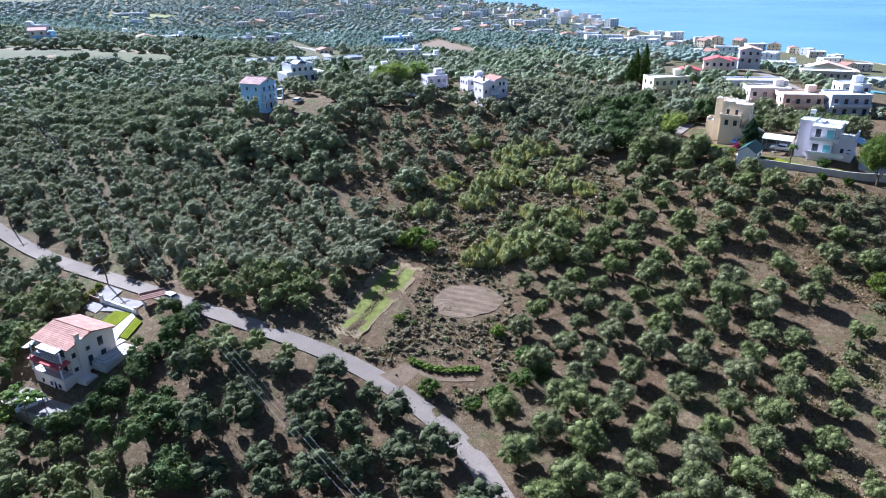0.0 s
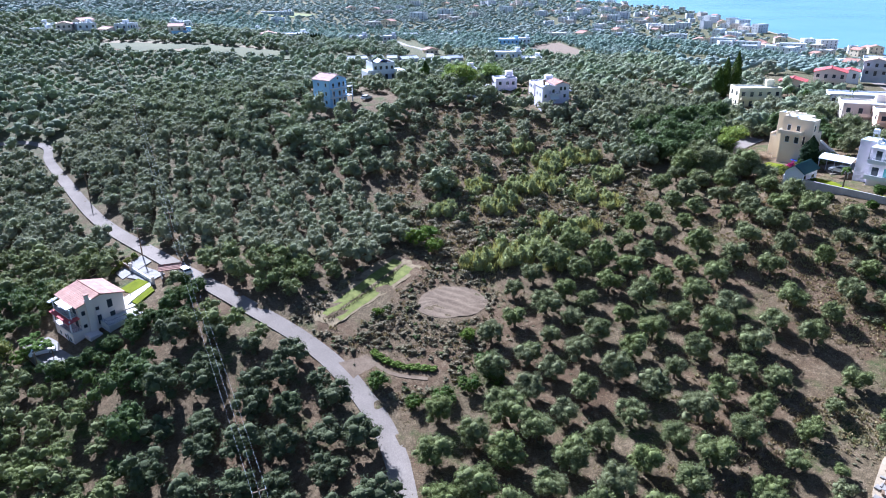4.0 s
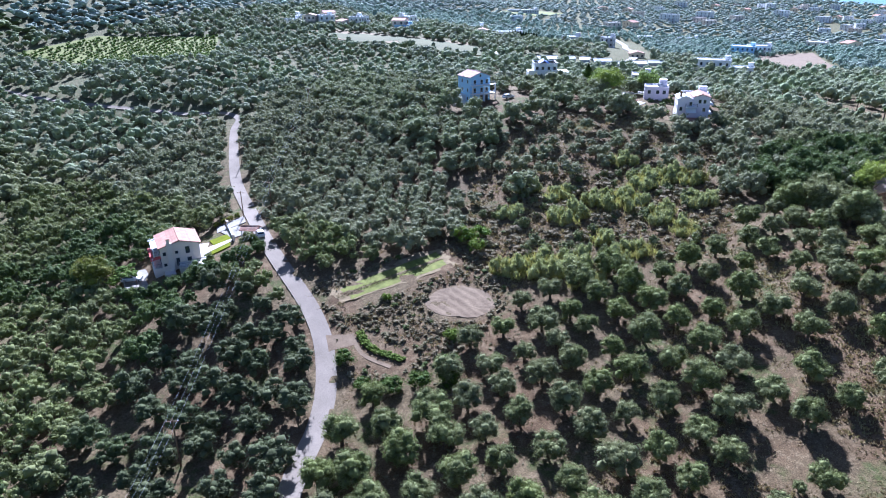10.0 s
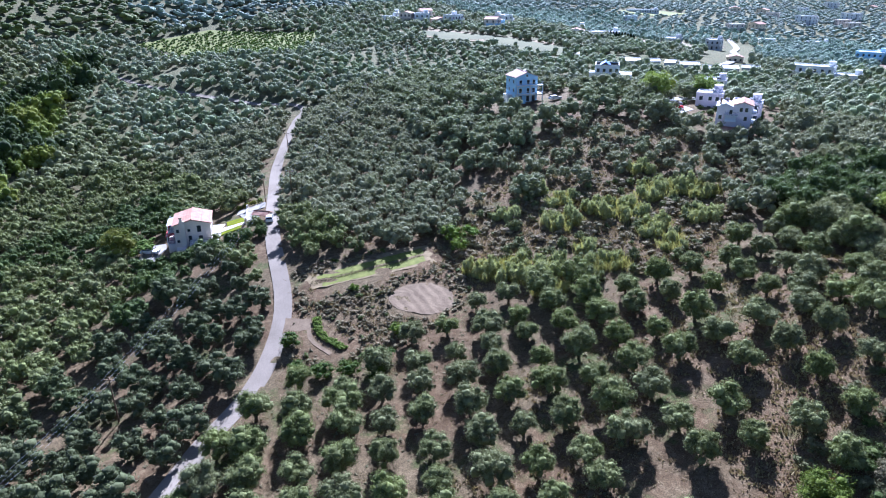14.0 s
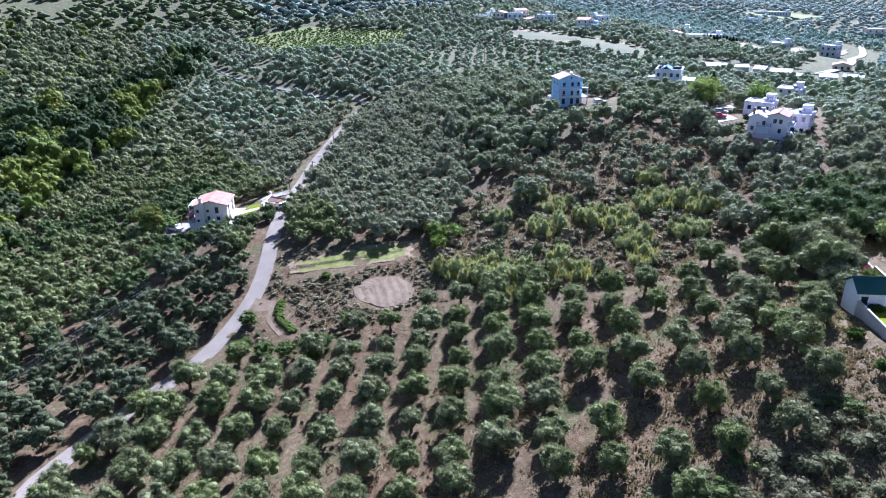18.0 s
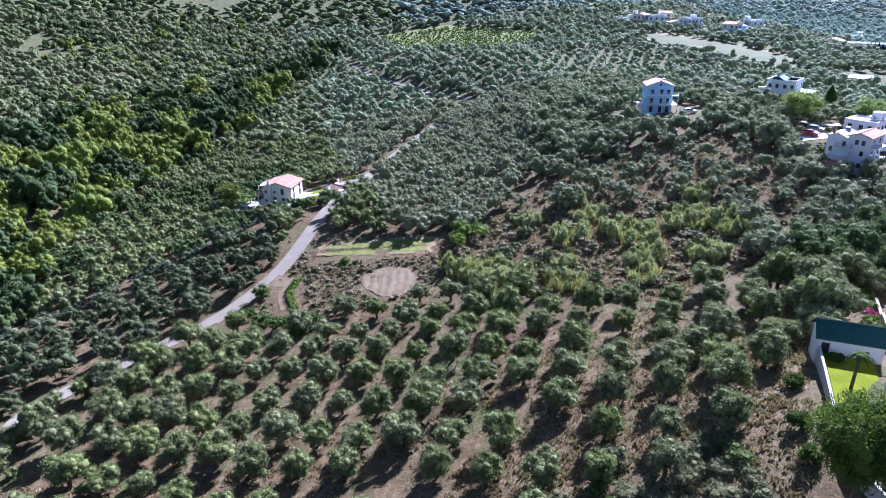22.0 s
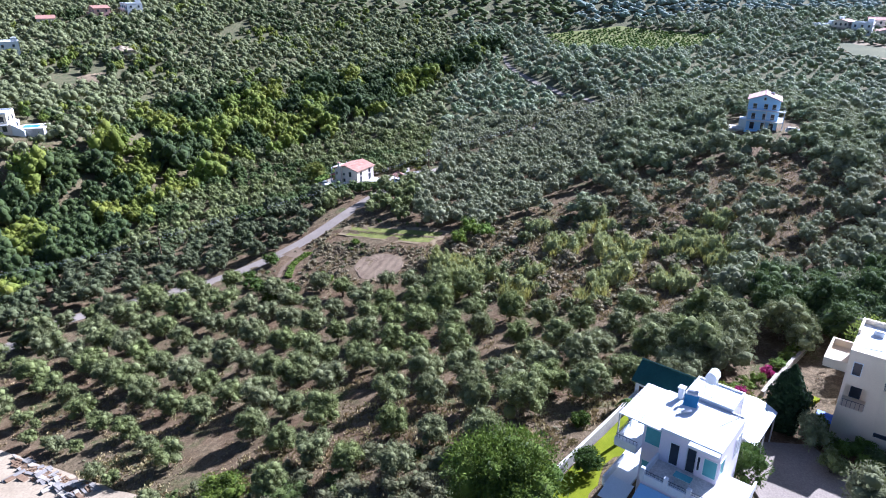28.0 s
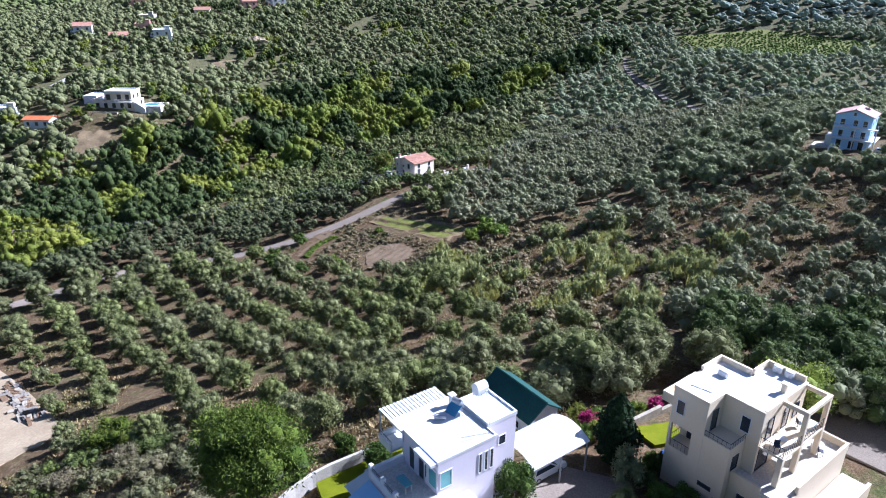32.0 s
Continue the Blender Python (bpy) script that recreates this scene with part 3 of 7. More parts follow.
# those on the rough ground below the garden wall
for x, y, s in ((69.6, 146.2, 1.05), (57.5, 152.1, 1.0), (62.1, 146.4, 1.0), (71.5, 140.0, 1.05), (79.4, 137.4, 1.05), (76.2, 134.1, 0.9), (59.3, 157.2, 0.95), (61.1, 142.2, 0.95), (66.0, 151.5, 0.9), (67.0, 143.0, 0.9)):
    if all((x - p[0]) ** 2 + (y - p[1]) ** 2 > 13 for p in spots):
        spots.append((x, y, s))
used = set()
for x, y, s in spots:
    k = int(rng.integers(len(kinds)))
    m = pose(x, y, gz(x, y), 0, 0, rng.uniform(0, 360)) @ Matrix.Diagonal((s, s, s * rng.uniform(0.9, 1.1), 1))
    if k not in used:
        used.add(k)
        kinds[k].matrix_world = m
    else:
        copy_thing(kinds[k], Matrix()).matrix_basis = m

# the rest of the groves, ever simpler with distance
mid_shapes = [crown_shape(20 + k, 4.7, 3.9, 0.1, 17, 520, 0.18, ICO1, lobe_size=0.36, heart=0.56, full=0.72) for k in range(8)]
big_shapes = [crown_shape(50 + k, 6.9, 5.2, 0.1, 30, 1100, 0.2, ICO1, lobe_size=0.3, heart=0.55, full=0.72) for k in range(7)]
close_shapes = [crown_shape(30 + k, 5.0, 4.3, 0.1, 30, 2600, 0.125, ICO1, lobe_size=0.32, full=0.72) for k in range(5)]
far_shapes = [crown_shape(40 + k, 5.0, 3.9, 0.0, 5, 70, 0.38, ICO1, lobe_size=0.52, full=0.84) for k in range(7)]
dot_shapes = [crown_shape(60 + k, 8.5, 3.9, -0.4, 3, 8, 0.8, ICO1, lobe_size=0.55) for k in range(4)]
bush_shapes = [crown_shape(80 + k, 5.2, 4.8, -0.6, 18, 300, 0.22, ICO1, lobe_size=0.37, full=0.78) for k in range(6)]
big = []
mid, far, dots, bushes, darks, scrub = [], [], [], [], [], []


def grove(x0, x1, y0, y1, step, turn, keep, out, size=1.0, jitter=0.28, squeeze=1.0):
    ca, sa = math.cos(radians(turn)), math.sin(radians(turn))
    R = math.hypot(x1 - x0, y1 - y0) / 2
    cx, cy = (x0 + x1) / 2, (y0 + y1) / 2
    n = int(R / step / squeeze) + 1
    for i in range(-n, n + 1):
        for j in range(-n, n + 1):
            a, b = step * (i + rng.uniform(-jitter, jitter)), step * squeeze * (j + rng.uniform(-jitter, jitter))
            x, y = cx + a * ca - b * sa, cy + a * sa + b * ca
            if x0 <= x < x1 and y0 <= y < y1 and keep(x, y):
                out.append((x, y, gz(x, y) - 0.1, size * rng.uniform(0.8, 1.2)))


def patchy(x, y, scale, cut):
    return noise.noise((x * scale, y * scale, 3.7)) > cut


def near_box(x, y):
    return -150 <= x < 66 and 60 <= y < 250


def west_grove(x, y):
    return not east_of_road(x, y) and not in_ravine(x, y) and y > 15


# west of the road, above the ravine: large old trees near the road's lower end, small dense ones beyond
def over_ravine(x):
    return np.interp(-x, [-46, 0, 30, 62, 101, 140, 150], [24, 34, 36, 33, 45, 66, 73])


def old_trees(x, y):
    return x > -30 - 0.5 * (y - 60) and y < 92


grove(-150, 46, 20, 175, 4.5, 20, lambda x, y: west_grove(x, y) and not old_trees(x, y) and free_of(x, y) and over_ravine(x) < y and (y < 88 or x < -76 or off_road(x, y) < 40), mid, 1.06, 0.2)
grove(-60, 46, 20, 100, 6.7, 22, lambda x, y: west_grove(x, y) and old_trees(x, y) and free_of(x, y, 3.9) and over_ravine(x) < y, big, 0.98, 0.2)


# a row of them along the road itself
for p, q in zip(ROAD[::3], ROAD[1::3]):
    d = (q - p) / np.linalg.norm(q - p)
    x, y = p + np.array([d[1], -d[0]]) * -rng.uniform(3.8, 4.8)
    if -24 < x < 42 and all((x - b[0]) ** 2 + (y - b[1]) ** 2 > 20 for b in big):
        big.append((x, y, gz(x, y) - 0.1, rng.uniform(0.7, 1.0)))


# the slope east of the road: small dense rows below, large trees above them
def upper_slope(x, y):
    return y > np.interp(x, [-150, -113, -82, -52, -30, -12], [205, 194, 181, 167, 158, 140])


grove(-150, 0, 95, 250, 4.55, 33, lambda x, y: east_of_road(x, y) and free_of(x, y) and not upper_slope(x, y), mid, 1.06, 0.13)
grove(-150, -5, 95, 250, 6.2, 33, lambda x, y: east_of_road(x, y) and free_of(x, y) and upper_slope(x, y), big, 1.05, 0.2)
grove(-5, 66, 150, 250, 4.8, 33, lambda x, y: free_of(x, y) and not (x > 42 and y < 180), mid, 1.15, 0.2)
grove(-30, 42, 130, 215, 5.4, 10, lambda x, y: inside(x, y, ROCKY) and rng.random() < 0.8, mid, 0.9)
# dark wood round the houses
close, orchard = [], []
grove(40, 110, 160, 215, 4.7, 5, lambda x, y: free_of(x, y) and not (x < 62 and y < 172), close, 1.2)
orchard = [p for p in close if noise.noise((p[0] * 0.05, p[1] * 0.05, 1.3)) > -0.05 and p[1] > 170]
close = [p for p in close if p not in orchard]
grove(40, 110, 215, 240, 4.8, 5, lambda x, y: free_of(x, y), mid, 1.25)
grove(66, 200, 190, 330, 5.6, 5, lambda x, y: free_of(x, y) and y > 200 and x < 98 + 0.1 * (y - 200) and patchy(x, y, 0.03, -0.15), far, 1.2)
# further groves
grove(-330, 66, 60, 420, 5.8, 12, lambda x, y: not near_box(x, y) and not (west_grove(x, y) and x > -150 and y < 175) and not in_ravine(x, y) and free_of(x, y) and gz(x, y) > 3 and (y > 100 or x < -150) and (not (-215 < x < -160 and 235 < y < 300)) and patchy(x, y, 0.02, -0.45), far, 1.12)
grove(-215, -160, 235, 300, 8.0, -35, lambda x, y: free_of(x, y), far, 0.95, 0.1, 0.7)
grove(-330, 30, -230, 110, 5.4, 40, lambda x, y: not east_of_road(x, y) and not in_ravine(x, y) and free_of(x, y) and (y < 10 or x < -110) and not (west_grove(x, y) and x > -150 and y > 15 and over_ravine(x) < y) and patchy(x, y, 0.025, -0.45), far, 1.1)
grove(-900, 240, -500, 1150, 11.6, 25, lambda x, y: not (-330 <= x < 66 and -230 <= y < 420) and not (66 <= x < 200 and y < 330) and x < 330 - 0.28 * max(y - 550, 0) - 40 and (x < 90 or y > 330) and (x < 60 or y < 520 or rng.random() < 0.5) and (y > -230 or x < -60) and patchy(x, y, 0.012, -0.38) and free_of(x, y), dots, 1.12)
plain = []
grove(-330, 240, 420, 650, 7.0, 25, lambda x, y: x < 290 - 0.28 * max(y - 550, 0) - 40 and (x < 90 or y > 330) and (x < 60 or y < 520 or rng.random() < 0.5) and patchy(x, y, 0.012, -0.38) and free_of(x, y), plain, 1.15, 0.2)
dots = [p for p in dots if not (-330 < p[0] < 240 and 420 < p[1] < 650)]
grove(-720, -330, -100, 640, 9.6, 25, lambda x, y: patchy(x, y, 0.012, -0.45) and free_of(x, y), dots, 0.95)
grove(-900, 300, 1150, 1900, 19.0, 25, lambda x, y: x < np.interp(y, SHORE_Y, SHORE_X) - 40, dots, 1.4)
EAST = [(81.5, 248.5), (104, 222), (111, 212), (127.5, 216), (137, 222), (105, 300), (116, 292), (141, 316), (131, 314), (170, 312), (182, 312), (176, 266)]
grove(90, 235, 195, 400, 6.6, 5, lambda x, y: not before_east(x, y) and (min((x - a) ** 2 + (y - b) ** 2 for a, b in EAST) > 110 and patchy(x, y, 0.035, -0.2) and x < 130 + 0.35 * (y - 195) and not (x < 98 + 0.1 * (y - 200) and y > 200) and np.interp(y, [228, 240, 270, 300, 345], [118, 128, 134, 142, 150]) + 5 < x or x < 118 and 196 < y < 290 and min((x - a) ** 2 + (y - b) ** 2 for a, b in EAST) > 110 and patchy(x, y, 0.035, -0.3) and x > 98), far, 0.95, 0.4)
# ravine and the scrub on its far side
grove(-330, 70, -20, 200, 5.6, 0, lambda x, y: (in_ravine(x, y) or -150 < x < 44 and 0 < y < over_ravine(x) + 2) and off_road(x, y) > 4, bushes, 1.35, 0.48)
grove(-330, 70, -20, 200, 13.0, 20, lambda x, y: in_ravine(x, y) and off_road(x, y) > 8 and rng.random() < 0.7, bushes, 2.1, 0.45)
grove(-330, 40, -120, 110, 7.0, 0, lambda x, y: not in_ravine(x, y) and not east_of_road(x, y) and (y < 12 or x < -120) and patchy(x, y, 0.03, -0.1) and free_of(x, y) and not (x > -150 and y > 15), bushes, 0.95, 0.45)
bushes = [b for b in bushes if not any(inside(b[0], b[1], p) for p in SITES[:3]) or rng.random() < 0.4 and not inside(b[0], b[1], SITES[2])]
darks = [b for b in bushes if noise.noise((b[0] * 0.045, b[1] * 0.045, 9.1)) > -0.04]
bushes = [b for b in bushes if noise.noise((b[0] * 0.045, b[1] * 0.045, 9.1)) <= -0.04]
west = [p for p in far if p[1] < 120 and p[0] < 40]
far = [p for p in far if not (p[1] < 120 and p[0] < 40)]
# low trees before the house by the road; greener fruit trees below it
low = [p for p in mid if not east_of_road(p[0], p[1]) and -64 < p[0] < -26 and abs((p[1] - 96) - (p[0] + 62) * 0.35) < 8 and p[0] < -28 or math.dist(p[:2], (-56, 92)) < 15]
mid = [p for p in mid if p not in low]
mid += [(x, y, z, s * 0.74) for x, y, z, s in low]
green = [p for p in mid if west_grove(p[0], p[1]) and p[1] < 108 and p[0] > -110 and noise.noise((p[0] * 0.06, p[1] * 0.06, 4.4)) > 0.08]
mid = [p for p in mid if p not in green]
for name, shapes, places, mat, label in (
    ("fruit_grove", mid_shapes, green, orchard_leaf, "dark green fruit trees below the road"),
    ("old_olive_grove", big_shapes, [p for p in big if p[1] > 125], silver_haze_leaf, "large old olive trees on the upper slope"),
    ("roadside_grove", big_shapes, [p for p in big if p[1] <= 125], old_leaf, "large dark green trees beside the road"),
    ("olive_grove", mid_shapes, [p for p in mid if p[1] <= 118], olive_leaf, "dense rows of dark olive trees below the road"),
    ("slope_grove", mid_shapes, [p for p in mid if p[1] > 118], silver_haze_leaf, "dense rows of silvery olive trees on the slope, leaf colour paled for haze"),
    ("house_grove", close_shapes, close, grove_leaf, "dense dark olive trees behind the houses"),
    ("orchard", close_shapes, orchard, orchard_leaf, "green fruit trees behind the houses"),
    ("west_hill_groves", far_shapes, west, west_leaf, "dark olive groves and woods beyond the ravine"),
    # the leaf colours from here outwards stand in for haze
    ("hill_groves", far_shapes, far, hill_haze_leaf, "olive groves covering the hillsides"),
    ("plain_groves", far_shapes, plain, far_haze_leaf, "olive groves of the plain towards the sea"),
    ("west_far_woods", dot_shapes, [p for p in dots if p[1] < 200], west_leaf, "groves and woods on the western hills"),
    ("far_woods", dot_shapes, [p for p in dots if p[1] >= 200], far_haze_leaf, "woods and groves of the far country with haze in their leaf colour"),
    ("ravine_bushes", bush_shapes, bushes, bush_leaf, "lush yellow-green bushes and creepers filling the ravine"),
    ("ravine_trees", bush_shapes, darks, ravine_leaf, "dark green trees and shrubs in the ravine"),
):
    V, F = planted(shapes, places, rng)
    tagged(new(name, np_mesh(name, V, F, mat, True)), label, "trees" if "bush" not in name else "bushes", kind="stuff")


def blades(places, tall, wide, per, mat, name, label, category, lean=0.35):
    """Tufts of upright blades."""
    Vs, n = [], 0
    for x, y, z, s in places:
        a = rng.uniform(0, 6.283, per)
        r = rng.uniform(0.0, 1.0, per) ** 0.5 * s
        bx, by = x + np.cos(a) * r, y + np.sin(a) * r
        h = tall * s * rng.uniform(0.6, 1.15, per)
        la, ll = rng.uniform(0, 6.283, per), lean * h * rng.uniform(0.2, 1, per)
        t = rng.uniform(0, 3.14, per)
        w = wide * rng.uniform(0.6, 1.3, per)
        z0 = np.full(per, z - 0.1)
        tip = np.stack([bx + np.cos(la) * ll, by + np.sin(la) * ll, z0 + h], 1)
        Vs.append(np.stack([np.stack([bx - np.cos(t) * w * 0.3, by - np.sin(t) * w * 0.3, z0], 1), np.stack([bx + np.cos(t) * w * 0.3, by + np.sin(t) * w * 0.3, z0], 1),
                            (tip * 0.75 + np.stack([bx, by, z0], 1) * 0.25) + np.stack([np.cos(t) * w, np.sin(t) * w, 0 * t], 1), tip,
                            (tip * 0.75 + np.stack([bx, by, z0], 1) * 0.25) - np.stack([np.cos(t) * w, np.sin(t) * w, 0 * t], 1)], 1).reshape(-1, 3))
    V = np.concatenate(Vs)
    F = np.arange(len(V)).reshape(-1, 5)
    return tagged(new(name, np_mesh(name, V, F, mat)), label, category, kind="stuff")


reeds, dry, shrubs, brush, greens = [], [], [], [], []
grove(-30, 42, 130, 215, 2.8, 0, lambda x, y: inside(x, y, ROCKY) and rng.random() < 0.8, brush, 0.42, 0.5)
grove(-14, 22, 210, 252, 3.6, 0, lambda x, y: inside(x, y, SITES[4]) and min((x - a) ** 2 + (y - b) ** 2 for a, b in ((14.6, 215.4), (-4, 240), (9, 244.5), (-8, 226), (-14, 246))) > 42, greens, 0.6, 0.5)
grove(-26, 14, 84, 132, 1.45, 0, lambda x, y: inside(x, y, PLOTS) and not inside(x, y, [(-20, 98), (-11.5, 98), (-3, 126), (-15, 129)]) and ((x - 4) / 7.0) ** 2 + ((y - 112.8) / 6.4) ** 2 > 1 and off_road(x, y) > 3.2 and not (-9 < x < 7.5 and 88 < y < 96), brush, 0.30, 0.5)
grove(-26, 14, 84, 132, 4.6, 0, lambda x, y: inside(x, y, PLOTS) and not inside(x, y, [(-20, 98), (-11.5, 98), (-3, 126), (-15, 129)]) and ((x - 4) / 7.0) ** 2 + ((y - 112.8) / 6.4) ** 2 > 1 and off_road(x, y) > 3.2 and not (-9 < x < 7.5 and 88 < y < 96), greens, 0.30, 0.5)
# patches of cane in the hollow: middle, radius
CANES = [(11, 129.5, 5.0), (6, 127, 3.0), (17, 133, 4.0), (0.5, 159.5, 3.6), (8, 151, 4.0), (18.5, 173, 5.0), (17, 162, 4.6), (26, 177.5, 4.4), (-5.5, 147.5, 2.8), (8.5, 181, 3.4), (27.5, 157, 3.4), (27, 141, 3.6), (23, 128.5, 3.0), (11, 160, 3.4), (-8, 160, 2.6), (33, 166, 3.6), (34, 152, 2.8), (19, 144, 2.6)]


def cane_patch(x, y):
    return any((x - a) ** 2 + (y - b) ** 2 < (r * (1 + 0.35 * noise.noise((x * 0.3, y * 0.3, 2.0)))) ** 2 for a, b, r in CANES)


grove(-16, 44, 118, 186, 1.55, 0, cane_patch, reeds, 1.0, 0.5)
grove(-14, 44, 118, 184, 2.7, 0, lambda x, y: inside(x, y, THICKET) and not cane_patch(x, y) and rng.random() < 0.75, brush, 0.62, 0.5)
grove(-14, 44, 118, 184, 3.4, 0, lambda x, y: inside(x, y, THICKET) and patchy(x, y, 0.06, -0.15) and rng.random() < 0.5, shrubs, 0.46, 0.5)
grove(-14, 44, 118, 184, 3.6, 0, lambda x, y: inside(x, y, THICKET) and rng.random() < 0.4, greens, 0.36, 0.5)
grove(-14, 44, 118, 184, 2.2, 0, lambda x, y: inside(x, y, THICKET) and not cane_patch(x, y), dry, 0.8, 0.5)
grove(-26, 14, 84, 132, 3.0, 0, lambda x, y: inside(x, y, PLOTS) and not inside(x, y, [(-20, 100), (-12, 100), (-4, 126), (-15, 128)]) and ((x - 4) / 7.5) ** 2 + ((y - 113) / 7) ** 2 > 1 and off_road(x, y) > 4 and not (-7 < x < 7 and 89 < y < 95), dry, 0.8, 0.5)
grove(34, 112, 44, 160, 1.15, 0, lambda x, y: not inside(x, y, YARD_F) and not inside(x, y, SAND) and rng.random() < 0.3 + 0.03 * (x - 45) and patchy(x, y, 0.06, -0.3), dry, 0.62, 0.5)
grove(-30, 42, 130, 215, 3.4, 0, lambda x, y: inside(x, y, ROCKY), dry, 0.7, 0.5)
litter, weedy = [], []
grove(-30, 92, 40, 160, 0.85, 10, lambda x, y: east_of_road(x, y) and not inside(x, y, YARD_F) and not inside(x, y, SAND) and not inside(x, y, THICKET) and not inside(x, y, PLOTS) and off_road(x, y) > 2.6 and patchy(x, y, 0.12, -0.12), litter, 0.6, 0.5)
grove(-30, 92, 36, 160, 1.9, 10, lambda x, y: not any(inside(x, y, p) for p in (YARD_F, SAND, YARD_A, PLOTS)) and off_road(x, y) > 2.5 and patchy(x, y, 0.09, 0.0), weedy, 0.6, 0.5)
grove(-26, 14, 84, 132, 0.75, 0, lambda x, y: inside(x, y, PLOTS) and not inside(x, y, [(-20, 99), (-12, 99), (-3, 126), (-15, 129)]) and ((x - 4) / 6.6) ** 2 + ((y - 112.8) / 6) ** 2 > 1 and off_road(x, y) > 2.8 and not (-8 < x < 7 and 89 < y < 95.5), litter, 0.7, 0.5)
grove(-26, 14, 84, 132, 2.2, 0, lambda x, y: inside(x, y, PLOTS) and not inside(x, y, [(-20, 99), (-12, 99), (-3, 126), (-15, 129)]) and ((x - 4) / 6.6) ** 2 + ((y - 112.8) / 6) ** 2 > 1 and off_road(x, y) > 2.8 and not (-8 < x < 7 and 89 < y < 95.5), weedy, 0.9, 0.5)
grove(-30, 42, 118, 215, 1.1, 0, lambda x, y: inside(x, y, ROCKY) or inside(x, y, THICKET) and not cane_patch(x, y), litter, 1.1, 0.5)
blades(litter, 0.42, 0.10, 9, dry_leaf, "dry_weeds", "low dry weeds between the trees", "grass", 0.9)
weed_shapes = [crown_shape(110 + k, 1.3, 0.6, -0.1, 3, 30, 0.14, ICO1, full=0.8) for k in range(4)]
tagged(new("low_weeds", np_mesh("low_weeds", *planted(weed_shapes, weedy, rng, 0.5, 1.3), scrub_leaf, True)), "low green weeds on the dry earth", "weeds", kind="stuff")
blades(reeds, 2.0, 0.045, 46, reed_leaf, "reed_bed", "pale green cane thicket in the hollow", "reeds", 0.6)
brush_shapes = [crown_shape(130 + k, 4.4, 2.8, -0.3, 7, 300, 0.15, ICO1, full=0.75) for k in range(4)]
tagged(new("dry_brush", np_mesh("dry_brush", *planted(brush_shapes, brush, rng, 0.6, 1.3), brush_leaf)), "grey-brown dry brush in the hollow", "bushes", kind="stuff")
tagged(new("green_brush", np_mesh("green_brush", *planted(brush_shapes, greens, rng, 0.5, 1.4), orchard_leaf)), "low green bushes in the hollow", "bushes", kind="stuff")
blades(dry, 0.8, 0.14, 16, dry_leaf, "dry_grass", "tufts of dry yellow grass and thistles", "grass", 0.6)
V, F = planted(bush_shapes, shrubs, rng)
tagged(new("cane_clumps", np_mesh("cane_clumps", *planted([crown_shape(95 + k, 2.4, 3.2, -0.3, 7, 420, 0.17, ICO1) for k in range(5)], [r for r in reeds if rng.random() < 0.8], rng, 0.55, 1.15), reed_leaf)), "feathery pale green cane clumps", "reeds", kind="stuff")
tagged(new("thicket_shrubs", np_mesh("thicket_shrubs", V, F, grove_leaf)), "dark shrubs among the canes", "bushes", kind="stuff")


def shrub(name, label, x, y, wide, tall, mat, seed, group="", leaves=1100, leaf=0.15, base=-0.15, lobes=9, trunk=0.0, category="bush"):
    """A single bush or tree with a crown, and a trunk where one shows."""
    root = tagged(new(name), label, category, group)
    V, F = crown_shape(seed, wide, tall - trunk * 0.7, base + trunk * 0.7, lobes * 2, leaves, leaf, ICO1, lobe_size=0.36, full=0.62)
    ob = new("crown", np_mesh("crown", V, F, mat, True))
    ob.parent = root
    if trunk:
        part("trunk", trunk_shape(seed, trunk * 1.3, wide * 0.2, 0.2), bark, root)
    root.matrix_world = pose(x, y, gz(x, y))
    return root


for n, (x, y, w, t) in enumerate(((-8, 132.5, 6.0, 4.6), (-3.5, 130, 4.6, 3.6), (-6, 136, 5, 4), (-8.6, 105.6, 2.2, 1.7), (9, 102.6, 3.2, 2.4))):
    shrub("bright_bush", "vivid green leafy bush beside the mown plot", x, y, w, t, bright_leaf, 300 + n, "bright bushes")
for n, (x, y, w, t) in enumerate(((-2.7, 87.2, 4.8, 2.8), (8.5, 86.5, 5.0, 2.6), (12, 89.6, 5.2, 3.0), (15.5, 92.5, 4.6, 3), (4.0, 84.2, 3.6, 2.2), (13, 96, 4, 2.6))):
    shrub("dark_bush", "dense dark green bush at the field's edge", x, y, w, t, pine_leaf, 320 + n, "bushes along the field")
for n, (x, y, w, t) in enumerate(((-16, 229, 12, 10), (-21, 234, 10, 9), (-9, 246, 9, 8), (63.5, 182, 8, 7.6))):
    shrub("broadleaf_tree", "large light green broadleaf tree", x, y, w, t, broad_leaf, 340 + n, "broadleaf trees", 3600, 0.2, trunk=2.0, category="tree")
yellow_leaf = foliage("yellow_leaf", (0.13, 0.135, 0.025), (0.25, 0.22, 0.045), (0.8, 1.0, 0.8), 0.25)
shrub("walnut_tree", "tall tree with yellowing leaves behind the house", -73.5, 81.5, 10.0, 8.5, yellow_leaf, 360, leaves=4000, leaf=0.18, trunk=2.0, category="tree")
shrub("garden_tree", "young green tree in the walled yard", -68.0, 83.6, 5.0, 3.6, bright_leaf, 361, leaves=600, trunk=1.0, category="tree")
shrub("pine_tree", "big round pine tree with bright needles", 92.2, 135.6, 9.2, 11.0, pine_needle, 362, leaves=26000, leaf=0.15, lobes=34, trunk=3.4, category="tree")
shrub("mastic_bush", "glossy yellow-green bush on the bank", 78.4, 106, 6.0, 3.6, pine_needle, 363, leaves=4500, leaf=0.16, lobes=14)
bank_shapes = [crown_shape(150 + k, 4.4, 2.8, -0.3, 16, 1300, 0.1, ICO1, lobe_size=0.36, full=0.6) for k in range(4)]
bank, bank_dark = [], []
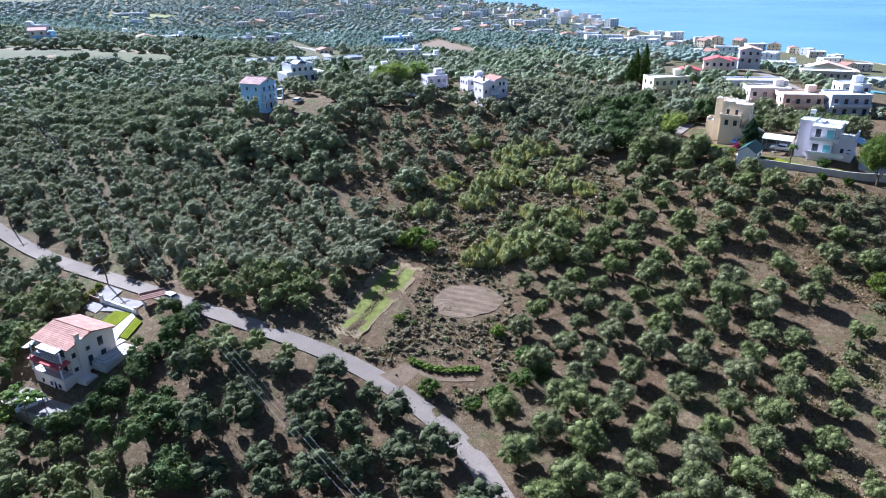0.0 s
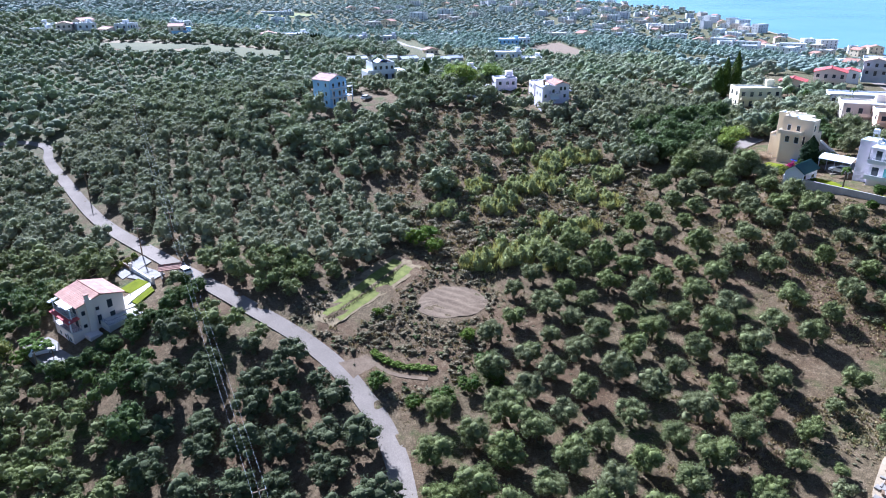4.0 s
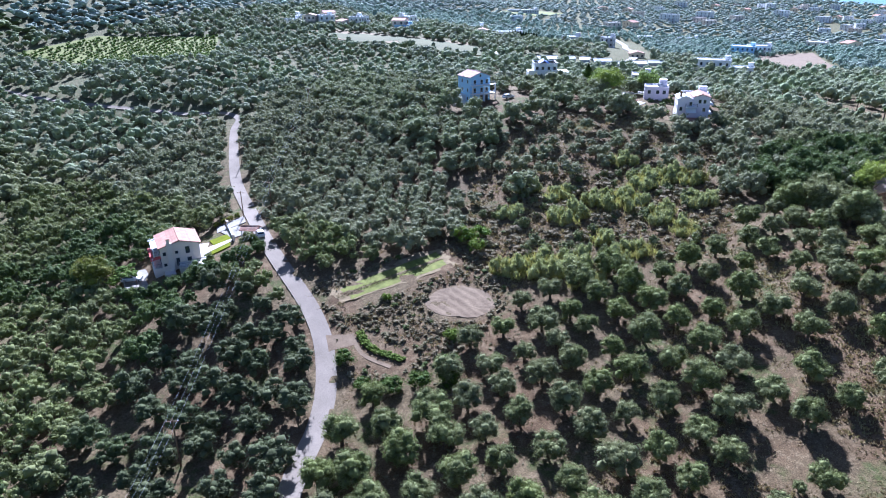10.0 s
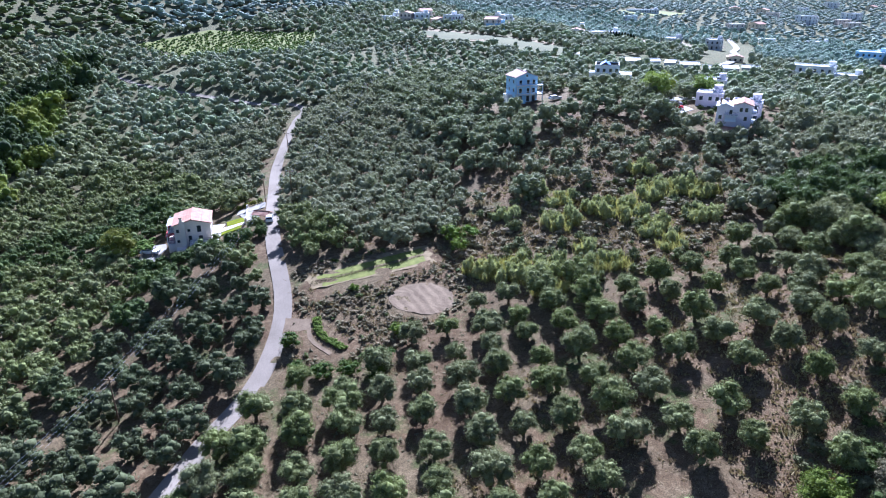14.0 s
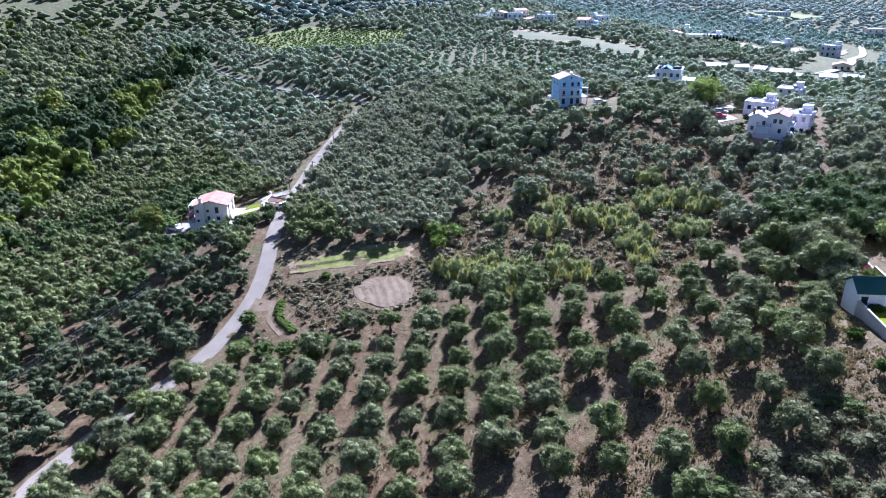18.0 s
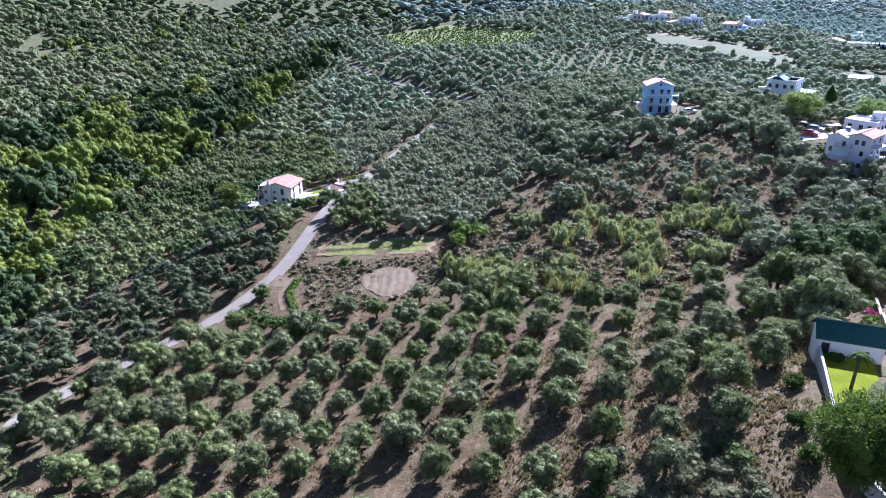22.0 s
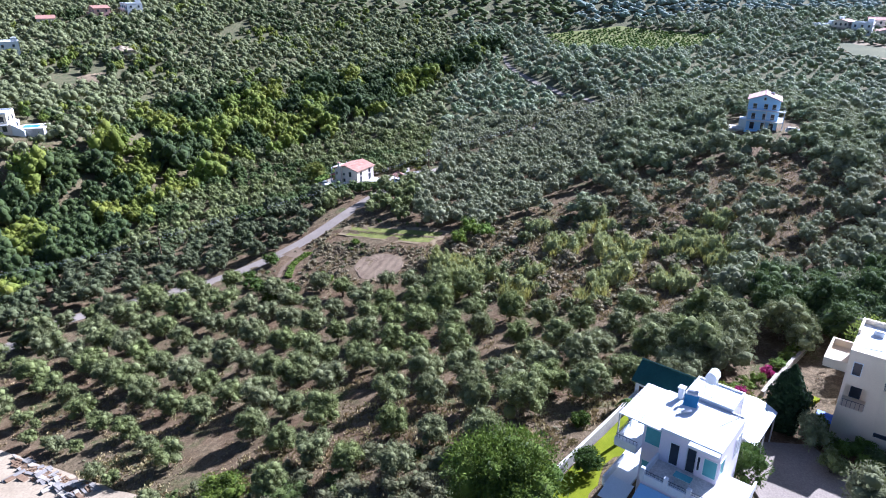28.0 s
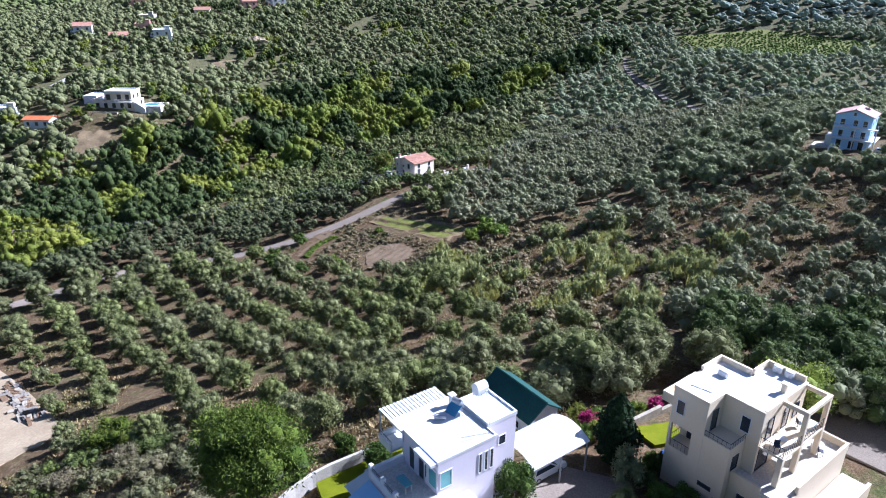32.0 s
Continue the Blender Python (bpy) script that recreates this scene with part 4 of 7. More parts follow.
BANK = [(76, 99), (74, 104), (73.5, 116), (74, 126), (81, 134), (88, 131), (110, 128), (112, 92), (95, 96), (86, 102)]
grove(70, 114, 90, 136, 2.6, 0, lambda x, y: inside(x, y, BANK) and (x - 78.4) ** 2 + (y - 106) ** 2 > 12 and rng.random() < 0.9, bank, 0.6, 0.5)
bank_dark = [p for p in bank if rng.random() < 0.25]
bank = [p for p in bank if p not in bank_dark]
tagged(new("bank_scrub", np_mesh("bank_scrub", *planted(bank_shapes, bank, rng, 0.6, 1.5), scrub_leaf)), "grey-brown dry scrub on the bank", "bushes", kind="stuff")
tagged(new("bank_bushes", np_mesh("bank_bushes", *planted(bank_shapes, bank_dark, rng, 0.6, 1.5), orchard_leaf)), "dark green bushes on the bank", "bushes", kind="stuff")
for n, (x, y, w, t) in enumerate(((83, 112, 6, 3), (86, 118, 7, 3.2), (80, 103.5, 5, 2.6), (92, 122, 7, 3.4), (88, 108, 6, 3))):
    shrub("grey_bush", "grey-green scrub on the dry bank", x, y, w * 0.7, t * 0.75, scrub_leaf, 370 + n, "scrub on the bank", 2200, 0.13)


# ---- builders for houses ----
SIDES = {"e": (1, 0), "w": (-1, 0), "n": (0, 1), "s": (0, -1)}


def window(house, side, at, along, z, wide, tall, frame_mat=None, name="window", pane_mat=None, simple=False):
    """A window or glass door set on a wall. side: e, w, n or s of the house's own axes; at: where that wall stands; along: the window's middle on it."""
    nx, ny = SIDES[side]
    t = 0.07
    fm = frame_mat or white_paint

    def slab(u0, z0, u1, z1, d0, d1):
        if nx:
            return (at + nx * d0, u0, z0, at + nx * d1, u1, z1)
        return (u0, at + ny * d0, z0, u1, at + ny * d1, z1)

    u0, u1, z0, z1 = along - wide / 2, along + wide / 2, z, z + tall
    if simple:
        return part(name, boxes(slab(u0, z0, u1, z1, -0.02, 0.05)), glass_dark, house)
    ob = part(name, boxes(slab(u0, z0, u0 + t, z1, -0.02, 0.06), slab(u1 - t, z0, u1, z1, -0.02, 0.06), slab(u0 + t, z1 - t, u1 - t, z1, -0.02, 0.06), slab(u0 + t, z0, u1 - t, z0 + t, -0.02, 0.06)), fm, house)
    part("pane", boxes(slab(u0 + t, z0 + t, u1 - t, z1 - t, -0.02, 0.025)), pane_mat or glass_dark, ob)
    return ob


def rails(house, pts, z, tall=0.95, mat=None, step=0.35, name="railing", split=False):
    """A metal railing along a line of (x, y) points."""
    bm = bmesh.new()
    if split:
        top = part(name, rod(rod(bm, (*pts[0], z + tall), (*pts[1], z + tall), 0.03, sides=5), (*pts[0], z + 0.12), (*pts[1], z + 0.12), 0.02, sides=4), mat or frame_dark, house)
        for a, b in zip(pts[1:], pts[2:]):
            part("rail", rod(bmesh.new(), (*a, z + tall), (*b, z + tall), 0.03, sides=5), mat or frame_dark, top)
        for a, b in zip(pts, pts[1:]):
            n = max(1, int(math.dist(a, b) / step))
            for k in range(n + 1):
                p = (a[0] + (b[0] - a[0]) * k / n, a[1] + (b[1] - a[1]) * k / n)
                part("baluster", rod(bmesh.new(), (*p, z), (*p, z + tall), 0.018, sides=4), mat or frame_dark, top)
        return top
    for a, b in zip(pts, pts[1:]):
        rod(bm, (*a, z + tall), (*b, z + tall), 0.03, sides=5)
        rod(bm, (*a, z + 0.12), (*b, z + 0.12), 0.02, sides=4)
        n = max(1, int(math.dist(a, b) / step))
        for k in range(n + 1):
            p = (a[0] + (b[0] - a[0]) * k / n, a[1] + (b[1] - a[1]) * k / n)
            rod(bm, (*p, z), (*p, z + tall), 0.018, sides=4)
    return part(name, bm, mat or frame_dark, house)


def gable_roof(house, x0, y0, x1, y1, z, rise, mat, over=0.45, along="x", tiles=True):
    """A pitched roof with ridge along x or y, with rows of tiles on both slopes."""
    if along == "y":
        pts = lambda u, v, h: (v, u, h)  # noqa: E731
        u0, u1, v0, v1 = y0 - over, y1 + over, x0 - over, x1 + over
    else:
        pts = lambda u, v, h: (u, v, h)  # noqa: E731
        u0, u1, v0, v1 = x0 - over, x1 + over, y0 - over, y1 + over
    vm, half = (v0 + v1) / 2, (v1 - v0) / 2
    th = 0.16
    V, F = [], []
    n = max(4, int(half / 0.42)) if tiles else 1
    for sgn in (-1, 1):
        for k in range(n):
            a, b = k / n, (k + 1) / n
            lift = 0.045 if tiles else 0
            va, vb = vm + sgn * half * (1 - a), vm + sgn * half * (1 - b)
            za, zb = z + rise * a + lift, z + rise * b
            i = len(V)
            V += [pts(u0, va, za), pts(u1, va, za), pts(u1, vb, zb), pts(u0, vb, zb), pts(u0, va, za - th), pts(u1, va, za - th), pts(u1, vb, zb - th), pts(u0, vb, zb - th)]
            F += [(i, i + 1, i + 2, i + 3), (i + 4, i + 5, i + 6, i + 7), (i, i + 1, i + 5, i + 4), (i + 1, i + 2, i + 6, i + 5), (i + 3, i, i + 4, i + 7)]
    if tiles:
        ob = mesh_object("roof", [pts(u0, vm - half, z - th), pts(u1, vm - half, z - th), pts(u1, vm, z + rise - th), pts(u0, vm, z + rise - th), pts(u1, vm + half, z - th), pts(u0, vm + half, z - th), pts(u0, vm, z + rise - th - 0.1), pts(u1, vm, z + rise - th - 0.1)], [(0, 1, 2, 3), (3, 2, 4, 5), (0, 6, 7, 1), (6, 5, 4, 7)], mat, house)
        for k in range(len(V) // 8):
            mesh_object("tile_course", V[8 * k : 8 * k + 8], [(0, 1, 2, 3), (4, 5, 6, 7), (0, 1, 5, 4), (1, 2, 6, 5), (3, 0, 4, 7)], mat, ob)
    else:
        ob = mesh_object("roof", V, F, mat, house)
    bm = bmesh.new()
    rod(bm, pts(u0, vm, z + rise + 0.03), pts(u1, vm, z + rise + 0.03), 0.13, sides=6)
    part("ridge", bm, mat, ob)
    return ob


def gable_wall(house, x0, y0, x1, y1, z0, z1, rise, mat, along="x"):
    """Walls of a block with gables under a ridge along x or y."""
    if along == "x":
        prof = [(y0, z0), (y1, z0), (y1, z1), ((y0 + y1) / 2, z1 + rise), (y0, z1)]
        V = [(x0, v, h) for v, h in prof] + [(x1, v, h) for v, h in prof]
    else:
        prof = [(x0, z0), (x1, z0), (x1, z1), ((x0 + x1) / 2, z1 + rise), (x0, z1)]
        V = [(v, y0, h) for v, h in prof] + [(v, y1, h) for v, h in prof]
    F = [(0, 1, 2, 3, 4), (5, 6, 7, 8, 9)] + [(k, (k + 1) % 5, (k + 1) % 5 + 5, k + 5) for k in range(5)]
    return mesh_object("wall", V, F, mat, house)


def pieces(name, rows, mat, parent, bevel=0.0):
    """Several boxes, each a part of its own."""
    return [part(name, boxes(r, bevel=bevel), mat, parent) for r in rows]


def flat_roof(house, x0, y0, x1, y1, z, mat, kerb=0.35, top=None, edge=0.2):
    """A roof slab with a low parapet round it."""
    ob = part("roof", boxes((x0 + edge, y0 + edge, z - 0.18, x1 - edge, y1 - edge, z)), top or white_paint, house)
    pieces("parapet", [(x0 - 0.04, y0 - 0.04, z - 0.2, x1 + 0.04, y0 + edge, z + kerb), (x0 - 0.04, y1 - edge, z - 0.2, x1 + 0.04, y1 + 0.04, z + kerb), (x0 - 0.04, y0 + edge, z - 0.2, x0 + edge, y1 - edge, z + kerb), (x1 - edge, y0 + edge, z - 0.2, x1 + 0.04, y1 - edge, z + kerb)], mat, house)
    return ob


def block(house, x0, y0, z0, x1, y1, z1, mat, name="wall", bevel=0.0, label=""):
    return part(name, boxes((x0, y0, z0, x1, y1, z1), bevel=bevel), mat, house, label)


def heater(house, x, y, z, turn=0.0, panel=None, size=0.78):
    """A solar water heater: a tilted panel and a lying tank."""
    bm = bmesh.new()
    c, s = math.cos(radians(turn)), math.sin(radians(turn))
    loc = lambda a, b, h: (x + size * (a * c - b * s), y + size * (a * s + b * c), z + size * h)  # noqa: E731
    rod(bm, loc(-0.75, 0.7, 1.15), loc(0.75, 0.7, 1.15), 0.28, sides=10)
    for a in (-0.7, 0.7):
        rod(bm, loc(a, 0.7, 0), loc(a, 0.7, 1.1), 0.03, sides=4)
    ob = part("water_heater", bm, steel, house, "steel solar water tank")
    V = [loc(-0.95, -0.9, 0.1), loc(0.95, -0.9, 0.1), loc(0.95, 0.45, 1.0), loc(-0.95, 0.45, 1.0), loc(-0.95, -0.87, 0.03), loc(0.95, -0.87, 0.03), loc(0.95, 0.48, 0.93), loc(-0.95, 0.48, 0.93)]
    mesh_object("solar_panel", V, [(0, 1, 2, 3), (7, 6, 5, 4), (0, 4, 5, 1), (1, 5, 6, 2), (2, 6, 7, 3), (3, 7, 4, 0)], panel or glass_dark, ob)
    return ob


def house_at(label, x, y, z, turn, name="house", group="", category="house"):
    """turn: degrees from the world's x axis to the house's own."""
    return tagged(empty(name, pose(x, y, z, 0, 0, turn)), label, category, group)


def drape(name, quad, mat, lift=0.10, n=14, m=14, label="", category="field", kind="structure", wave=0.0):
    """A four-cornered sheet laid on the ground."""
    q = np.array(quad, float)
    u, v = np.meshgrid(np.linspace(0, 1, n), np.linspace(0, 1, m))
    P = ((1 - u) * (1 - v))[..., None] * q[0] + (u * (1 - v))[..., None] * q[1] + (u * v)[..., None] * q[2] + ((1 - u) * v)[..., None] * q[3]
    if wave:
        P += np.random.default_rng(len(name)).uniform(-wave, wave, P.shape)
    z = height(P[..., 0], P[..., 1]) + lift
    V = np.concatenate([P, z[..., None]], 2)
    Vb = V - (0, 0, lift + 0.35)
    edge = list(range(n)) + [n * k + n - 1 for k in range(1, m)] + [n * (m - 1) + k for k in range(n - 2, -1, -1)] + [n * k for k in range(m - 2, 0, -1)]
    i = (np.arange(m - 1)[:, None] * n + np.arange(n - 1)).ravel()
    V = V.reshape(-1, 3)
    F = [tuple(f) for f in np.stack([i, i + 1, i + n + 1, i + n], 1)]
    Vs = list(map(tuple, V)) + [tuple(Vb.reshape(-1, 3)[k]) for k in edge]
    b = len(V)
    F += [(edge[k], edge[(k + 1) % len(edge)], b + (k + 1) % len(edge), b + k) for k in range(len(edge))]
    return tagged(mesh_object(name, Vs, F, mat), label, category, kind=kind)


pale_tile = material("pale_tile", (0.44, 0.27, 0.24), (0.56, 0.38, 0.34), 0.8, 0.85, 9.0, 0.3, vary=0.12)

# ---- fields and plots ----
mown = material("mown_grass", (0.125, 0.14, 0.022), (0.215, 0.22, 0.045), 0.9, 0.95, 5.0, 0.4)
stubble = material("stubble", (0.18, 0.13, 0.065), (0.29, 0.22, 0.12), 0.9, 0.95, 4.0, 0.5)
tilled = material("tilled_soil", (0.145, 0.10, 0.06), (0.215, 0.155, 0.096), 0.5, 0.95, 3.0, 0.6)
sand_mat = material("yellow_sand", (0.34, 0.265, 0.17), (0.45, 0.36, 0.24), 0.15, 0.95, 3.0, 0.3)
drape("mown_plot", [(-20.4, 101.4), (-15.2, 99.8), (-4.2, 124.4), (-13.6, 128.6)], stubble, 0.03, 18, 18, label="mown dry plot with yellow stubble", wave=0.35)
drape("mown_strip", [(-19.0, 103.2), (-17.0, 102.6), (-9.4, 125.0), (-11.6, 126.0)], mown, 0.05, 18, 10, label="green mown grass strip", wave=0.35)
drape("mown_strip", [(-16.4, 102.8), (-14.6, 102.2), (-6.2, 122.6), (-8.6, 124.2)], mown, 0.05, 18, 10, label="green mown grass strip", wave=0.35)
edge_row = [(-17.2 + 8.2 * k / 60 + rng.uniform(-0.12, 0.12), 101.6 + 22.6 * k / 60, gz(-17.2 + 8.2 * k / 60, 101.6 + 22.6 * k / 60), rng.uniform(0.7, 1.2)) for k in range(61)]
blades(edge_row, 0.26, 0.06, 40, brush_leaf, "dry_weed_row", "dry weeds along the ditch between the strips", "weeds", 0.5)


def ragged(a):
    return 1 + 0.09 * math.sin(2 * a + 0.6) + 0.05 * math.sin(3 * a + 1.9) + 0.025 * math.sin(7 * a)


V = [(4 + math.cos(a) * 6.2 * r * ragged(a), 112.8 + math.sin(a) * 5.6 * r * ragged(a)) for r in np.linspace(0.0, 1, 12) for a in np.linspace(0, 6.283, 41)[:-1]]
V = [(x, y, gz(x, y) + 0.10 + 0.05 * math.sin((x * 0.31 + y * 0.95) * 3.6 + math.sin(x * 0.9) * 0.5)) for x, y in V] + [(4 + math.cos(a) * 6.5 * ragged(a), 112.8 + math.sin(a) * 5.9 * ragged(a), gz(4 + math.cos(a) * 6.5, 112.8 + math.sin(a) * 5.9) - 0.3) for a in np.linspace(0, 6.283, 41)[:-1]]
F = [(40 * r + k, 40 * r + (k + 1) % 40, 40 * r + 40 + (k + 1) % 40, 40 * r + 40 + k) for r in range(12) for k in range(40)]
tagged(mesh_object("tilled_plot", V, F, tilled), "oval ploughed plot with furrows", "field", kind="structure")
drape("dirt_track", [(-12.5, 90.0), (-7.5, 88.0), (-4.4, 92.4), (-7.0, 94.2)], tilled, 0.07, 6, 6, "bare earth pull-in beside the road", wave=0.2)
lane("dirt_path", smooth_line([(-6.4, 93.6), (-3.6, 91.6), (-0.6, 90.6), (4.6, 90.8)], 1.0), 0.8, tilled, 0.05)
tagged(bpy.data.objects["dirt_path"], "trodden pale earth path beside the vegetables", "path", kind="structure")
beds = []
for k, p in enumerate(smooth_line([(-6.2, 95.2), (-3.4, 93.4), (0.4, 92.7), (5.2, 93.2)], 0.45)):
    for d in (-0.5, 0.0, 0.5):
        beds.append((p[0] + d * 0.3 + rng.uniform(-0.1, 0.1), p[1] + d + rng.uniform(-0.1, 0.1), gz(p[0], p[1]) + 0.0, rng.uniform(0.8, 1.1)))
veg = [crown_shape(500 + k, 0.95, 0.6, -0.05, 4, 26, 0.16, ICO1) for k in range(3)]
tagged(new("vegetable_row", np_mesh("vegetable_row", *planted(veg, beds, rng), bright_leaf)), "bright green vegetable rows", "crops", kind="stuff")
# vineyard on the hill
vine = [(-314, 176), (-288, 180), (-222, 225), (-283, 279), (-322, 226)]
drape("vineyard_ground", [(-316, 178), (-222, 223), (-282, 278), (-324, 226)], mown, 0.25, 24, 24, "grassy ground between the vines")
rows = []
grove(-325, -218, 172, 282, 3.4, 25, lambda x, y: inside(x, y, vine) and rng.random() < 0.9, rows, 0.45, 0.16, 0.6)
tagged(new("vineyard", np_mesh("vineyard", *planted([crown_shape(70 + k, 5.0, 3.4, 0.0, 2, 8, 0.9, ICO1, lobe_size=0.6) for k in range(3)], rows, rng), bright_leaf)), "rows of light green vines on the hill", "vines", kind="stuff")
drape("brown_field", [(-36, 520), (8, 412), (32, 436), (-4, 590)], tilled, 0.3, 20, 20, "bare brown ploughed field beyond the houses")
drape("yellow_field", [(34, 338), (62, 314), (84, 330), (52, 352)], stubble, 0.3, 14, 14, "pale mown field behind the houses")
drape("green_field", [(-6, 320), (30, 322), (36, 334), (-2, 340)], mown, 0.3, 14, 14, "green meadow behind the houses")
drape("grass_slope", [(-246, 308), (-142, 334), (-152, 352), (-250, 334)], stubble, 0.3, 20, 8, "dry grass strip along the ridge")

# ---- the house by the road: three floors, tiled roof ----
a = house_at("three-storey cream house with a red tiled roof and balconies", -62.2, 96.2, 9.6, 63.0)
gable_wall(a, -5.2, -4.4, 5.2, 4.4, 0.0, 7.7, 1.35, blush_paint, "y")
gable_roof(a, -5.2, -4.4, 5.2, 4.4, 7.7, 1.35, roof_tile, 0.5, "y")
block(a, -7.4, -4.4, -1.5, -5.2, 3.6, 2.7, blush_paint, "terrace_wall")
block(a, -7.6, -4.5, 2.7, -5.2, 3.7, 2.88, paving, "balcony", 0, "tiled lower balcony")
block(a, -7.0, -3.4, 5.4, -5.2, 3.7, 5.58, paving, "balcony", 0, "tiled upper balcony")
rails(a, [(-5.2, -4.4), (-7.5, -4.4), (-7.5, 3.6), (-5.2, 3.6)], 2.88)
rails(a, [(-5.2, -3.3), (-6.9, -3.3), (-6.9, 3.6), (-5.2, 3.6)], 5.58)
for y in (-4.3, 3.5):
    block(a, -7.5, y - 0.12, 2.88, -7.26, y + 0.12, 5.4, white_paint, "post")
    block(a, -6.95, y - 0.1, 5.58, -6.75, y + 0.1, 7.6, white_paint, "post")
mesh_object("awning_roof", [(-7.9, -4.7, 5.0), (-7.9, 4.0, 5.0), (-5.2, 4.0, 5.4), (-5.2, -4.7, 5.4), (-7.9, -4.7, 4.88), (-7.9, 4.0, 4.88), (-5.2, 4.0, 5.28), (-5.2, -4.7, 5.28)], [(0, 1, 2, 3), (7, 6, 5, 4), (0, 4, 5, 1), (1, 5, 6, 2), (2, 6, 7, 3), (3, 7, 4, 0)], red_tile, a, "red tiled awning over the balcony")
mesh_object("canopy", [(-7.2, -3.5, 7.5), (-7.2, 1.6, 7.5), (-5.2, 1.6, 7.75), (-5.2, -3.5, 7.75), (-7.2, -3.5, 7.44), (-7.2, 1.6, 7.44), (-5.2, 1.6, 7.69), (-5.2, -3.5, 7.69)], [(0, 1, 2, 3), (7, 6, 5, 4), (0, 4, 5, 1), (1, 5, 6, 2), (2, 6, 7, 3), (3, 7, 4, 0)], white_paint, a, "white canvas canopy")
for y in (-2.6, 0.0, 2.4):
    window(a, "w", -5.2, y, 5.75, 1.3, 1.8, frame_dark)
    window(a, "w", -5.2, y, 3.0, 1.3, 2.0, frame_dark)
for y in (-3.0, -0.8, 1.4):
    window(a, "w", -7.4, y, 0.6, 0.9, 1.0)
window(a, "w", -7.4, -1.9, 0.0, 0.8, 1.9, name="door")
for x, z, h in ((-4.2, 5.6, 0.9), (1.9, 5.4, 1.7), (-1.0, 5.7, 0.7), (2.1, 2.9, 1.5), (-4.3, 3.0, 0.7)):
    window(a, "s", -4.4, x, z, 1.15 if h > 1 else 0.8, h, frame_dark)
window(a, "s", -4.4, -0.9, 2.6, 0.9, 2.0, frame_dark, "door")
for x in (-2.2, 2.0):
    window(a, "n", 4.4, x, 5.5, 1.0, 1.2, frame_dark)
for y in (-2.4, 2.2):
    window(a, "e", 5.2, y, 3.6, 1.2, 2.0, frame_dark)
    window(a, "e", 5.2, y, 5.9, 1.0, 1.3, frame_dark)
block(a, -3.5, -4.95, 0.0, -2.0, -4.42, 8.6, blush_paint, "chimney_breast")
block(a, -3.3, -4.9, 8.6, -2.5, -4.3, 9.6, blush_paint, "chimney")
block(a, -3.45, -5.0, 9.6, -2.35, -4.2, 9.75, roof_tile, "chimney_cap")
mesh_object("side_awning", [(-7.4, 3.6, 6.9), (-5.2, 3.6, 7.3), (-5.2, 5.4, 6.9), (-7.4, 5.4, 6.5), (-7.4, 3.6, 6.82), (-5.2, 3.6, 7.22), (-5.2, 5.4, 6.82), (-7.4, 5.4, 6.42)], [(0, 1, 2, 3), (7, 6, 5, 4), (0, 4, 5, 1), (1, 5, 6, 2), (2, 6, 7, 3), (3, 7, 4, 0)], grey_paint, a, "dark blue-grey awning")
block(a, 5.2, -4.2, -2.0, 11.5, 4.6, 3.6, paving, "terrace", 0, "pale paved terrace beside the house")
block(a, -1.0, -8.0, -2.0, 9.0, -4.45, 3.45, paving, "terrace", 0, "lower tiled terrace")
rails(a, [(-1.0, -4.6), (-1.0, -7.9), (5.2, -7.9)], 3.45)
block(a, -5.0, -7.0, -1.5, -2.2, -4.45, 1.9, blush_paint, "annex")
a.scale = (0.8, 0.95, 0.95)

yard = house_at("walled forecourt of the house with pale paving", -60.2, 93.0, 9.5, 63.0, "forecourt", category="yard")
yard.scale = (0.66, 0.95, 1.0)
block(yard, -15.5, -6.0, -2.5, -7.65, 7.4, -0.02, worn_concrete, "paving")
block(yard, -15.9, -6.4, -3.0, -15.5, 7.8, 0.75, stone_wall, "yard_wall")
block(yard, -15.5, -6.4, -3.0, -7.7, -6.0, 0.75, stone_wall, "yard_wall")
drape("lawn", [(-57.3, 100.8), (-55.6, 100.0), (-54.8, 104.7), (-56.6, 106.1)], lawn_green, 0.25, 8, 8, "small bright green front lawn", "lawn")
drape("lawn", [(-63.2, 105.1), (-59.6, 103.6), (-58.0, 107.6), (-61.7, 109.1)], lawn_green, 0.25, 8, 8, "small bright green front lawn", "lawn")
drape("garden_path", [(-59.4, 103.4), (-57.5, 100.9), (-56.7, 106.2), (-57.8, 107.6)], paving, 0.28, 8, 8, "pale stone path across the lawn", "path")
drape("forecourt_paving", [(-69.0, 111.5), (-65.4, 109.0), (-63.4, 116.2), (-67.8, 119.2)], worn_concrete, 0.2, 8, 8, "grey concrete drive beside the road", "paving")
gate = house_at("low curved white garden wall by the road", -61.5, 111.6, 13.6, 60.0, "garden_wall", category="wall")
block(gate, -1.5, -6.0, -0.8, -1.2, 4.0, 1.3, white_paint, "wall")
block(gate, -1.6, -6.3, -0.8, -1.1, -5.7, 2.0, blush_paint, "pillar")
block(gate, -1.6, 3.8, -0.8, -1.1, 4.4, 2.0, blush_paint, "pillar")
block(gate, -1.45, 4.4, -0.3, -1.3, 8.0, 1.1, wood, "gate", 0, "dark wooden sliding gate")
kiosk = house_at("small garden pavilion with a tiled roof", -55.2, 111.2, 14.1, 32.0, "pavilion", category="pavilion")
for x in (-1.8, 1.8):
    for y in (-1.2, 1.2):
        block(kiosk, x - 0.12, y - 0.12, -0.5, x + 0.12, y + 0.12, 2.2, white_paint, "post")
gable_roof(kiosk, -1.9, -1.3, 1.9, 1.3, 2.2, 0.6, roof_tile, 0.35, "x")

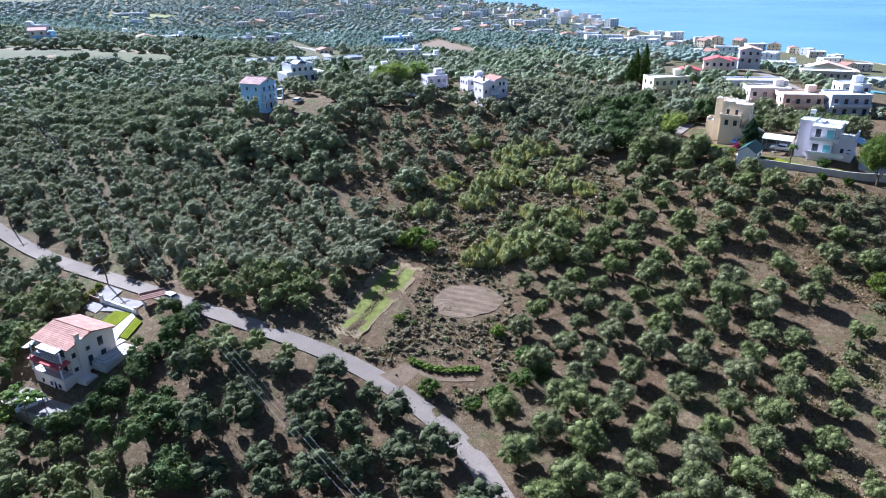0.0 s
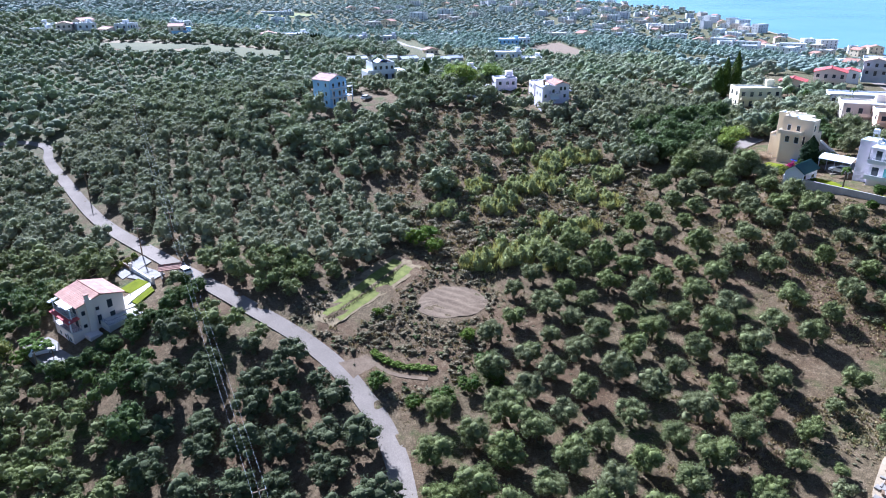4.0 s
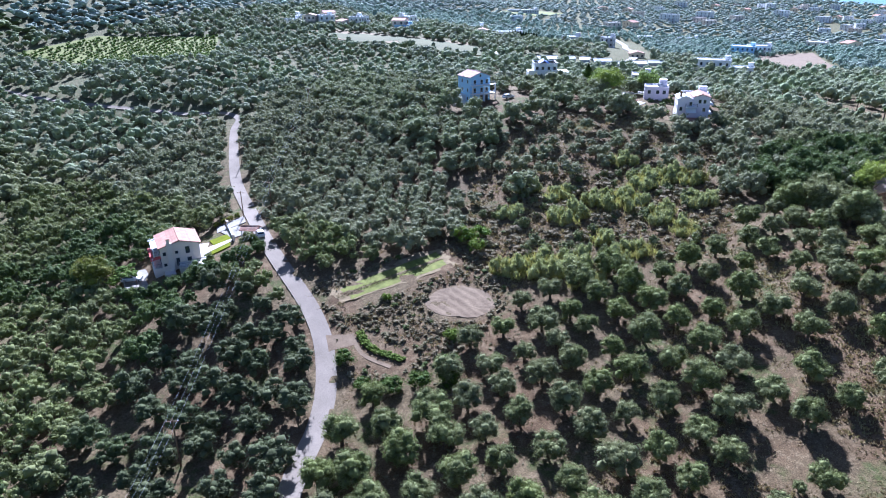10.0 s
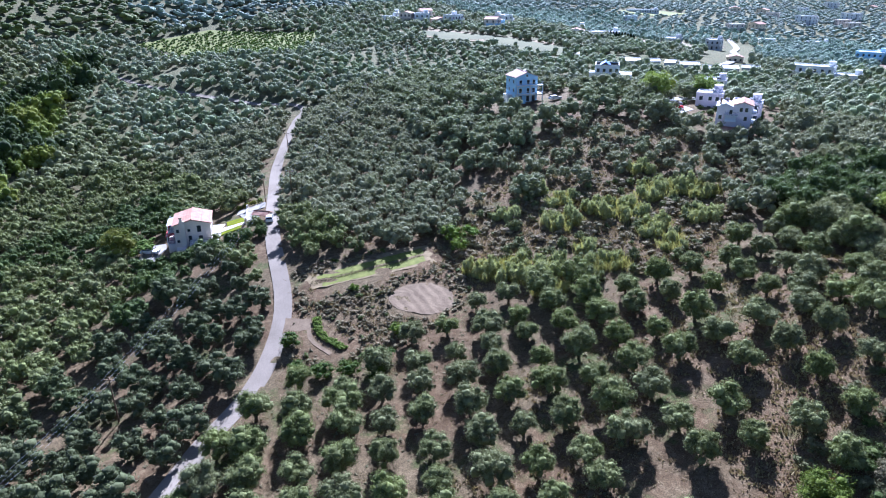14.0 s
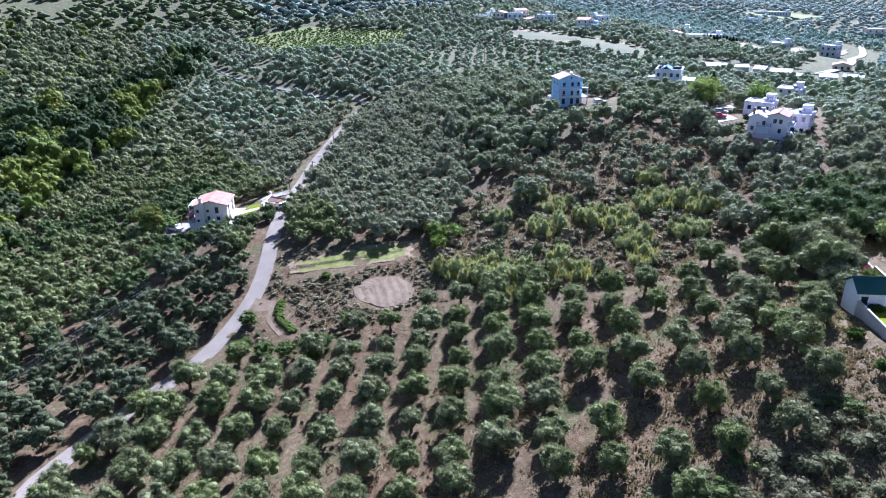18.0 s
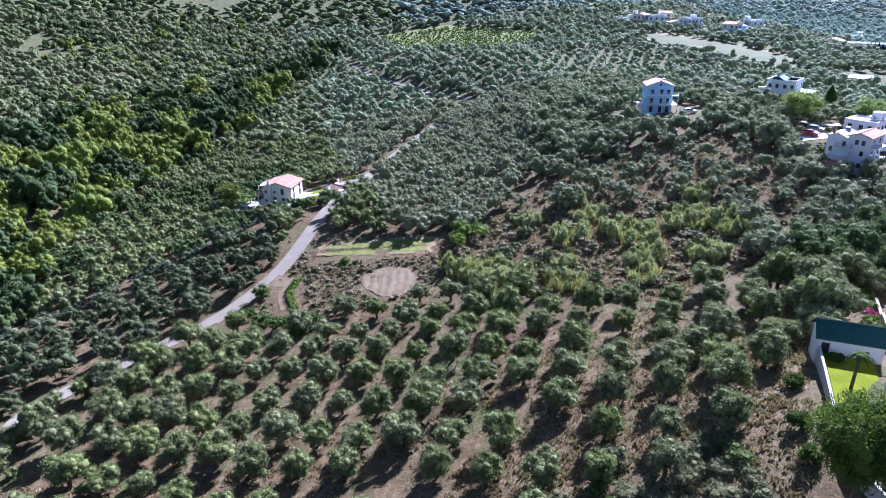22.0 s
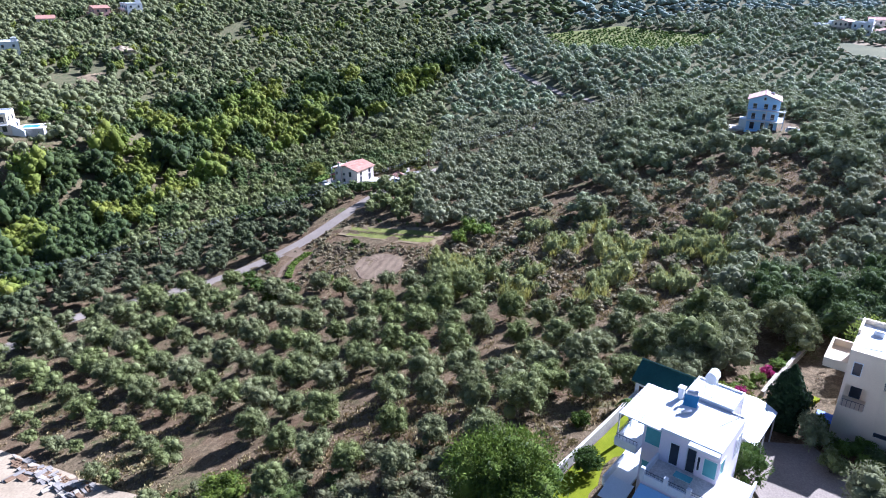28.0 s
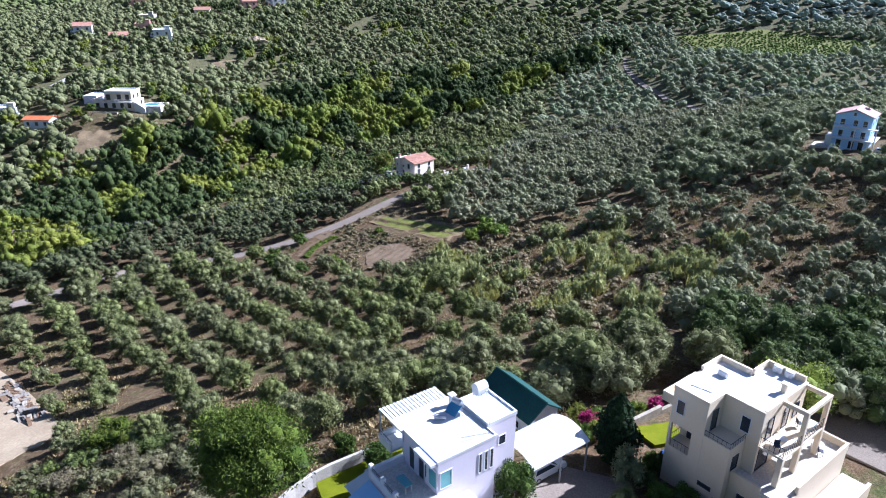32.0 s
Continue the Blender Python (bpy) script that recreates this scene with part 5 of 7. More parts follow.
drape("house_terrace", [(-60.3, 99.9), (-57.6, 98.4), (-57.4, 100.8), (-59.6, 103.4)], paving, 0.32, 6, 6, "white paved terrace beside the house", "paving")
drape("inner_court", [(-64.8, 109.6), (-58.2, 107.9), (-56.6, 111.0), (-63.6, 114.0)], worn_concrete, 0.22, 8, 8, "pale paved court inside the curved wall", "paving")
for n, (x, y) in enumerate(((-69.6, 112), (-69.4, 114), (-69.2, 116), (-68.9, 118))):
    shrub("hedge_bush", "yellow-green hedge bush beside the drive", x, y, 1.9, 1.5, bush_leaf, 460 + n, "hedge by the drive", 260, 0.2)

vp = house_at("vine pergola with bright leaves over the forecourt", -66.2, 85.6, 9.5, -27.0, "vine_pergola", category="pergola")
for x in (-3.2, 0.0, 3.2):
    for y in (-1.4, 1.4):
        block(vp, x - 0.06, y - 0.06, -0.2, x + 0.06, y + 0.06, 2.2, wood, "post")
    block(vp, x - 0.05, -1.6, 2.2, x + 0.05, 1.6, 2.32, wood, "beam")
vines = [(rng.uniform(-3.4, 3.4), rng.uniform(-1.6, 1.6), 2.05, rng.uniform(0.7, 1.2)) for k in range(34)]
ob = new("vine", np_mesh("vine", *planted([crown_shape(700 + k, 1.5, 0.7, 0.0, 5, 90, 0.14, ICO1) for k in range(3)], vines, rng), bright_leaf, True))
ob.parent = vp
for n, (x, y, w, t) in enumerate(((-57.6, 81.4, 4.0, 3.2), (-54.2, 84.6, 4.0, 3.2), (-51.9, 87.6, 4.0, 3.0), (-50.2, 91.2, 4.2, 3.2), (-49.0, 95.0, 4.0, 2.8), (-47.8, 98.8, 4.2, 2.8), (-46.8, 102.2, 4.0, 3.0), (-45.6, 105.6, 4.0, 3.0), (-49.6, 107.4, 3.0, 2.2))):
    shrub("garden_tree", "dense dark green tree close to the house", x, y, w * 0.9, t, orchard_leaf, 720 + n, "trees beside the house", 1500, 0.15, lobes=22, category="tree")

# ---- tall pale blue house on the slope ----
b = house_at("tall pale blue house with a gabled roof and balconies", -59.2, 214.6, 30.9, 67.0)
gable_wall(b, -4.6, -4.4, 4.6, 4.6, -2.0, 8.6, 1.6, blue_paint, "y")
gable_roof(b, -4.6, -4.4, 4.6, 4.6, 8.6, 1.6, pale_tile, 0.4, "y", True)
block(b, -4.6, -6.2, -2.0, 4.6, -4.45, 0.1, blue_paint, "terrace_wall")
for z in (2.8, 5.7):
    block(b, -4.6, -6.0, z, 6.4, -4.45, z + 0.2, white_paint, "balcony")
    rails(b, [(-4.5, -4.5), (-4.5, -5.9), (6.3, -5.9), (6.3, -4.5)], z + 0.2, mat=white_paint)
block(b, 4.65, -4.4, 2.8, 6.4, 3.0, 3.0, white_paint, "balcony")
for x in (-4.4, 1.0, 6.2):
    block(b, x - 0.15, -5.95, -1.5, x + 0.15, -5.65, 5.7, white_paint, "post")
for x in (-2.6, 0.6, 3.0):
    window(b, "s", -4.4, x, 0.4, 1.4, 2.0)
    window(b, "s", -4.4, x, 3.2, 1.2, 1.7)
    window(b, "s", -4.4, x, 6.1, 1.2, 1.5)
window(b, "s", -4.4, 0, 8.5, 0.8, 0.9)
for y in (-2.4, 1.6):
    for z in (0.8, 3.6, 6.4):
        window(b, "e", 4.6, y, z, 1.1, 1.4)
        window(b, "w", -4.6, y, z, 0.9, 1.2)
block(b, -9.5, -4.0, -2.5, -4.7, 2.0, 0.0, paving, "terrace")
block(b, -6.6, -1.5, 0.0, -4.65, 3.0, 2.6, white_paint, "annex")
heater(b, 1.8, 2.0, 9.0, 180)
b.scale = (0.88, 0.85, 1.0)

# ---- white villa behind it ----
e = house_at("white villa with flat roofs and a blue gable", -56.5, 260.0, 32.8, 34.0, category="villa")
block(e, -5.5, -5, -2, 5.5, 5, 3.2, white_paint)
block(e, -3.5, -4, 3.2, 5.0, 5, 6.2, white_paint)
flat_roof(e, -3.5, -4, 5.0, 5, 6.2, white_paint)
flat_roof(e, -5.5, -5, 5.5, -4.05, 3.2, white_paint, 0.8)
gable_roof(e, -1.6, -4.6, 1.6, 1.0, 6.5, 1.1, material("blue_roof", (0.03, 0.12, 0.5), (0.05, 0.18, 0.62), 0.6, 0.6), 0.2, "y", False)
block(e, 5.55, -4, -2, 9.5, 4, 0.2, paving, "terrace")
block(e, 5.55, -4, 3.0, 9.5, 4, 3.2, white_paint, "pergola")
for y in (-3.8, 0, 3.8):
    block(e, 9.2, y - 0.15, 0.2, 9.45, y + 0.15, 3.0, white_paint, "post")
for x in (-4, -1.4, 1.4, 4):
    window(e, "s", -5, x, 0.6, 1.3, 1.9)
    window(e, "s", -4, x * 0.8 + 0.8, 3.6, 1.1, 1.7)
for y in (-2.5, 0.5, 3.2):
    window(e, "e", 5.5, y, 0.5, 1.4, 2.0)
    window(e, "e", 5.0, y, 3.7, 1.2, 1.6)
e.scale = (1.05, 1.05, 1.05)
drape("lawn", [(-78, 258), (-66, 256), (-62, 260), (-75, 264)], lawn_green, 0.3, 6, 6, "green lawn before the villa", "lawn")

# ---- lilac houses on the ridge ----
c = house_at("lilac three-storey house with a tiled roof", 14.6, 215.4, 32.4, 24.0)
c.scale = (0.86, 0.86, 0.9)
block(c, -5.0, -4.4, -2.5, 5.0, 4.4, 2.8, pink_paint)
gable_wall(c, -0.2, -4.4, 5.0, 4.4, 2.8, 8.0, 1.0, pink_paint, "y")
gable_roof(c, -0.2, -4.4, 5.0, 4.4, 8.0, 1.0, roof_tile, 0.35, "y")
gable_wall(c, -5.0, -4.4, -0.25, 3.4, 2.8, 7.4, 0.9, pink_paint, "y")
gable_roof(c, -5.0, -4.4, -0.6, 3.4, 7.4, 0.9, white_paint, 0.25, "y", False)
block(c, -2.6, -6.0, 4.9, 1.2, -4.45, 5.08, white_paint, "balcony")
rails(c, [(-2.5, -4.5), (-2.5, -5.9), (1.1, -5.9), (1.1, -4.5)], 5.08)
mesh_object("awning", [(-2.4, -6.3, 3.4), (0.8, -6.3, 3.4), (0.8, -4.5, 4.7), (-2.4, -4.5, 4.7), (-2.4, -6.3, 3.34), (0.8, -6.3, 3.34), (0.8, -4.5, 4.64), (-2.4, -4.5, 4.64)], [(0, 1, 2, 3), (7, 6, 5, 4), (0, 4, 5, 1), (1, 5, 6, 2), (2, 6, 7, 3), (3, 7, 4, 0)], white_paint, c, "white sloping awning")
mesh_object("lean_to", [(-5.4, -8.0, 0.6), (2.5, -8.0, 0.6), (2.5, -4.5, 1.6), (-5.4, -4.5, 1.6), (-5.4, -8.0, 0.4), (2.5, -8.0, 0.4), (2.5, -4.5, 1.4), (-5.4, -4.5, 1.4)], [(0, 1, 2, 3), (7, 6, 5, 4), (0, 4, 5, 1), (1, 5, 6, 2), (2, 6, 7, 3), (3, 7, 4, 0)], roof_tile, c, "low tiled lean-to roof")
for x, z in ((-3.8, 0.6), (-3.8, 3.6), (3.4, 0.6), (3.4, 3.5), (3.4, 6.0), (-0.9, 5.2), (1.9, 6.0)):
    window(c, "s", -4.4, x, z, 1.0, 1.3)
for y in (-2.4, 2.0):
    for z in (0.6, 3.4, 6.0):
        window(c, "e", 5.0, y, z, 1.3, 1.4)
for y in (-2, 1.4):
    window(c, "w", -5.0, y, 4.0, 0.9, 1.2)
for z in (2.6, 5.4):
    block(c, 5.05, -3.5, z, 6.6, 3.5, z + 0.18, white_paint, "balcony")
    rails(c, [(5.1, -3.4), (6.5, -3.4), (6.5, 3.4), (5.1, 3.4)], z + 0.18)
block(c, -4.4, -3.4, 7.2, -3.8, -2.8, 9.6, wood, "chimney", 0, "dark brick chimney")
heater(c, -2.6, 1.4, 7.9, 200)
for k, (x, y, w, d, h, t) in enumerate(((-3.4, 238.4, 7.5, 7, 5.4, 20), (10.6, 233.0, 8, 7, 5.0, 20), (-27.0, 291, 8, 8, 4.8, 20))):
    h2 = house_at("lilac flat-roofed house with an outside stair", x, y, 32.0 if y < 260 else 28.6, t, group="lilac houses")
    block(h2, -w / 2, -d / 2, -2, w / 2, d / 2, h, pink_paint)
    flat_roof(h2, -w / 2, -d / 2, w / 2, d / 2, h + 0.1, pink_paint)
    for z in (0.6, 3.5):
        for u in (-0.3, 0.05, 0.32):
            window(h2, "s", -d / 2, u * w, z, 1.1, 1.3)
            window(h2, "e", w / 2, u * d, z, 1.0, 1.2)
            window(h2, "w", -w / 2, u * d, z, 1.0, 1.2)
    heater(h2, 1.0, 0.5, h + 0.1, 180)
    block(h2, w / 2 - 3, d / 2 - 3, h + 0.1, w / 2 - 0.6, d / 2 - 0.6, h + 2.2, pink_paint, "stair_hut")
drape("drive", [(-22, 236), (-17, 234), (-10, 252), (-14, 258)], paving, 0.2, 5, 8, "pale concrete drive to the houses", "paving")
drape("parking", [(-14, 222), (-4, 219), (-3, 228), (-12, 232)], paving, 0.2, 6, 6, "pale paved parking place", "paving")


# ---- white house with the terrace, seen from close by ----
f = house_at("white and lilac two-storey house with flat white roofs", 87.2, 145.1, 30.4, 52.3)
f.matrix_world = f.matrix_world @ Matrix.LocRotScale((1.56, 0.48, 0.9), None, (0.838, 0.863, 1.0))
block(f, 2.8, -0.7, -2.4, 8.4, 5.75, 7.3, pink_paint, bevel=0.03)
block(f, 2.4, 5.75, -2.4, 7.1, 9.3, 7.5, pink_paint, bevel=0.03)
block(f, 0.7, 0.4, -2.4, 2.8, 5.75, 7.1, pink_paint, bevel=0.03)
flat_roof(f, 2.8, -0.7, 8.4, 5.8, 7.38, white_paint, 0.03, edge=0.2)
flat_roof(f, 2.4, 5.85, 7.1, 9.3, 7.58, white_paint, 0.14, edge=0.14)
# overhang of the roof over the corner room
part("eave", boxes((5.6, -1.4, 7.1, 8.4, -0.72, 7.34), (0.7, -0.9, 7.05, 2.78, 5.75, 7.2)), white_paint, f)
# slatted pergola over the side balcony
perg = part("pergola", boxes((-1.5, -0.9, 6.98, -1.38, 5.75, 7.09), (-0.5, -0.9, 6.98, -0.38, 5.75, 7.09), (0.5, -0.9, 6.98, 0.68, 5.75, 7.09)), white_paint, f, "white slatted pergola roof")
for k in range(17):
    part("slat", boxes((-1.5, -0.85 + k * 0.39, 7.1, 0.68, -0.6 + k * 0.39, 7.18)), white_paint, perg)
for y in (-0.75, 2.3, 5.6):
    block(f, -1.5, y - 0.06, 4.0, -1.38, y + 0.06, 6.97, steel, "post")
block(f, -1.6, -0.9, 3.9, 0.7, 5.75, 4.15, white_paint, "balcony")
pieces("parapet", [(-1.65, -0.9, 4.15, -1.45, 5.75, 4.7), (-1.45, -0.92, 4.15, 0.7, -0.74, 4.7)], white_paint, f)
rails(f, [(-1.55, 5.7), (-1.55, -0.83), (0.7, -0.83)], 4.7, 0.35, split=True)
block(f, -1.6, -2.6, 0.55, 0.7, 5.75, 0.8, white_paint, "veranda")
pieces("parapet", [(-1.65, -2.6, 0.8, -1.45, 5.75, 1.5)], white_paint, f)
# terrace over the ground floor
block(f, 2.8, -4.3, -2.4, 9.4, -0.72, 4.3, pink_paint, "terrace_block", 0.03)
block(f, 2.82, -4.28, 4.3, 9.38, -0.74, 4.36, paving, "terrace_floor")
pieces("parapet", [(2.75, -4.35, 4.3, 9.45, -4.15, 4.95), (2.75, -4.15, 4.3, 2.95, -0.75, 4.95)], white_paint, f)
for x in (2.9, 5.1, 7.2, 9.2):
    block(f, x - 0.2, -4.42, 4.3, x + 0.2, -4.02, 5.5, white_paint, "pillar", 0.04)
rails(f, [(2.9, -4.25), (9.2, -4.25)], 4.95, 0.35, split=True)
# canvas roof over the lower yard
mesh_object("canopy", [(2.9, -6.9, 3.2), (9.4, -6.9, 3.2), (9.4, -4.45, 4.1), (2.9, -4.45, 4.1), (2.9, -6.9, 3.1), (9.4, -6.9, 3.1), (9.4, -4.45, 4.0), (2.9, -4.45, 4.0)], [(0, 1, 2, 3), (7, 6, 5, 4), (0, 4, 5, 1), (1, 5, 6, 2), (2, 6, 7, 3), (3, 7, 4, 0)], material("blue_canvas", (0.36, 0.56, 0.78), (0.44, 0.64, 0.84), 0.4, 0.6, 9.0, 0.05), f, "light blue sloping canopy over the yard")
for x in (3.0, 9.2):
    block(f, x - 0.06, -6.8, -2.4, x + 0.06, -6.68, 3.1, steel, "post")
mesh_object("awning", [(-0.7, -5.3, 1.6), (1.7, -5.3, 1.6), (1.7, -2.7, 2.1), (-0.7, -2.7, 2.1), (-0.7, -5.3, 1.52), (1.7, -5.3, 1.52), (1.7, -2.7, 2.02), (-0.7, -2.7, 2.02)], [(0, 1, 2, 3), (7, 6, 5, 4), (0, 4, 5, 1), (1, 5, 6, 2), (2, 6, 7, 3), (3, 7, 4, 0)], white_paint, f, "cream awning above the steps")
sky_panel = material("sky_panel", (0.09, 0.28, 0.46), (0.13, 0.36, 0.55), 0.6, 0.2, 3.0, 0.0, spec=0.6)
aqua = material("aqua_glass", (0.10, 0.32, 0.34), (0.16, 0.42, 0.44), 0.6, 0.15, 3.0, 0.0, spec=0.6)
window(f, "s", 0.4, 1.75, 4.6, 1.7, 1.9, pane_mat=aqua)
window(f, "s", 0.4, 1.75, 1.0, 1.7, 1.9, pane_mat=aqua)
window(f, "s", -0.7, 4.3, 4.4, 0.95, 2.1, name="door")
window(f, "s", -0.7, 5.9, 4.4, 0.9, 2.3, steel, "door")
window(f, "s", -0.7, 6.6, 4.9, 0.35, 1.4)
window(f, "s", -0.7, 7.65, 4.7, 1.3, 1.7, pane_mat=aqua)
window(f, "e", 8.4, 0.2, 4.7, 1.3, 1.6, pane_mat=aqua)
for y in (4.0, 4.65, 5.3):
    window(f, "e", 8.4, y, 4.4, 0.42, 1.9)
for y in (1.2, 3.0):
    window(f, "e", 8.4, y, 1.0, 1.0, 1.2)
window(f, "e", 7.1, 7.6, 5.0, 0.9, 1.0)
window(f, "e", 7.1, 8.4, 1.2, 0.9, 1.0)
window(f, "w", 0.7, 1.4, 4.3, 1.8, 2.0, pane_mat=aqua)
window(f, "w", 0.7, 4.2, 4.3, 1.4, 2.0)
window(f, "w", 0.7, 1.6, 0.9, 1.9, 2.0, pane_mat=aqua)
window(f, "w", 0.7, 4.3, 0.9, 1.6, 2.0)
for y in (-3.4, -1.8):
    window(f, "w", 2.8, y, 0.9, 0.9, 1.2)
# rooms at the near corner below the terrace
block(f, 8.45, -1.5, -2.0, 11.0, 2.6, 3.2, white_paint, "porch", 0.03)
block(f, 8.45, -1.6, 3.2, 11.1, 2.7, 3.4, paving, "porch_roof")
pieces("parapet", [(8.5, -1.6, 3.4, 11.1, -1.4, 4.0), (10.9, -1.4, 3.4, 11.1, 2.7, 4.0)], white_paint, f)
window(f, "e", 11.0, 0.4, 0.6, 1.2, 1.4)
# on the roof: two heaters, a tank on legs, a flue, an aerial, pipes
heater(f, 3.4, 4.6, 7.4, 12, sky_panel, 0.7)
bm = bmesh.new()
rod(bm, (3.2, 2.4, 7.62), (3.9, 3.3, 7.62), 0.2, sides=10)
part("water_heater", bm, steel, f, "steel tank lying on the roof")
bm = bmesh.new()
rod(bm, (4.4, 6.3, 9.45), (4.4, 7.5, 9.45), 0.56, sides=14)
tank = part("water_tank", bm, white_paint, f, "white water tank on a frame")
for x in (4.0, 4.8):
    for y in (6.4, 7.4):
        part("leg", rod(bmesh.new(), (x, y, 7.58), (x, y, 9.1), 0.04, sides=5), steel, tank)
    part("rail", rod(bmesh.new(), (x, 6.36, 9.0), (x, 7.44, 9.0), 0.04, sides=5), steel, tank)
part("chimney", boxes((1.9, 5.0, 7.2, 2.4, 5.5, 8.2), (1.8, 4.9, 8.2, 2.5, 5.6, 8.32), bevel=0.02), white_paint, f)
bm = bmesh.new()
rod(bm, (7.9, 5.3, 7.4), (7.9, 5.3, 9.0), 0.025, sides=5)
for k in range(5):
    rod(bm, (7.6 + 0.0 * k, 4.7 + k * 0.3, 8.8), (8.2, 4.7 + k * 0.3, 8.8), 0.012, sides=4)
rod(bm, (7.9, 4.7, 8.8), (7.9, 5.9, 8.8), 0.015, sides=4)
part("aerial", bm, steel, f)
bm = bmesh.new()
rod(bm, (3.4, 5.6, 7.45), (8.3, 5.6, 7.45), 0.04, sides=5)
rod(bm, (6.9, 2.8, 7.45), (7.9, 5.5, 7.45), 0.03, sides=5)
part("pipe", bm, steel, f)
tagged(empty("garden_table", f.matrix_world @ pose(6.0, -2.6, 4.36)), "pale blue garden table on the terrace", "table")
gt = bpy.data.objects["garden_table"]
block(gt, -0.8, -0.4, 0.7, 0.8, 0.4, 0.75, aqua, "tabletop", 0.01)
for x in (-0.7, 0.7):
    for y in (-0.3, 0.3):
        block(gt, x - 0.04, y - 0.04, 0, x + 0.04, y + 0.04, 0.7, steel, "leg")

# carport with a vaulted roof
cp = house_at("white vaulted carport beside the house", 87.2, 145.1, 30.4, 52.3, "carport", category="carport")
V, F = [], []
for k in range(13):
    t = -1 + k / 6
    for y in (9.5, 16.2):
        for d in (0, -0.12):
            V.append((6.65 + 2.35 * t, y, 3.75 - 0.75 * t * t + d))
for k in range(12):
    i = 4 * k
    F += [(i, i + 4, i + 6, i + 2), (i + 1, i + 3, i + 7, i + 5), (i, i + 1, i + 5, i + 4), (i + 2, i + 6, i + 7, i + 3)]
F += [(0, 2, 3, 1), (48, 49, 51, 50)]
mesh_object("roof", V, F, white_paint, cp)
for x in (4.4, 8.9):
    for y in (9.7, 12.8, 16.0):
        block(cp, x - 0.06, y - 0.06, -1.2, x + 0.06, y + 0.06, 2.95, steel, "post")

# shed with a dark green roof
sh = house_at("white garden shed with a dark green gabled roof", 73.0, 154.6, 29.0, 52.3, "shed", category="shed")
gable_wall(sh, -3.5, -1.9, 3.5, 1.9, -2.0, 2.7, 1.5, white_paint, "x")
gable_roof(sh, -3.5, -1.9, 3.5, 1.9, 2.72, 1.5, green_roof, 0.35, "x", False)
window(sh, "s", -1.9, -2.6, 0.2, 0.9, 1.9, wood, "door")
window(sh, "s", -1.9, 1.4, 0.9, 1.4, 0.9)
window(sh, "e", 3.5, 0.0, 0.2, 0.9, 1.9, wood, "door")

# walls round the garden
gw = tagged(new("garden_wall"), "long rendered retaining wall below the garden", "wall")
wl = smooth_line([(71.4, 156.6), (69.4, 153.6), (72.1, 151.3), (77.2, 147.3), (83.2, 142.5), (88.2, 138.7), (94, 137.0), (101, 136.0)], 2.0)
for p, q in zip(wl, wl[1:]):
    d = (q - p) / np.linalg.norm(q - p)
    nrm = np.array([-d[1], d[0]]) * 0.15
    z0, z1 = gz(*p) - 1.5, 30.45
    mesh_object("wall_section", [(*(p + nrm), z0), (*(q + nrm), z0), (*(q - nrm), z0), (*(p - nrm), z0), (*(p + nrm), z1), (*(q + nrm), z1), (*(q - nrm), z1), (*(p - nrm), z1)], [(0, 1, 5, 4), (1, 2, 6, 5), (2, 3, 7, 6), (3, 0, 4, 7), (4, 5, 6, 7), (3, 2, 1, 0)], concrete, gw)
bw = tagged(new("garden_wall"), "low stone wall between the gardens", "wall")
for (x0, y0), (x1, y1) in (((69.6, 165.6), (65.8, 168.8)), ((65.8, 168.8), (61, 173)), ((61, 173), (56.5, 177))):
    z = gz((x0 + x1) / 2, (y0 + y1) / 2)
    d = Vector((x1 - x0, y1 - y0)).normalized()
    nr = Vector((-d.y, d.x)) * 0.2
    mesh_object("wall_section", [(x0 + nr.x, y0 + nr.y, z - 1), (x1 + nr.x, y1 + nr.y, z - 1), (x1 - nr.x, y1 - nr.y, z - 1), (x0 - nr.x, y0 - nr.y, z - 1), (x0 + nr.x, y0 + nr.y, z + 0.9), (x1 + nr.x, y1 + nr.y, z + 0.9), (x1 - nr.x, y1 - nr.y, z + 0.9), (x0 - nr.x, y0 - nr.y, z + 0.9)], [(0, 1, 5, 4), (1, 2, 6, 5), (2, 3, 7, 6), (3, 0, 4, 7), (4, 5, 6, 7), (3, 2, 1, 0)], stone_wall, bw)
def level_ground(name, pts, z0, z1, mat, label, category):
    """A level piece of ground with upright edges."""
    n = len(pts)
    V = [(x, y, z1) for x, y in pts] + [(x, y, z0) for x, y in pts]
    F = [tuple(range(n))] + [(k, n + k, n + (k + 1) % n, (k + 1) % n) for k in range(n)]
    return tagged(mesh_object(name, V, F, mat), label, category, kind="structure")


level_ground("lawn", [(70.2, 153.6), (72.4, 151.8), (77.4, 147.8), (83.4, 143.0), (88.3, 139.2), (91, 141.5), (87.6, 145.2), (77.2, 154.6), (73.2, 157.6)], 26.0, 29.7, lawn_green, "bright green garden lawn beside the white house", "lawn")
drape("lawn", [(70.4, 165.8), (73.0, 168.2), (70.4, 171.6), (67.8, 169.6)], lawn_green, 0.35, 8, 8, "shaded lawn between the houses", "lawn")
drape("courtyard", [(80.0, 157.5), (95, 157.5), (90, 168), (80, 166)], asphalt, 0.25, 12, 10, "grey asphalt courtyard by the carport", "paving")
drape("side_yard", [(92.0, 142.4), (96, 138.5), (101, 144), (95, 148)], concrete, 0.5, 8, 8, "concrete yard before the house", "paving")

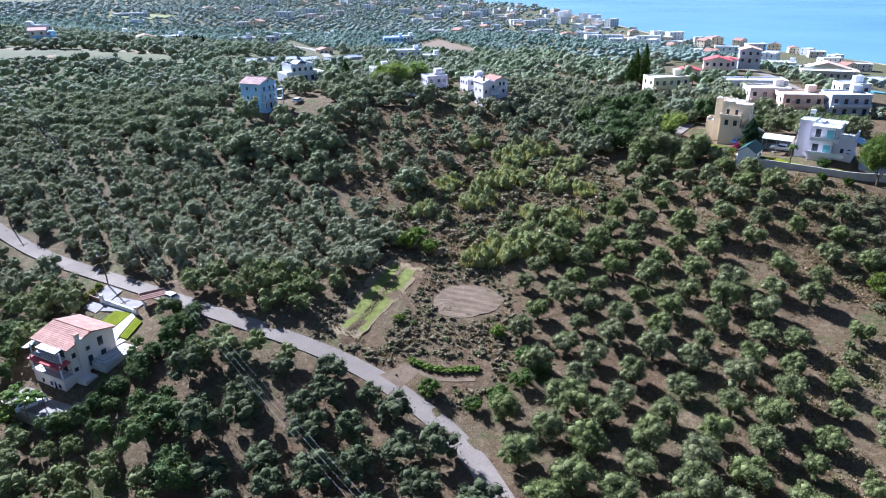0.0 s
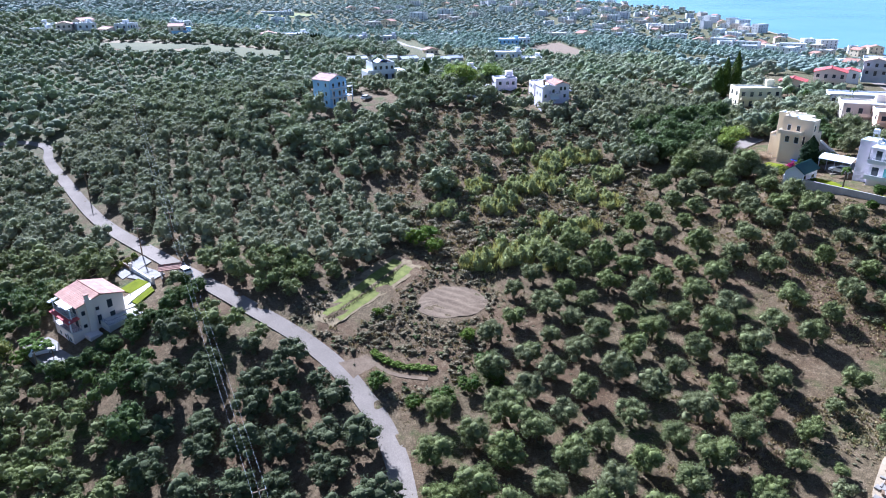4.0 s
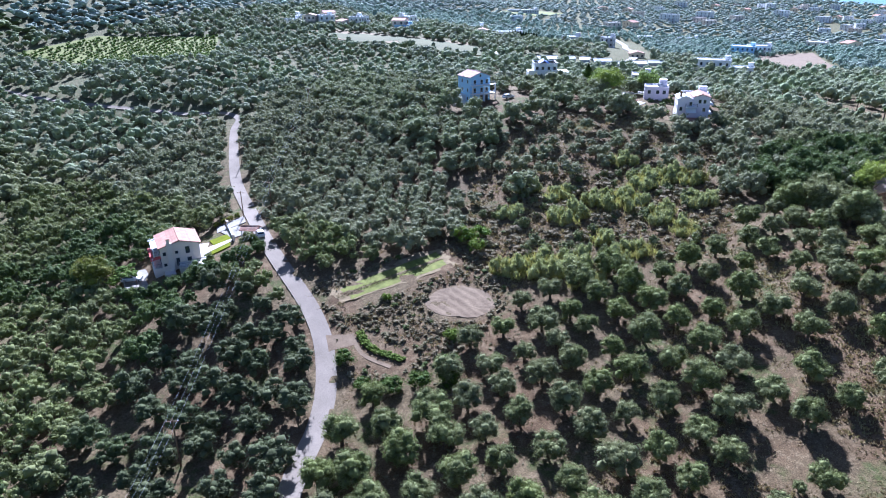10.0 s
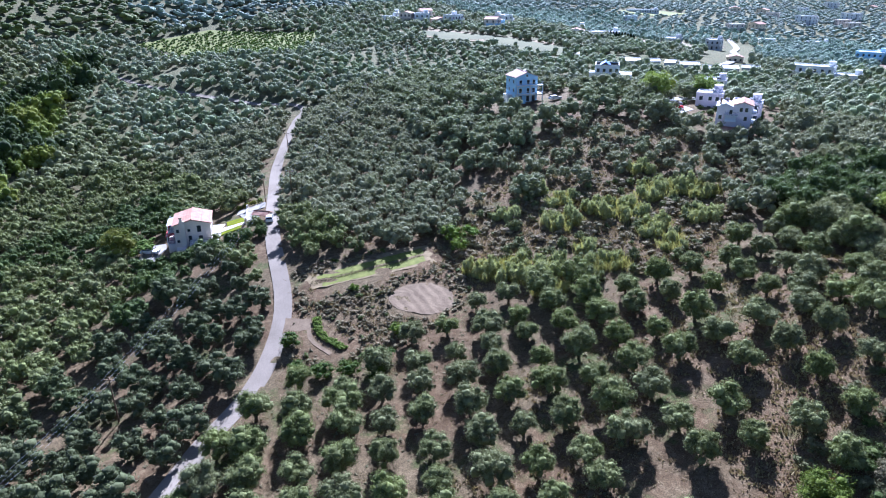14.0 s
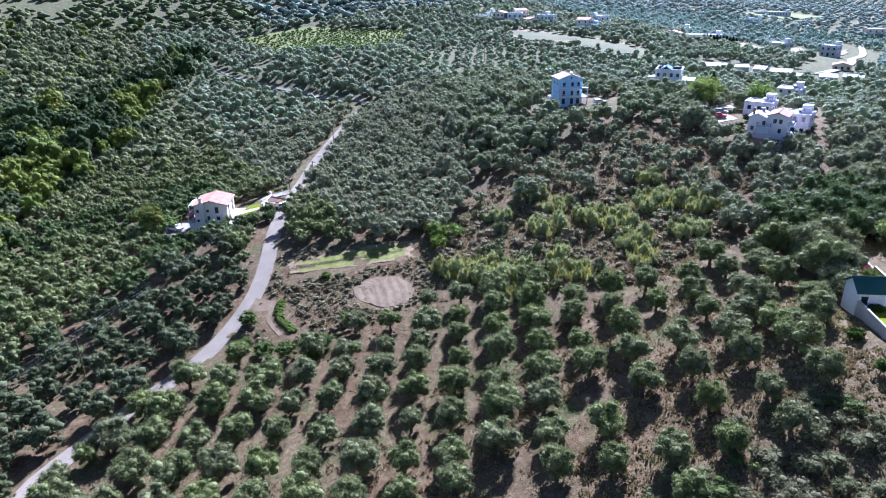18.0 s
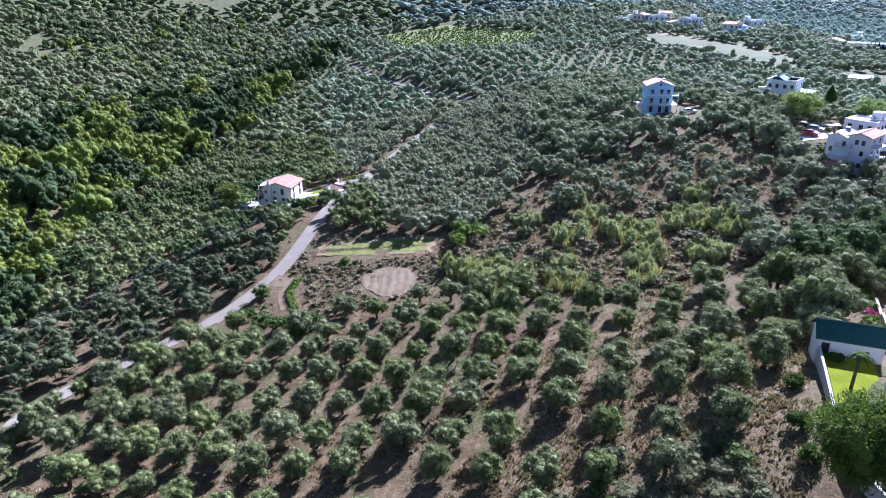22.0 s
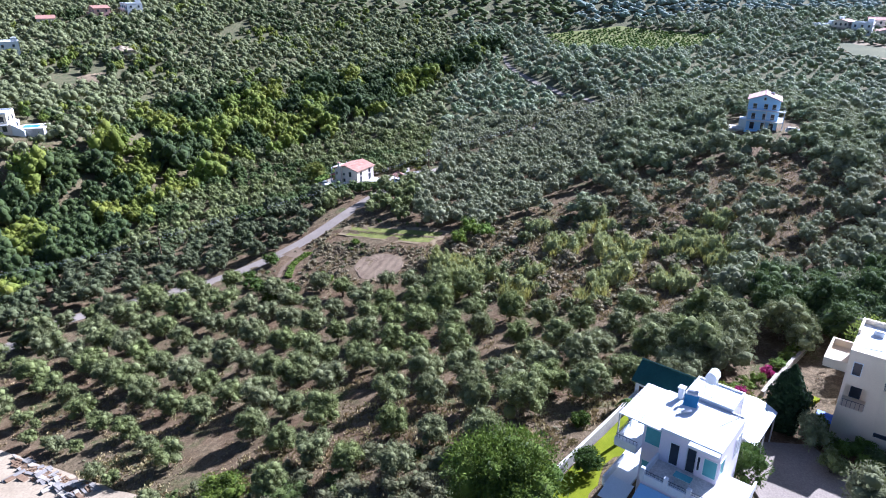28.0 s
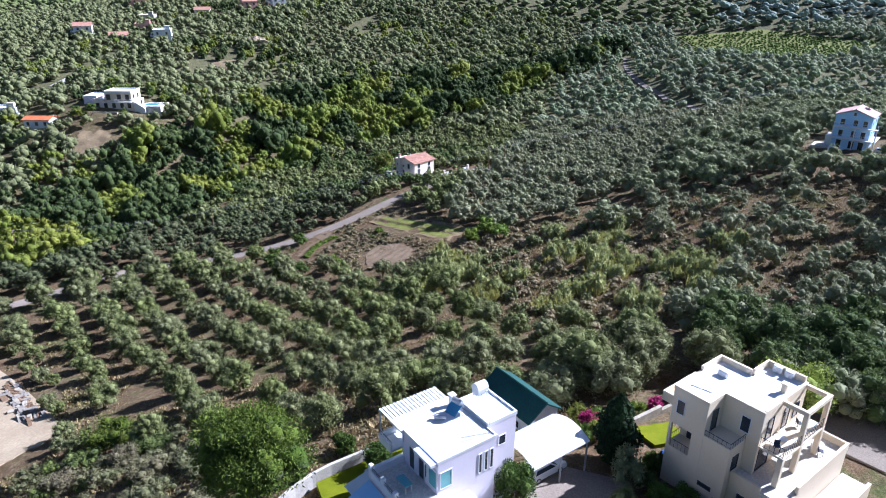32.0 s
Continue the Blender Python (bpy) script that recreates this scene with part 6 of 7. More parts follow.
# ---- cream house with terraces ----
d = house_at("cream three-level house with a flat roof and arcaded balconies", 77.9, 168.6, 31.1, 54.4)
d.matrix_world = d.matrix_world @ Matrix.Scale(0.965, 4)
block(d, 0.0, 2.2, -3.4, 3.4, 7.2, 8.4, cream_paint)
block(d, 0.0, 0.0, -3.4, 3.4, 2.2, 2.2, cream_paint)
block(d, 0.0, 0.0, 4.7, 3.4, 2.2, 8.4, cream_paint)
block(d, 2.3, 0.0, 2.2, 3.4, 2.2, 4.7, cream_paint)
block(d, 0.0, 0.0, 2.2, 0.28, 0.28, 4.7, cream_paint, "pillar")
block(d, 3.4, 2.45, -3.4, 7.0, 9.8, 8.4, cream_paint, bevel=0.03)
block(d, 3.4, 0.0, -3.4, 5.9, 2.45, 5.2, cream_paint, bevel=0.02)
part("roof", boxes((0.2, 0.2, 8.3, 3.4, 7.0, 8.46), (3.4, 2.65, 8.3, 6.8, 9.6, 8.46)), white_paint, d)
pieces("parapet", [(-0.03, -0.03, 8.2, 0.2, 4.0, 8.56), (-0.03, 4.0, 8.2, 0.2, 7.23, 9.0), (0.2, -0.03, 8.2, 3.43, 0.2, 8.56), (3.2, 0.2, 8.2, 3.43, 2.42, 8.56), (3.43, 2.42, 8.2, 7.03, 2.65, 8.56), (6.8, 2.65, 8.2, 7.03, 9.83, 8.62), (3.4, 9.6, 8.2, 6.8, 9.83, 9.1), (3.2, 7.2, 8.2, 3.4, 9.83, 9.1), (0.2, 7.0, 8.2, 3.2, 7.23, 9.0)], cream_paint, d)
# upper balcony in the notch
rails(d, [(3.45, 0.05), (5.85, 0.05), (5.85, 2.4)], 5.2, 0.55, split=True)
window(d, "e", 3.4, 1.3, 5.25, 0.9, 2.1, frame_dark, "door")
window(d, "s", 2.45, 5.6, 5.8, 0.9, 1.6)
window(d, "s", 0.0, 0.9, 5.9, 0.85, 1.5)
# sheltered porch cut into the ground floor
rails(d, [(0.05, 2.2), (0.05, 0.05), (2.3, 0.05)], 2.2, 0.8, split=True)
window(d, "s", 2.2, 1.2, 2.25, 1.0, 2.0, frame_dark, "door")
window(d, "e", 5.9, 1.2, 2.6, 1.0, 1.5, frame_dark)
window(d, "s", 0.0, 4.3, 0.0, 1.3, 0.45, frame_dark)
window(d, "s", 0.86, 7.4, 0.0, 1.1, 0.8, frame_dark)
# arcaded balcony towards the drive
block(d, 7.04, 2.45, 5.0, 9.2, 9.8, 5.2, cream_paint, "balcony")
pieces("portal_beam", [(7.04, 5.4, 8.1, 9.2, 5.75, 8.5), (7.04, 9.45, 8.1, 9.2, 9.8, 8.5), (8.85, 5.75, 8.1, 9.2, 9.45, 8.5)], cream_paint, d, 0.02)
pieces("portal_pillar", [(8.8, 5.4, 5.2, 9.2, 5.8, 8.1), (8.8, 9.4, 5.2, 9.2, 9.8, 8.1)], cream_paint, d, 0.02)
rails(d, [(7.1, 2.5), (9.1, 2.5), (9.1, 5.4)], 5.2, split=True)
rails(d, [(9.1, 5.8), (9.1, 9.4)], 5.2, split=True)
for y in (2.6, 5.6, 9.6):
    block(d, 8.75, y - 0.25, 2.2, 9.2, y + 0.25, 5.0, cream_paint, "pillar", 0.03)
for y, z, w, h in ((3.9, 5.25, 1.0, 2.2), (6.6, 5.25, 1.0, 2.2), (8.4, 5.6, 0.9, 1.5), (3.8, 2.3, 2.0, 2.3), (7.6, 2.3, 1.2, 2.2)):
    window(d, "e", 7.0, y, z, w, h, frame_dark)
for y in (3.4, 5.6):
    window(d, "w", 0.0, y, 5.6, 0.9, 1.4)
    window(d, "w", 0.0, y, 2.6, 1.1, 1.6)
window(d, "n", 9.8, 5.2, 5.6, 1.0, 1.4)
window(d, "n", 7.2, 1.6, 5.6, 1.0, 1.4)
window(d, "n", 9.8, 5.2, 2.6, 1.2, 1.6)
block(d, -2.2, 2.0, 4.9, -0.02, 7.2, 5.1, cream_paint, "balcony")
pieces("parapet", [(-2.25, 2.0, 5.1, -2.05, 7.2, 5.9), (-2.05, 2.0, 5.1, -0.05, 2.18, 5.9), (-2.05, 7.02, 5.1, -0.05, 7.2, 5.9)], cream_paint, d)
# great terrace and its steps
block(d, 5.92, 0.9, -3.4, 10.6, 2.44, 2.1, cream_paint, "terrace_wall", 0.02)
block(d, 7.05, 2.44, -3.4, 10.6, 12.6, 2.1, cream_paint, "terrace_wall", 0.02)
part("terrace_floor", boxes((7.06, 2.0, 2.1, 10.4, 12.4, 2.18), (5.94, 1.0, 2.1, 10.4, 2.4, 2.17)), paving, d)
pieces("parapet", [(10.4, 3.2, 2.1, 10.65, 12.6, 2.85), (5.92, 0.85, 2.1, 8.6, 1.05, 2.6), (7.1, 12.4, 2.1, 10.4, 12.62, 2.85)], cream_paint, d)
st = part("stairs", boxes((8.8, 0.6, -2.6, 10.4, 0.88, 1.92)), paving, d, "stone steps down from the terrace")
for k in range(1, 18):
    part("step", boxes((8.8, 0.88 - 0.28 * (k + 1), -2.6, 10.4, 0.88 - 0.28 * k, 2.1 - 0.18 * (k + 1))), paving, st)
block(d, 10.7, 2.0, -3.4, 12.8, 12.8, -0.6, paving, "walkway")
block(d, 12.8, 1.8, -3.4, 13.1, 13.0, -0.3, cream_paint, "kerb_wall")
for x, y in ((4.4, 9.3), (5.5, 9.3)):
    part("air_conditioner", boxes((x - 0.4, y - 0.18, 8.5, x + 0.4, y + 0.18, 9.15), bevel=0.03), white_paint, d, "white air conditioner unit")
part("chimney", boxes((6.1, 6.6, 8.4, 6.5, 7.0, 9.3), (6.0, 6.5, 9.3, 6.6, 7.1, 9.4)), cream_paint, d)
part("water_tank", boxes((1.2, 4.6, 8.46, 2.2, 5.1, 9.0), bevel=0.1), white_paint, d, "white water tank on the roof")
bm = bmesh.new()
rod(bm, (0.8, 1.2, 8.5), (2.6, 1.6, 8.5), 0.03, sides=5)
rod(bm, (1.6, 0.9, 8.5), (1.9, 2.2, 8.5), 0.03, sides=5)
part("pipe", bm, steel, d)


def chair(label, m, mat, group):
    ob = tagged(empty("garden_chair", m), label, "chair", group)
    part("seat", boxes((-0.25, -0.25, 0.4, 0.25, 0.25, 0.46), bevel=0.02), mat, ob)
    part("backrest", boxes((-0.25, 0.2, 0.46, 0.25, 0.26, 0.9), bevel=0.02), mat, ob)
    for x in (-0.22, 0.22):
        for y in (-0.22, 0.22):
            part("leg", boxes((x - 0.02, y - 0.02, 0, x + 0.02, y + 0.02, 0.4)), mat, ob)
    return ob


dm = pose(77.9, 168.6, 31.1, 0, 0, 54.4) @ Matrix.Scale(0.965, 4)
ch = chair("dark garden chair on the terrace", dm @ pose(8.6, 6.6, 2.18, 0, 0, 20), frame_dark, "terrace chairs")
for x, y, z, r in ((9.4, 9.8, 2.18, 120), (8.6, 10.6, 2.18, 250), (8.2, 3.2, 5.2, 40), (7.8, 7.8, 5.2, 140)):
    copy_thing(ch, dm @ pose(x, y, z, 0, 0, r))
for x, y, z in ((8.9, 10.2, 2.18), (8.0, 4.0, 5.2)):
    t = tagged(empty("round_table", dm @ pose(x, y, z)), "small white round table on the terrace", "table", "terrace tables")
    bm = bmesh.new()
    rod(bm, (0, 0, 0.71), (0, 0, 0.75), 0.55, sides=16)
    part("tabletop", bm, white_paint, t)
    bm = bmesh.new()
    rod(bm, (0, 0, 0), (0, 0, 0.71), 0.05, sides=6)
    rod(bm, (0, 0, 0), (0, 0, 0.04), 0.28, sides=10)
    part("leg", bm, steel, t)
drape("drive", [(58, 186), (64, 181), (74, 195), (66, 204)], asphalt, 0.25, 8, 12, "asphalt drive behind the cream house", "paving")
drape("flower_bed", [(80.5, 178.0), (83, 176), (77, 190), (74, 189)], mown, 0.3, 8, 8, "planted bed below the terrace", "flower bed")
for n, (x, y, w, t, mt) in enumerate(((81.6, 177.6, 1.6, 1.0, bright_leaf), (80.6, 179.4, 1.3, 0.9, flower_leaf), (79.4, 181.4, 1.8, 1.1, bush_leaf), (78.2, 183.6, 1.6, 1.0, bright_leaf), (76.8, 186, 1.7, 1.1, flower_leaf), (82.5, 175.4, 2.2, 1.5, bright_leaf))):
    shrub("garden_shrub", "clipped garden shrub in the flower bed", x, y, w, t, mt, 400 + n, "flower bed shrubs", 600, 0.1)
for n, (x, y, w, t, mt) in enumerate(((71.0, 160.6, 2.6, 2.6, bush_leaf), (72.6, 161.6, 2.2, 3.0, flower_leaf), (70.2, 162.4, 2.6, 2.0, bright_leaf), (73.6, 162.6, 2.6, 2.4, bush_leaf), (74.6, 161.2, 2.4, 2.2, bright_leaf), (68.2, 164.0, 2.6, 1.8, bush_leaf), (66.4, 166.4, 2.4, 1.6, bright_leaf), (64.4, 168.4, 2.2, 1.3, flower_leaf), (62.6, 170.4, 2.4, 1.5, bright_leaf), (60.4, 172.4, 2.4, 1.6, bush_leaf), (58.2, 174.4, 2.6, 1.8, bright_leaf))):
    shrub("garden_shrub", "flowering garden shrub along the wall", x, y, w, t, mt, 420 + n, "border shrubs", 1000, 0.11)
for n, (x, y, w, t) in enumerate(((86.9, 156.6, 4.2, 5.0), (84.6, 143.6, 3.0, 2.6), (74.6, 151.6, 2.2, 1.8))):
    shrub("citrus_tree", "dark green orange tree in the garden", x, y, w, t, pine_leaf, 440 + n, "garden trees", 2600, 0.13, trunk=0.8, category="tree")


for n, (x, y, w, t) in enumerate(((76.0, 144.4, 2.4, 1.6), (82.2, 139.2, 2.8, 2.0), (86.6, 136.4, 2.6, 2.0))):
    shrub("laurel_bush", "dark green bush against the garden wall", x, y, w, t, pine_leaf, 740 + n, "bushes along the garden wall", 2600, 0.13)
for n, (x, y, w, t, mt) in enumerate(((76.6, 168.0, 2.4, 2.0, pine_leaf), (80.4, 170.6, 2.4, 1.6, bright_leaf), (82.2, 172.8, 2.6, 1.8, pine_leaf), (83.6, 169.2, 2.6, 1.8, bright_leaf), (80.2, 165.6, 3.4, 4.0, silver_haze_leaf), (82.6, 175.0, 2.2, 1.6, bright_leaf))):
    shrub("garden_bush", "leafy bush below the cream house", x, y, w, t, mt, 760 + n, "bushes before the house", 1800, 0.12)


def cypress(x, y, wide, tall, seed, mat=dark_leaf):
    root = tagged(new("cypress"), "tall dark narrow cypress tree", "tree", "cypresses")
    g = np.random.default_rng(seed)
    n = 8000
    u = g.uniform(0, 1, n) ** 0.8
    a = g.uniform(0, 6.283, n)
    r = wide / 2 * np.clip(np.sin(np.pi * (0.16 + 0.84 * u)) * 1.05, 0.04, 1) * g.uniform(0.6, 1.15, n) * (1 + 0.22 * np.sin(a * 3 + u * 9) + 0.12 * np.sin(a * 5 - u * 23))
    p = np.stack([np.cos(a) * r, np.sin(a) * r, u * tall], 1)
    out = np.stack([np.cos(a), np.sin(a), 0.5 + 0 * a], 1) + 0.5 * g.standard_normal((n, 3))
    out /= np.linalg.norm(out, axis=1)[:, None]
    t = np.cross(out, g.standard_normal((n, 3)))
    t /= np.linalg.norm(t, axis=1)[:, None]
    b2 = np.cross(out, t)
    s = 0.17 * g.uniform(0.6, 1.3, n)[:, None]
    V = np.concatenate([p - t * s, p + b2 * s, p + t * s, p - b2 * s])
    i = np.arange(n)
    F = np.stack([i, i + n, i + 2 * n, i + 3 * n], 1)
    ob = new("crown", np_mesh("crown", V, F, mat))
    ob.parent = root
    v, fc = ICO2
    core = v * np.array([wide * 0.28, wide * 0.28, tall * 0.44]) + (0, 0, tall * 0.48)
    o2 = new("inner_crown", np_mesh("inner_crown", core, fc, mat))
    o2.parent = root
    bm = bmesh.new()
    rod(bm, (0, 0, -0.5), (0, 0, tall * 0.5), 0.16, 0.08, 6)
    part("trunk", bm, bark, root)
    root.matrix_world = pose(x, y, gz(x, y))
    return root


for n, (x, y, w, t, mt) in enumerate(((81.4, 168.4, 2.6, 2.0, bright_leaf), (83.0, 170.2, 2.8, 2.2, orchard_leaf), (80.0, 167.2, 2.4, 1.8, orchard_leaf), (84.4, 172.0, 2.4, 2.0, bright_leaf), (86.0, 168.6, 2.6, 2.2, bush_leaf))):
    shrub("garden_bush", "leafy green bush before the cream house", x, y, w, t, mt, 460 + n, "bushes before the house", 1200, 0.13)
tarp = part("tarpaulin", boxes((-1.1, -0.8, 0.0, 1.1, 0.8, 0.06), bevel=0.02), material("blue_sheet", (0.03, 0.10, 0.48), (0.05, 0.16, 0.6), 0.8, 0.5, 6.0, 0.05), None)
tarp.matrix_world = pose(75.6, 169.6, gz(75.6, 169.6) + 0.9, 4, 3, 54)
tagged(tarp, "bright blue sheet over a garden table", "sheet")
cypress(77.0, 164.4, 3.3, 7.6, 1)
for n, (x, y, t) in enumerate(((73, 258, 14), (76.5, 259, 16), (70.5, 256, 11), (-38, 262, 9))):
    cypress(x, y, 3.2, t, 10 + n, pine_leaf)


def palm(x, y, tall, seed):
    root = tagged(new("palm_tree"), "palm tree with drooping fronds", "tree", "palm trees")
    g = np.random.default_rng(seed)
    bm = bmesh.new()
    rod(bm, (0, 0, -0.5), (0.1, 0, tall), 0.2, 0.15, 8)
    part("trunk", bm, bark, root)
    for k in range(14):
        a, up = k * 0.449 * 2 + g.uniform(-0.2, 0.2), g.uniform(0.2, 1.0)
        L = g.uniform(1.1, 1.5)
        V, F = [], []
        for j in range(7):
            s = j / 6
            r, z = L * s, tall + up * L * s * 0.9 - 1.25 * L * s * s
            w = 0.32 * math.sin(math.pi * (0.12 + 0.85 * s))
            px, py = math.cos(a) * r + 0.1, math.sin(a) * r
            V += [(px - math.sin(a) * w, py + math.cos(a) * w, z - 0.12), (px, py, z), (px + math.sin(a) * w, py - math.cos(a) * w, z - 0.12)]
        for j in range(6):
            i = 3 * j
            F += [(i, i + 1, i + 4, i + 3), (i + 1, i + 2, i + 5, i + 4)]
        mesh_object("frond", V, F, pine_leaf, root)
    root.matrix_world = pose(x, y, gz(x, y))
    return root


for n, (x, y, t) in enumerate(((79.6, 148.5, 4.6), (60, 262, 4), (52, 268, 4.5), (30, 240, 4), (36, 248, 4.2), (24, 236, 3.6), (96, 243, 5), (92, 250, 5), (112, 250, 5))):
    palm(x, y, t, n)

# ---- sandy yard with building waste ----
rubble_stone = material("rubble_stone", (0.20, 0.18, 0.155), (0.32, 0.29, 0.25), 0.8, 0.95, 5.0, 0.5)
drape("sandy_yard", [(59.5, 64), (75.0, 95.0), (92, 92), (84, 56)], sand_mat, 0.2, 20, 20, "pale yellow sandy building yard", "yard", wave=0.3)
rb = np.random.default_rng(77)
for k in range(60):
    s = rb.uniform(0, 1)
    x, y = 64.5 + 9.5 * s + rb.uniform(-1.2, 1.6), 71 + 18 * s + rb.uniform(-1.0, 1.0)
    w, dd, hh = rb.uniform(0.8, 3.2), rb.uniform(0.25, 0.9), rb.uniform(0.08, 0.22)
    ob = tagged(part("building_block", boxes((-w / 2, -dd / 2, -0.1, w / 2, dd / 2, hh), bevel=0.03), (rubble_stone, stone_wall, wood, rubble_stone)[k % 4], None), ("broken concrete slab in the rubble heap", "rough stone in the rubble heap", "weathered plank in the rubble heap", "pale stone slab in the rubble heap")[k % 4], "rubble", "rubble heap")
    ob.matrix_world = pose(x, y, gz(x, y) + 0.25, rb.uniform(-4, 4), rb.uniform(-4, 4), rb.uniform(48, 76) + (90 if k % 5 == 0 else 0))
for k in range(9):
    x, y = 65 + k * 0.75, 72 + k * 1.6
    ob = new("pallet")
    for v in (-0.5, -0.1, 0.3):
        part("bearer", boxes((-0.6, v, 0, 0.6, v + 0.2, 0.1)), wood, ob)
    for u in (-0.6, -0.1, 0.4):
        part("board", boxes((u, -0.5, 0.1, u + 0.2, 0.5, 0.14)), wood, ob)
    tagged(ob, "grey wooden pallet lying in the yard", "pallet", "pallets")
    ob.matrix_world = pose(x, y, gz(x, y) + 0.3, 0, 0, rb.uniform(0, 90))


# ---- cars ----
def car(label, x, y, turn, paint, z=None):
    ob = tagged(empty("car", pose(x, y, (gz(x, y) + 0.12) if z is None else z, 0, 0, turn)), label, "car", "parked cars")
    prof = [(-2.1, 0.3), (-2.15, 0.75), (-1.95, 0.95), (-1.55, 1.42), (0.3, 1.46), (1.0, 0.98), (1.95, 0.85), (2.15, 0.6), (2.1, 0.3)]
    V = [(px, -0.85, pz) for px, pz in prof] + [(px, 0.85, pz) for px, pz in prof]
    for i, (px, pz) in enumerate(prof):
        if pz > 1.2:
            V[i], V[i + 9] = (px, -0.68, pz), (px, 0.68, pz)
    F = [tuple(range(9)), tuple(range(17, 8, -1))] + [(k, (k + 1) % 9, (k + 1) % 9 + 9, k + 9) for k in range(9)]
    body = mesh_object("body", V, F, paint, ob)
    mesh_object("windscreen", [(0.36, -0.66, 1.44), (0.36, 0.66, 1.44), (0.98, 0.76, 1.03), (0.98, -0.76, 1.03), (0.33, -0.66, 1.40), (0.33, 0.66, 1.40), (0.95, 0.76, 0.99), (0.95, -0.76, 0.99)], [(0, 1, 2, 3), (7, 6, 5, 4), (0, 4, 5, 1), (1, 5, 6, 2), (2, 6, 7, 3), (3, 7, 4, 0)], glass_dark, ob)
    mesh_object("rear_window", [(-1.60, -0.64, 1.39), (-1.60, 0.64, 1.39), (-1.93, 0.72, 1.02), (-1.93, -0.72, 1.02), (-1.57, -0.64, 1.36), (-1.57, 0.64, 1.36), (-1.90, 0.72, 0.98), (-1.90, -0.72, 0.98)], [(3, 2, 1, 0), (4, 5, 6, 7), (0, 1, 5, 4), (1, 2, 6, 5), (2, 3, 7, 6), (3, 0, 4, 7)], glass_dark, ob)
    for s in (-1, 1):
        mesh_object("side_window", [(-1.4, s * 0.72, 1.36), (0.2, s * 0.72, 1.39), (0.75, s * 0.84, 1.02), (-1.65, s * 0.84, 1.02), (-1.4, s * 0.70, 1.36), (0.2, s * 0.70, 1.39), (0.75, s * 0.82, 1.02), (-1.65, s * 0.82, 1.02)], [(0, 1, 2, 3), (7, 6, 5, 4), (0, 4, 5, 1), (2, 6, 7, 3), (1, 5, 6, 2), (3, 7, 4, 0)], glass_dark, ob)
        for px in (-1.3, 1.3):
            bm = bmesh.new()
            rod(bm, (px, s * 0.68, 0.31), (px, s * 0.88, 0.31), 0.31, sides=12)
            wh = part("wheel", bm, frame_dark, ob)
            bm = bmesh.new()
            rod(bm, (px, s * 0.86, 0.31), (px, s * 0.895, 0.31), 0.19, sides=10)
            part("rim", bm, steel, wh)
        part("headlight", boxes((2.02, s * 0.62 - 0.15, 0.62, 2.14, s * 0.62 + 0.15, 0.76), bevel=0.02), steel, ob)
    return ob


car_white = material("car_white", (0.72, 0.73, 0.74), (0.8, 0.8, 0.8), 0.3, 0.25, 9.0, 0.0, spec=0.6)
car_grey = material("car_grey", (0.15, 0.16, 0.18), (0.2, 0.21, 0.23), 0.3, 0.25, 9.0, 0.0, spec=0.6)
car_red = material("car_red", (0.5, 0.03, 0.04), (0.6, 0.05, 0.06), 0.3, 0.25, 9.0, 0.0, spec=0.6)
car("white hatchback parked in the walled yard", -65.4, 85.9, 45, car_white, 9.52)
car("pale car parked at the roadside", -52.4, 111.6, 149, car_white)
car("white car under the vaulted carport", 81.8, 158.4, 142, car_white, gz(81.8, 158.4) + 0.27)
car("red car on the paved parking place", -7.0, 225.0, 30, car_red, gz(-7, 225) + 0.22)
car("dark car on the paved parking place", -10.0, 229.5, 30, car_grey, gz(-10, 229.5) + 0.22)
car("pale car beside the blue house", -48.0, 219.0, 70, car_white)


# ---- power lines ----
def pole(x, y, tall, turn):
    ob = tagged(empty("utility_pole", pose(x, y, gz(x, y), 0, 0, turn)), "wooden power pole with a crossarm", "pole", "power poles")
    bm = bmesh.new()
    rod(bm, (0, 0, -0.8), (0, 0, tall), 0.15, 0.10, 8)
    part("post", bm, wood, ob)
    part("crossarm", boxes((-0.95, -0.06, tall - 0.5, 0.95, 0.06, tall - 0.36)), wood, ob)
    for dx in (-0.85, 0.0, 0.85):
        bm = bmesh.new()
        rod(bm, (dx, 0, tall - 0.36), (dx, 0, tall - 0.12), 0.06, 0.04, 6)
        part("insulator", bm, grey_paint, ob)
    return ob


LINE = [(18, 22, 9.0), (-8.8, 58.6, 8.4), (-63.1, 124.6, 8.0), (-121, 195, 8.5), (-178, 264, 8.5)]
TURN_L = math.degrees(math.atan2(124.6 - 58.6, -63.1 + 8.8)) - 90
for x, y, t in LINE:
    pole(x, y, t, TURN_L)
pole(-67.4, 118.8, 7.0, 30)
pole(-104, 148, 7.0, 30)
wires = tagged(new("power_wires"), "thin sagging power wires between the poles", "wire")
ca, sa = math.cos(radians(TURN_L)), math.sin(radians(TURN_L))
for (x0, y0, t0), (x1, y1, t1) in zip(LINE, LINE[1:]):
    for dx in (-0.85, 0.0, 0.85):
        a0, a1 = Vector((x0 + dx * ca, y0 + dx * sa, gz(x0, y0) + t0 - 0.1)), Vector((x1 + dx * ca, y1 + dx * sa, gz(x1, y1) + t1 - 0.1))
        line = [a0.lerp(a1, k / 14) - Vector((0, 0, 4 * 1.3 * (k / 14) * (1 - k / 14))) for k in range(15)]
        tube("wire", line, 0.007, grey_paint, wires)


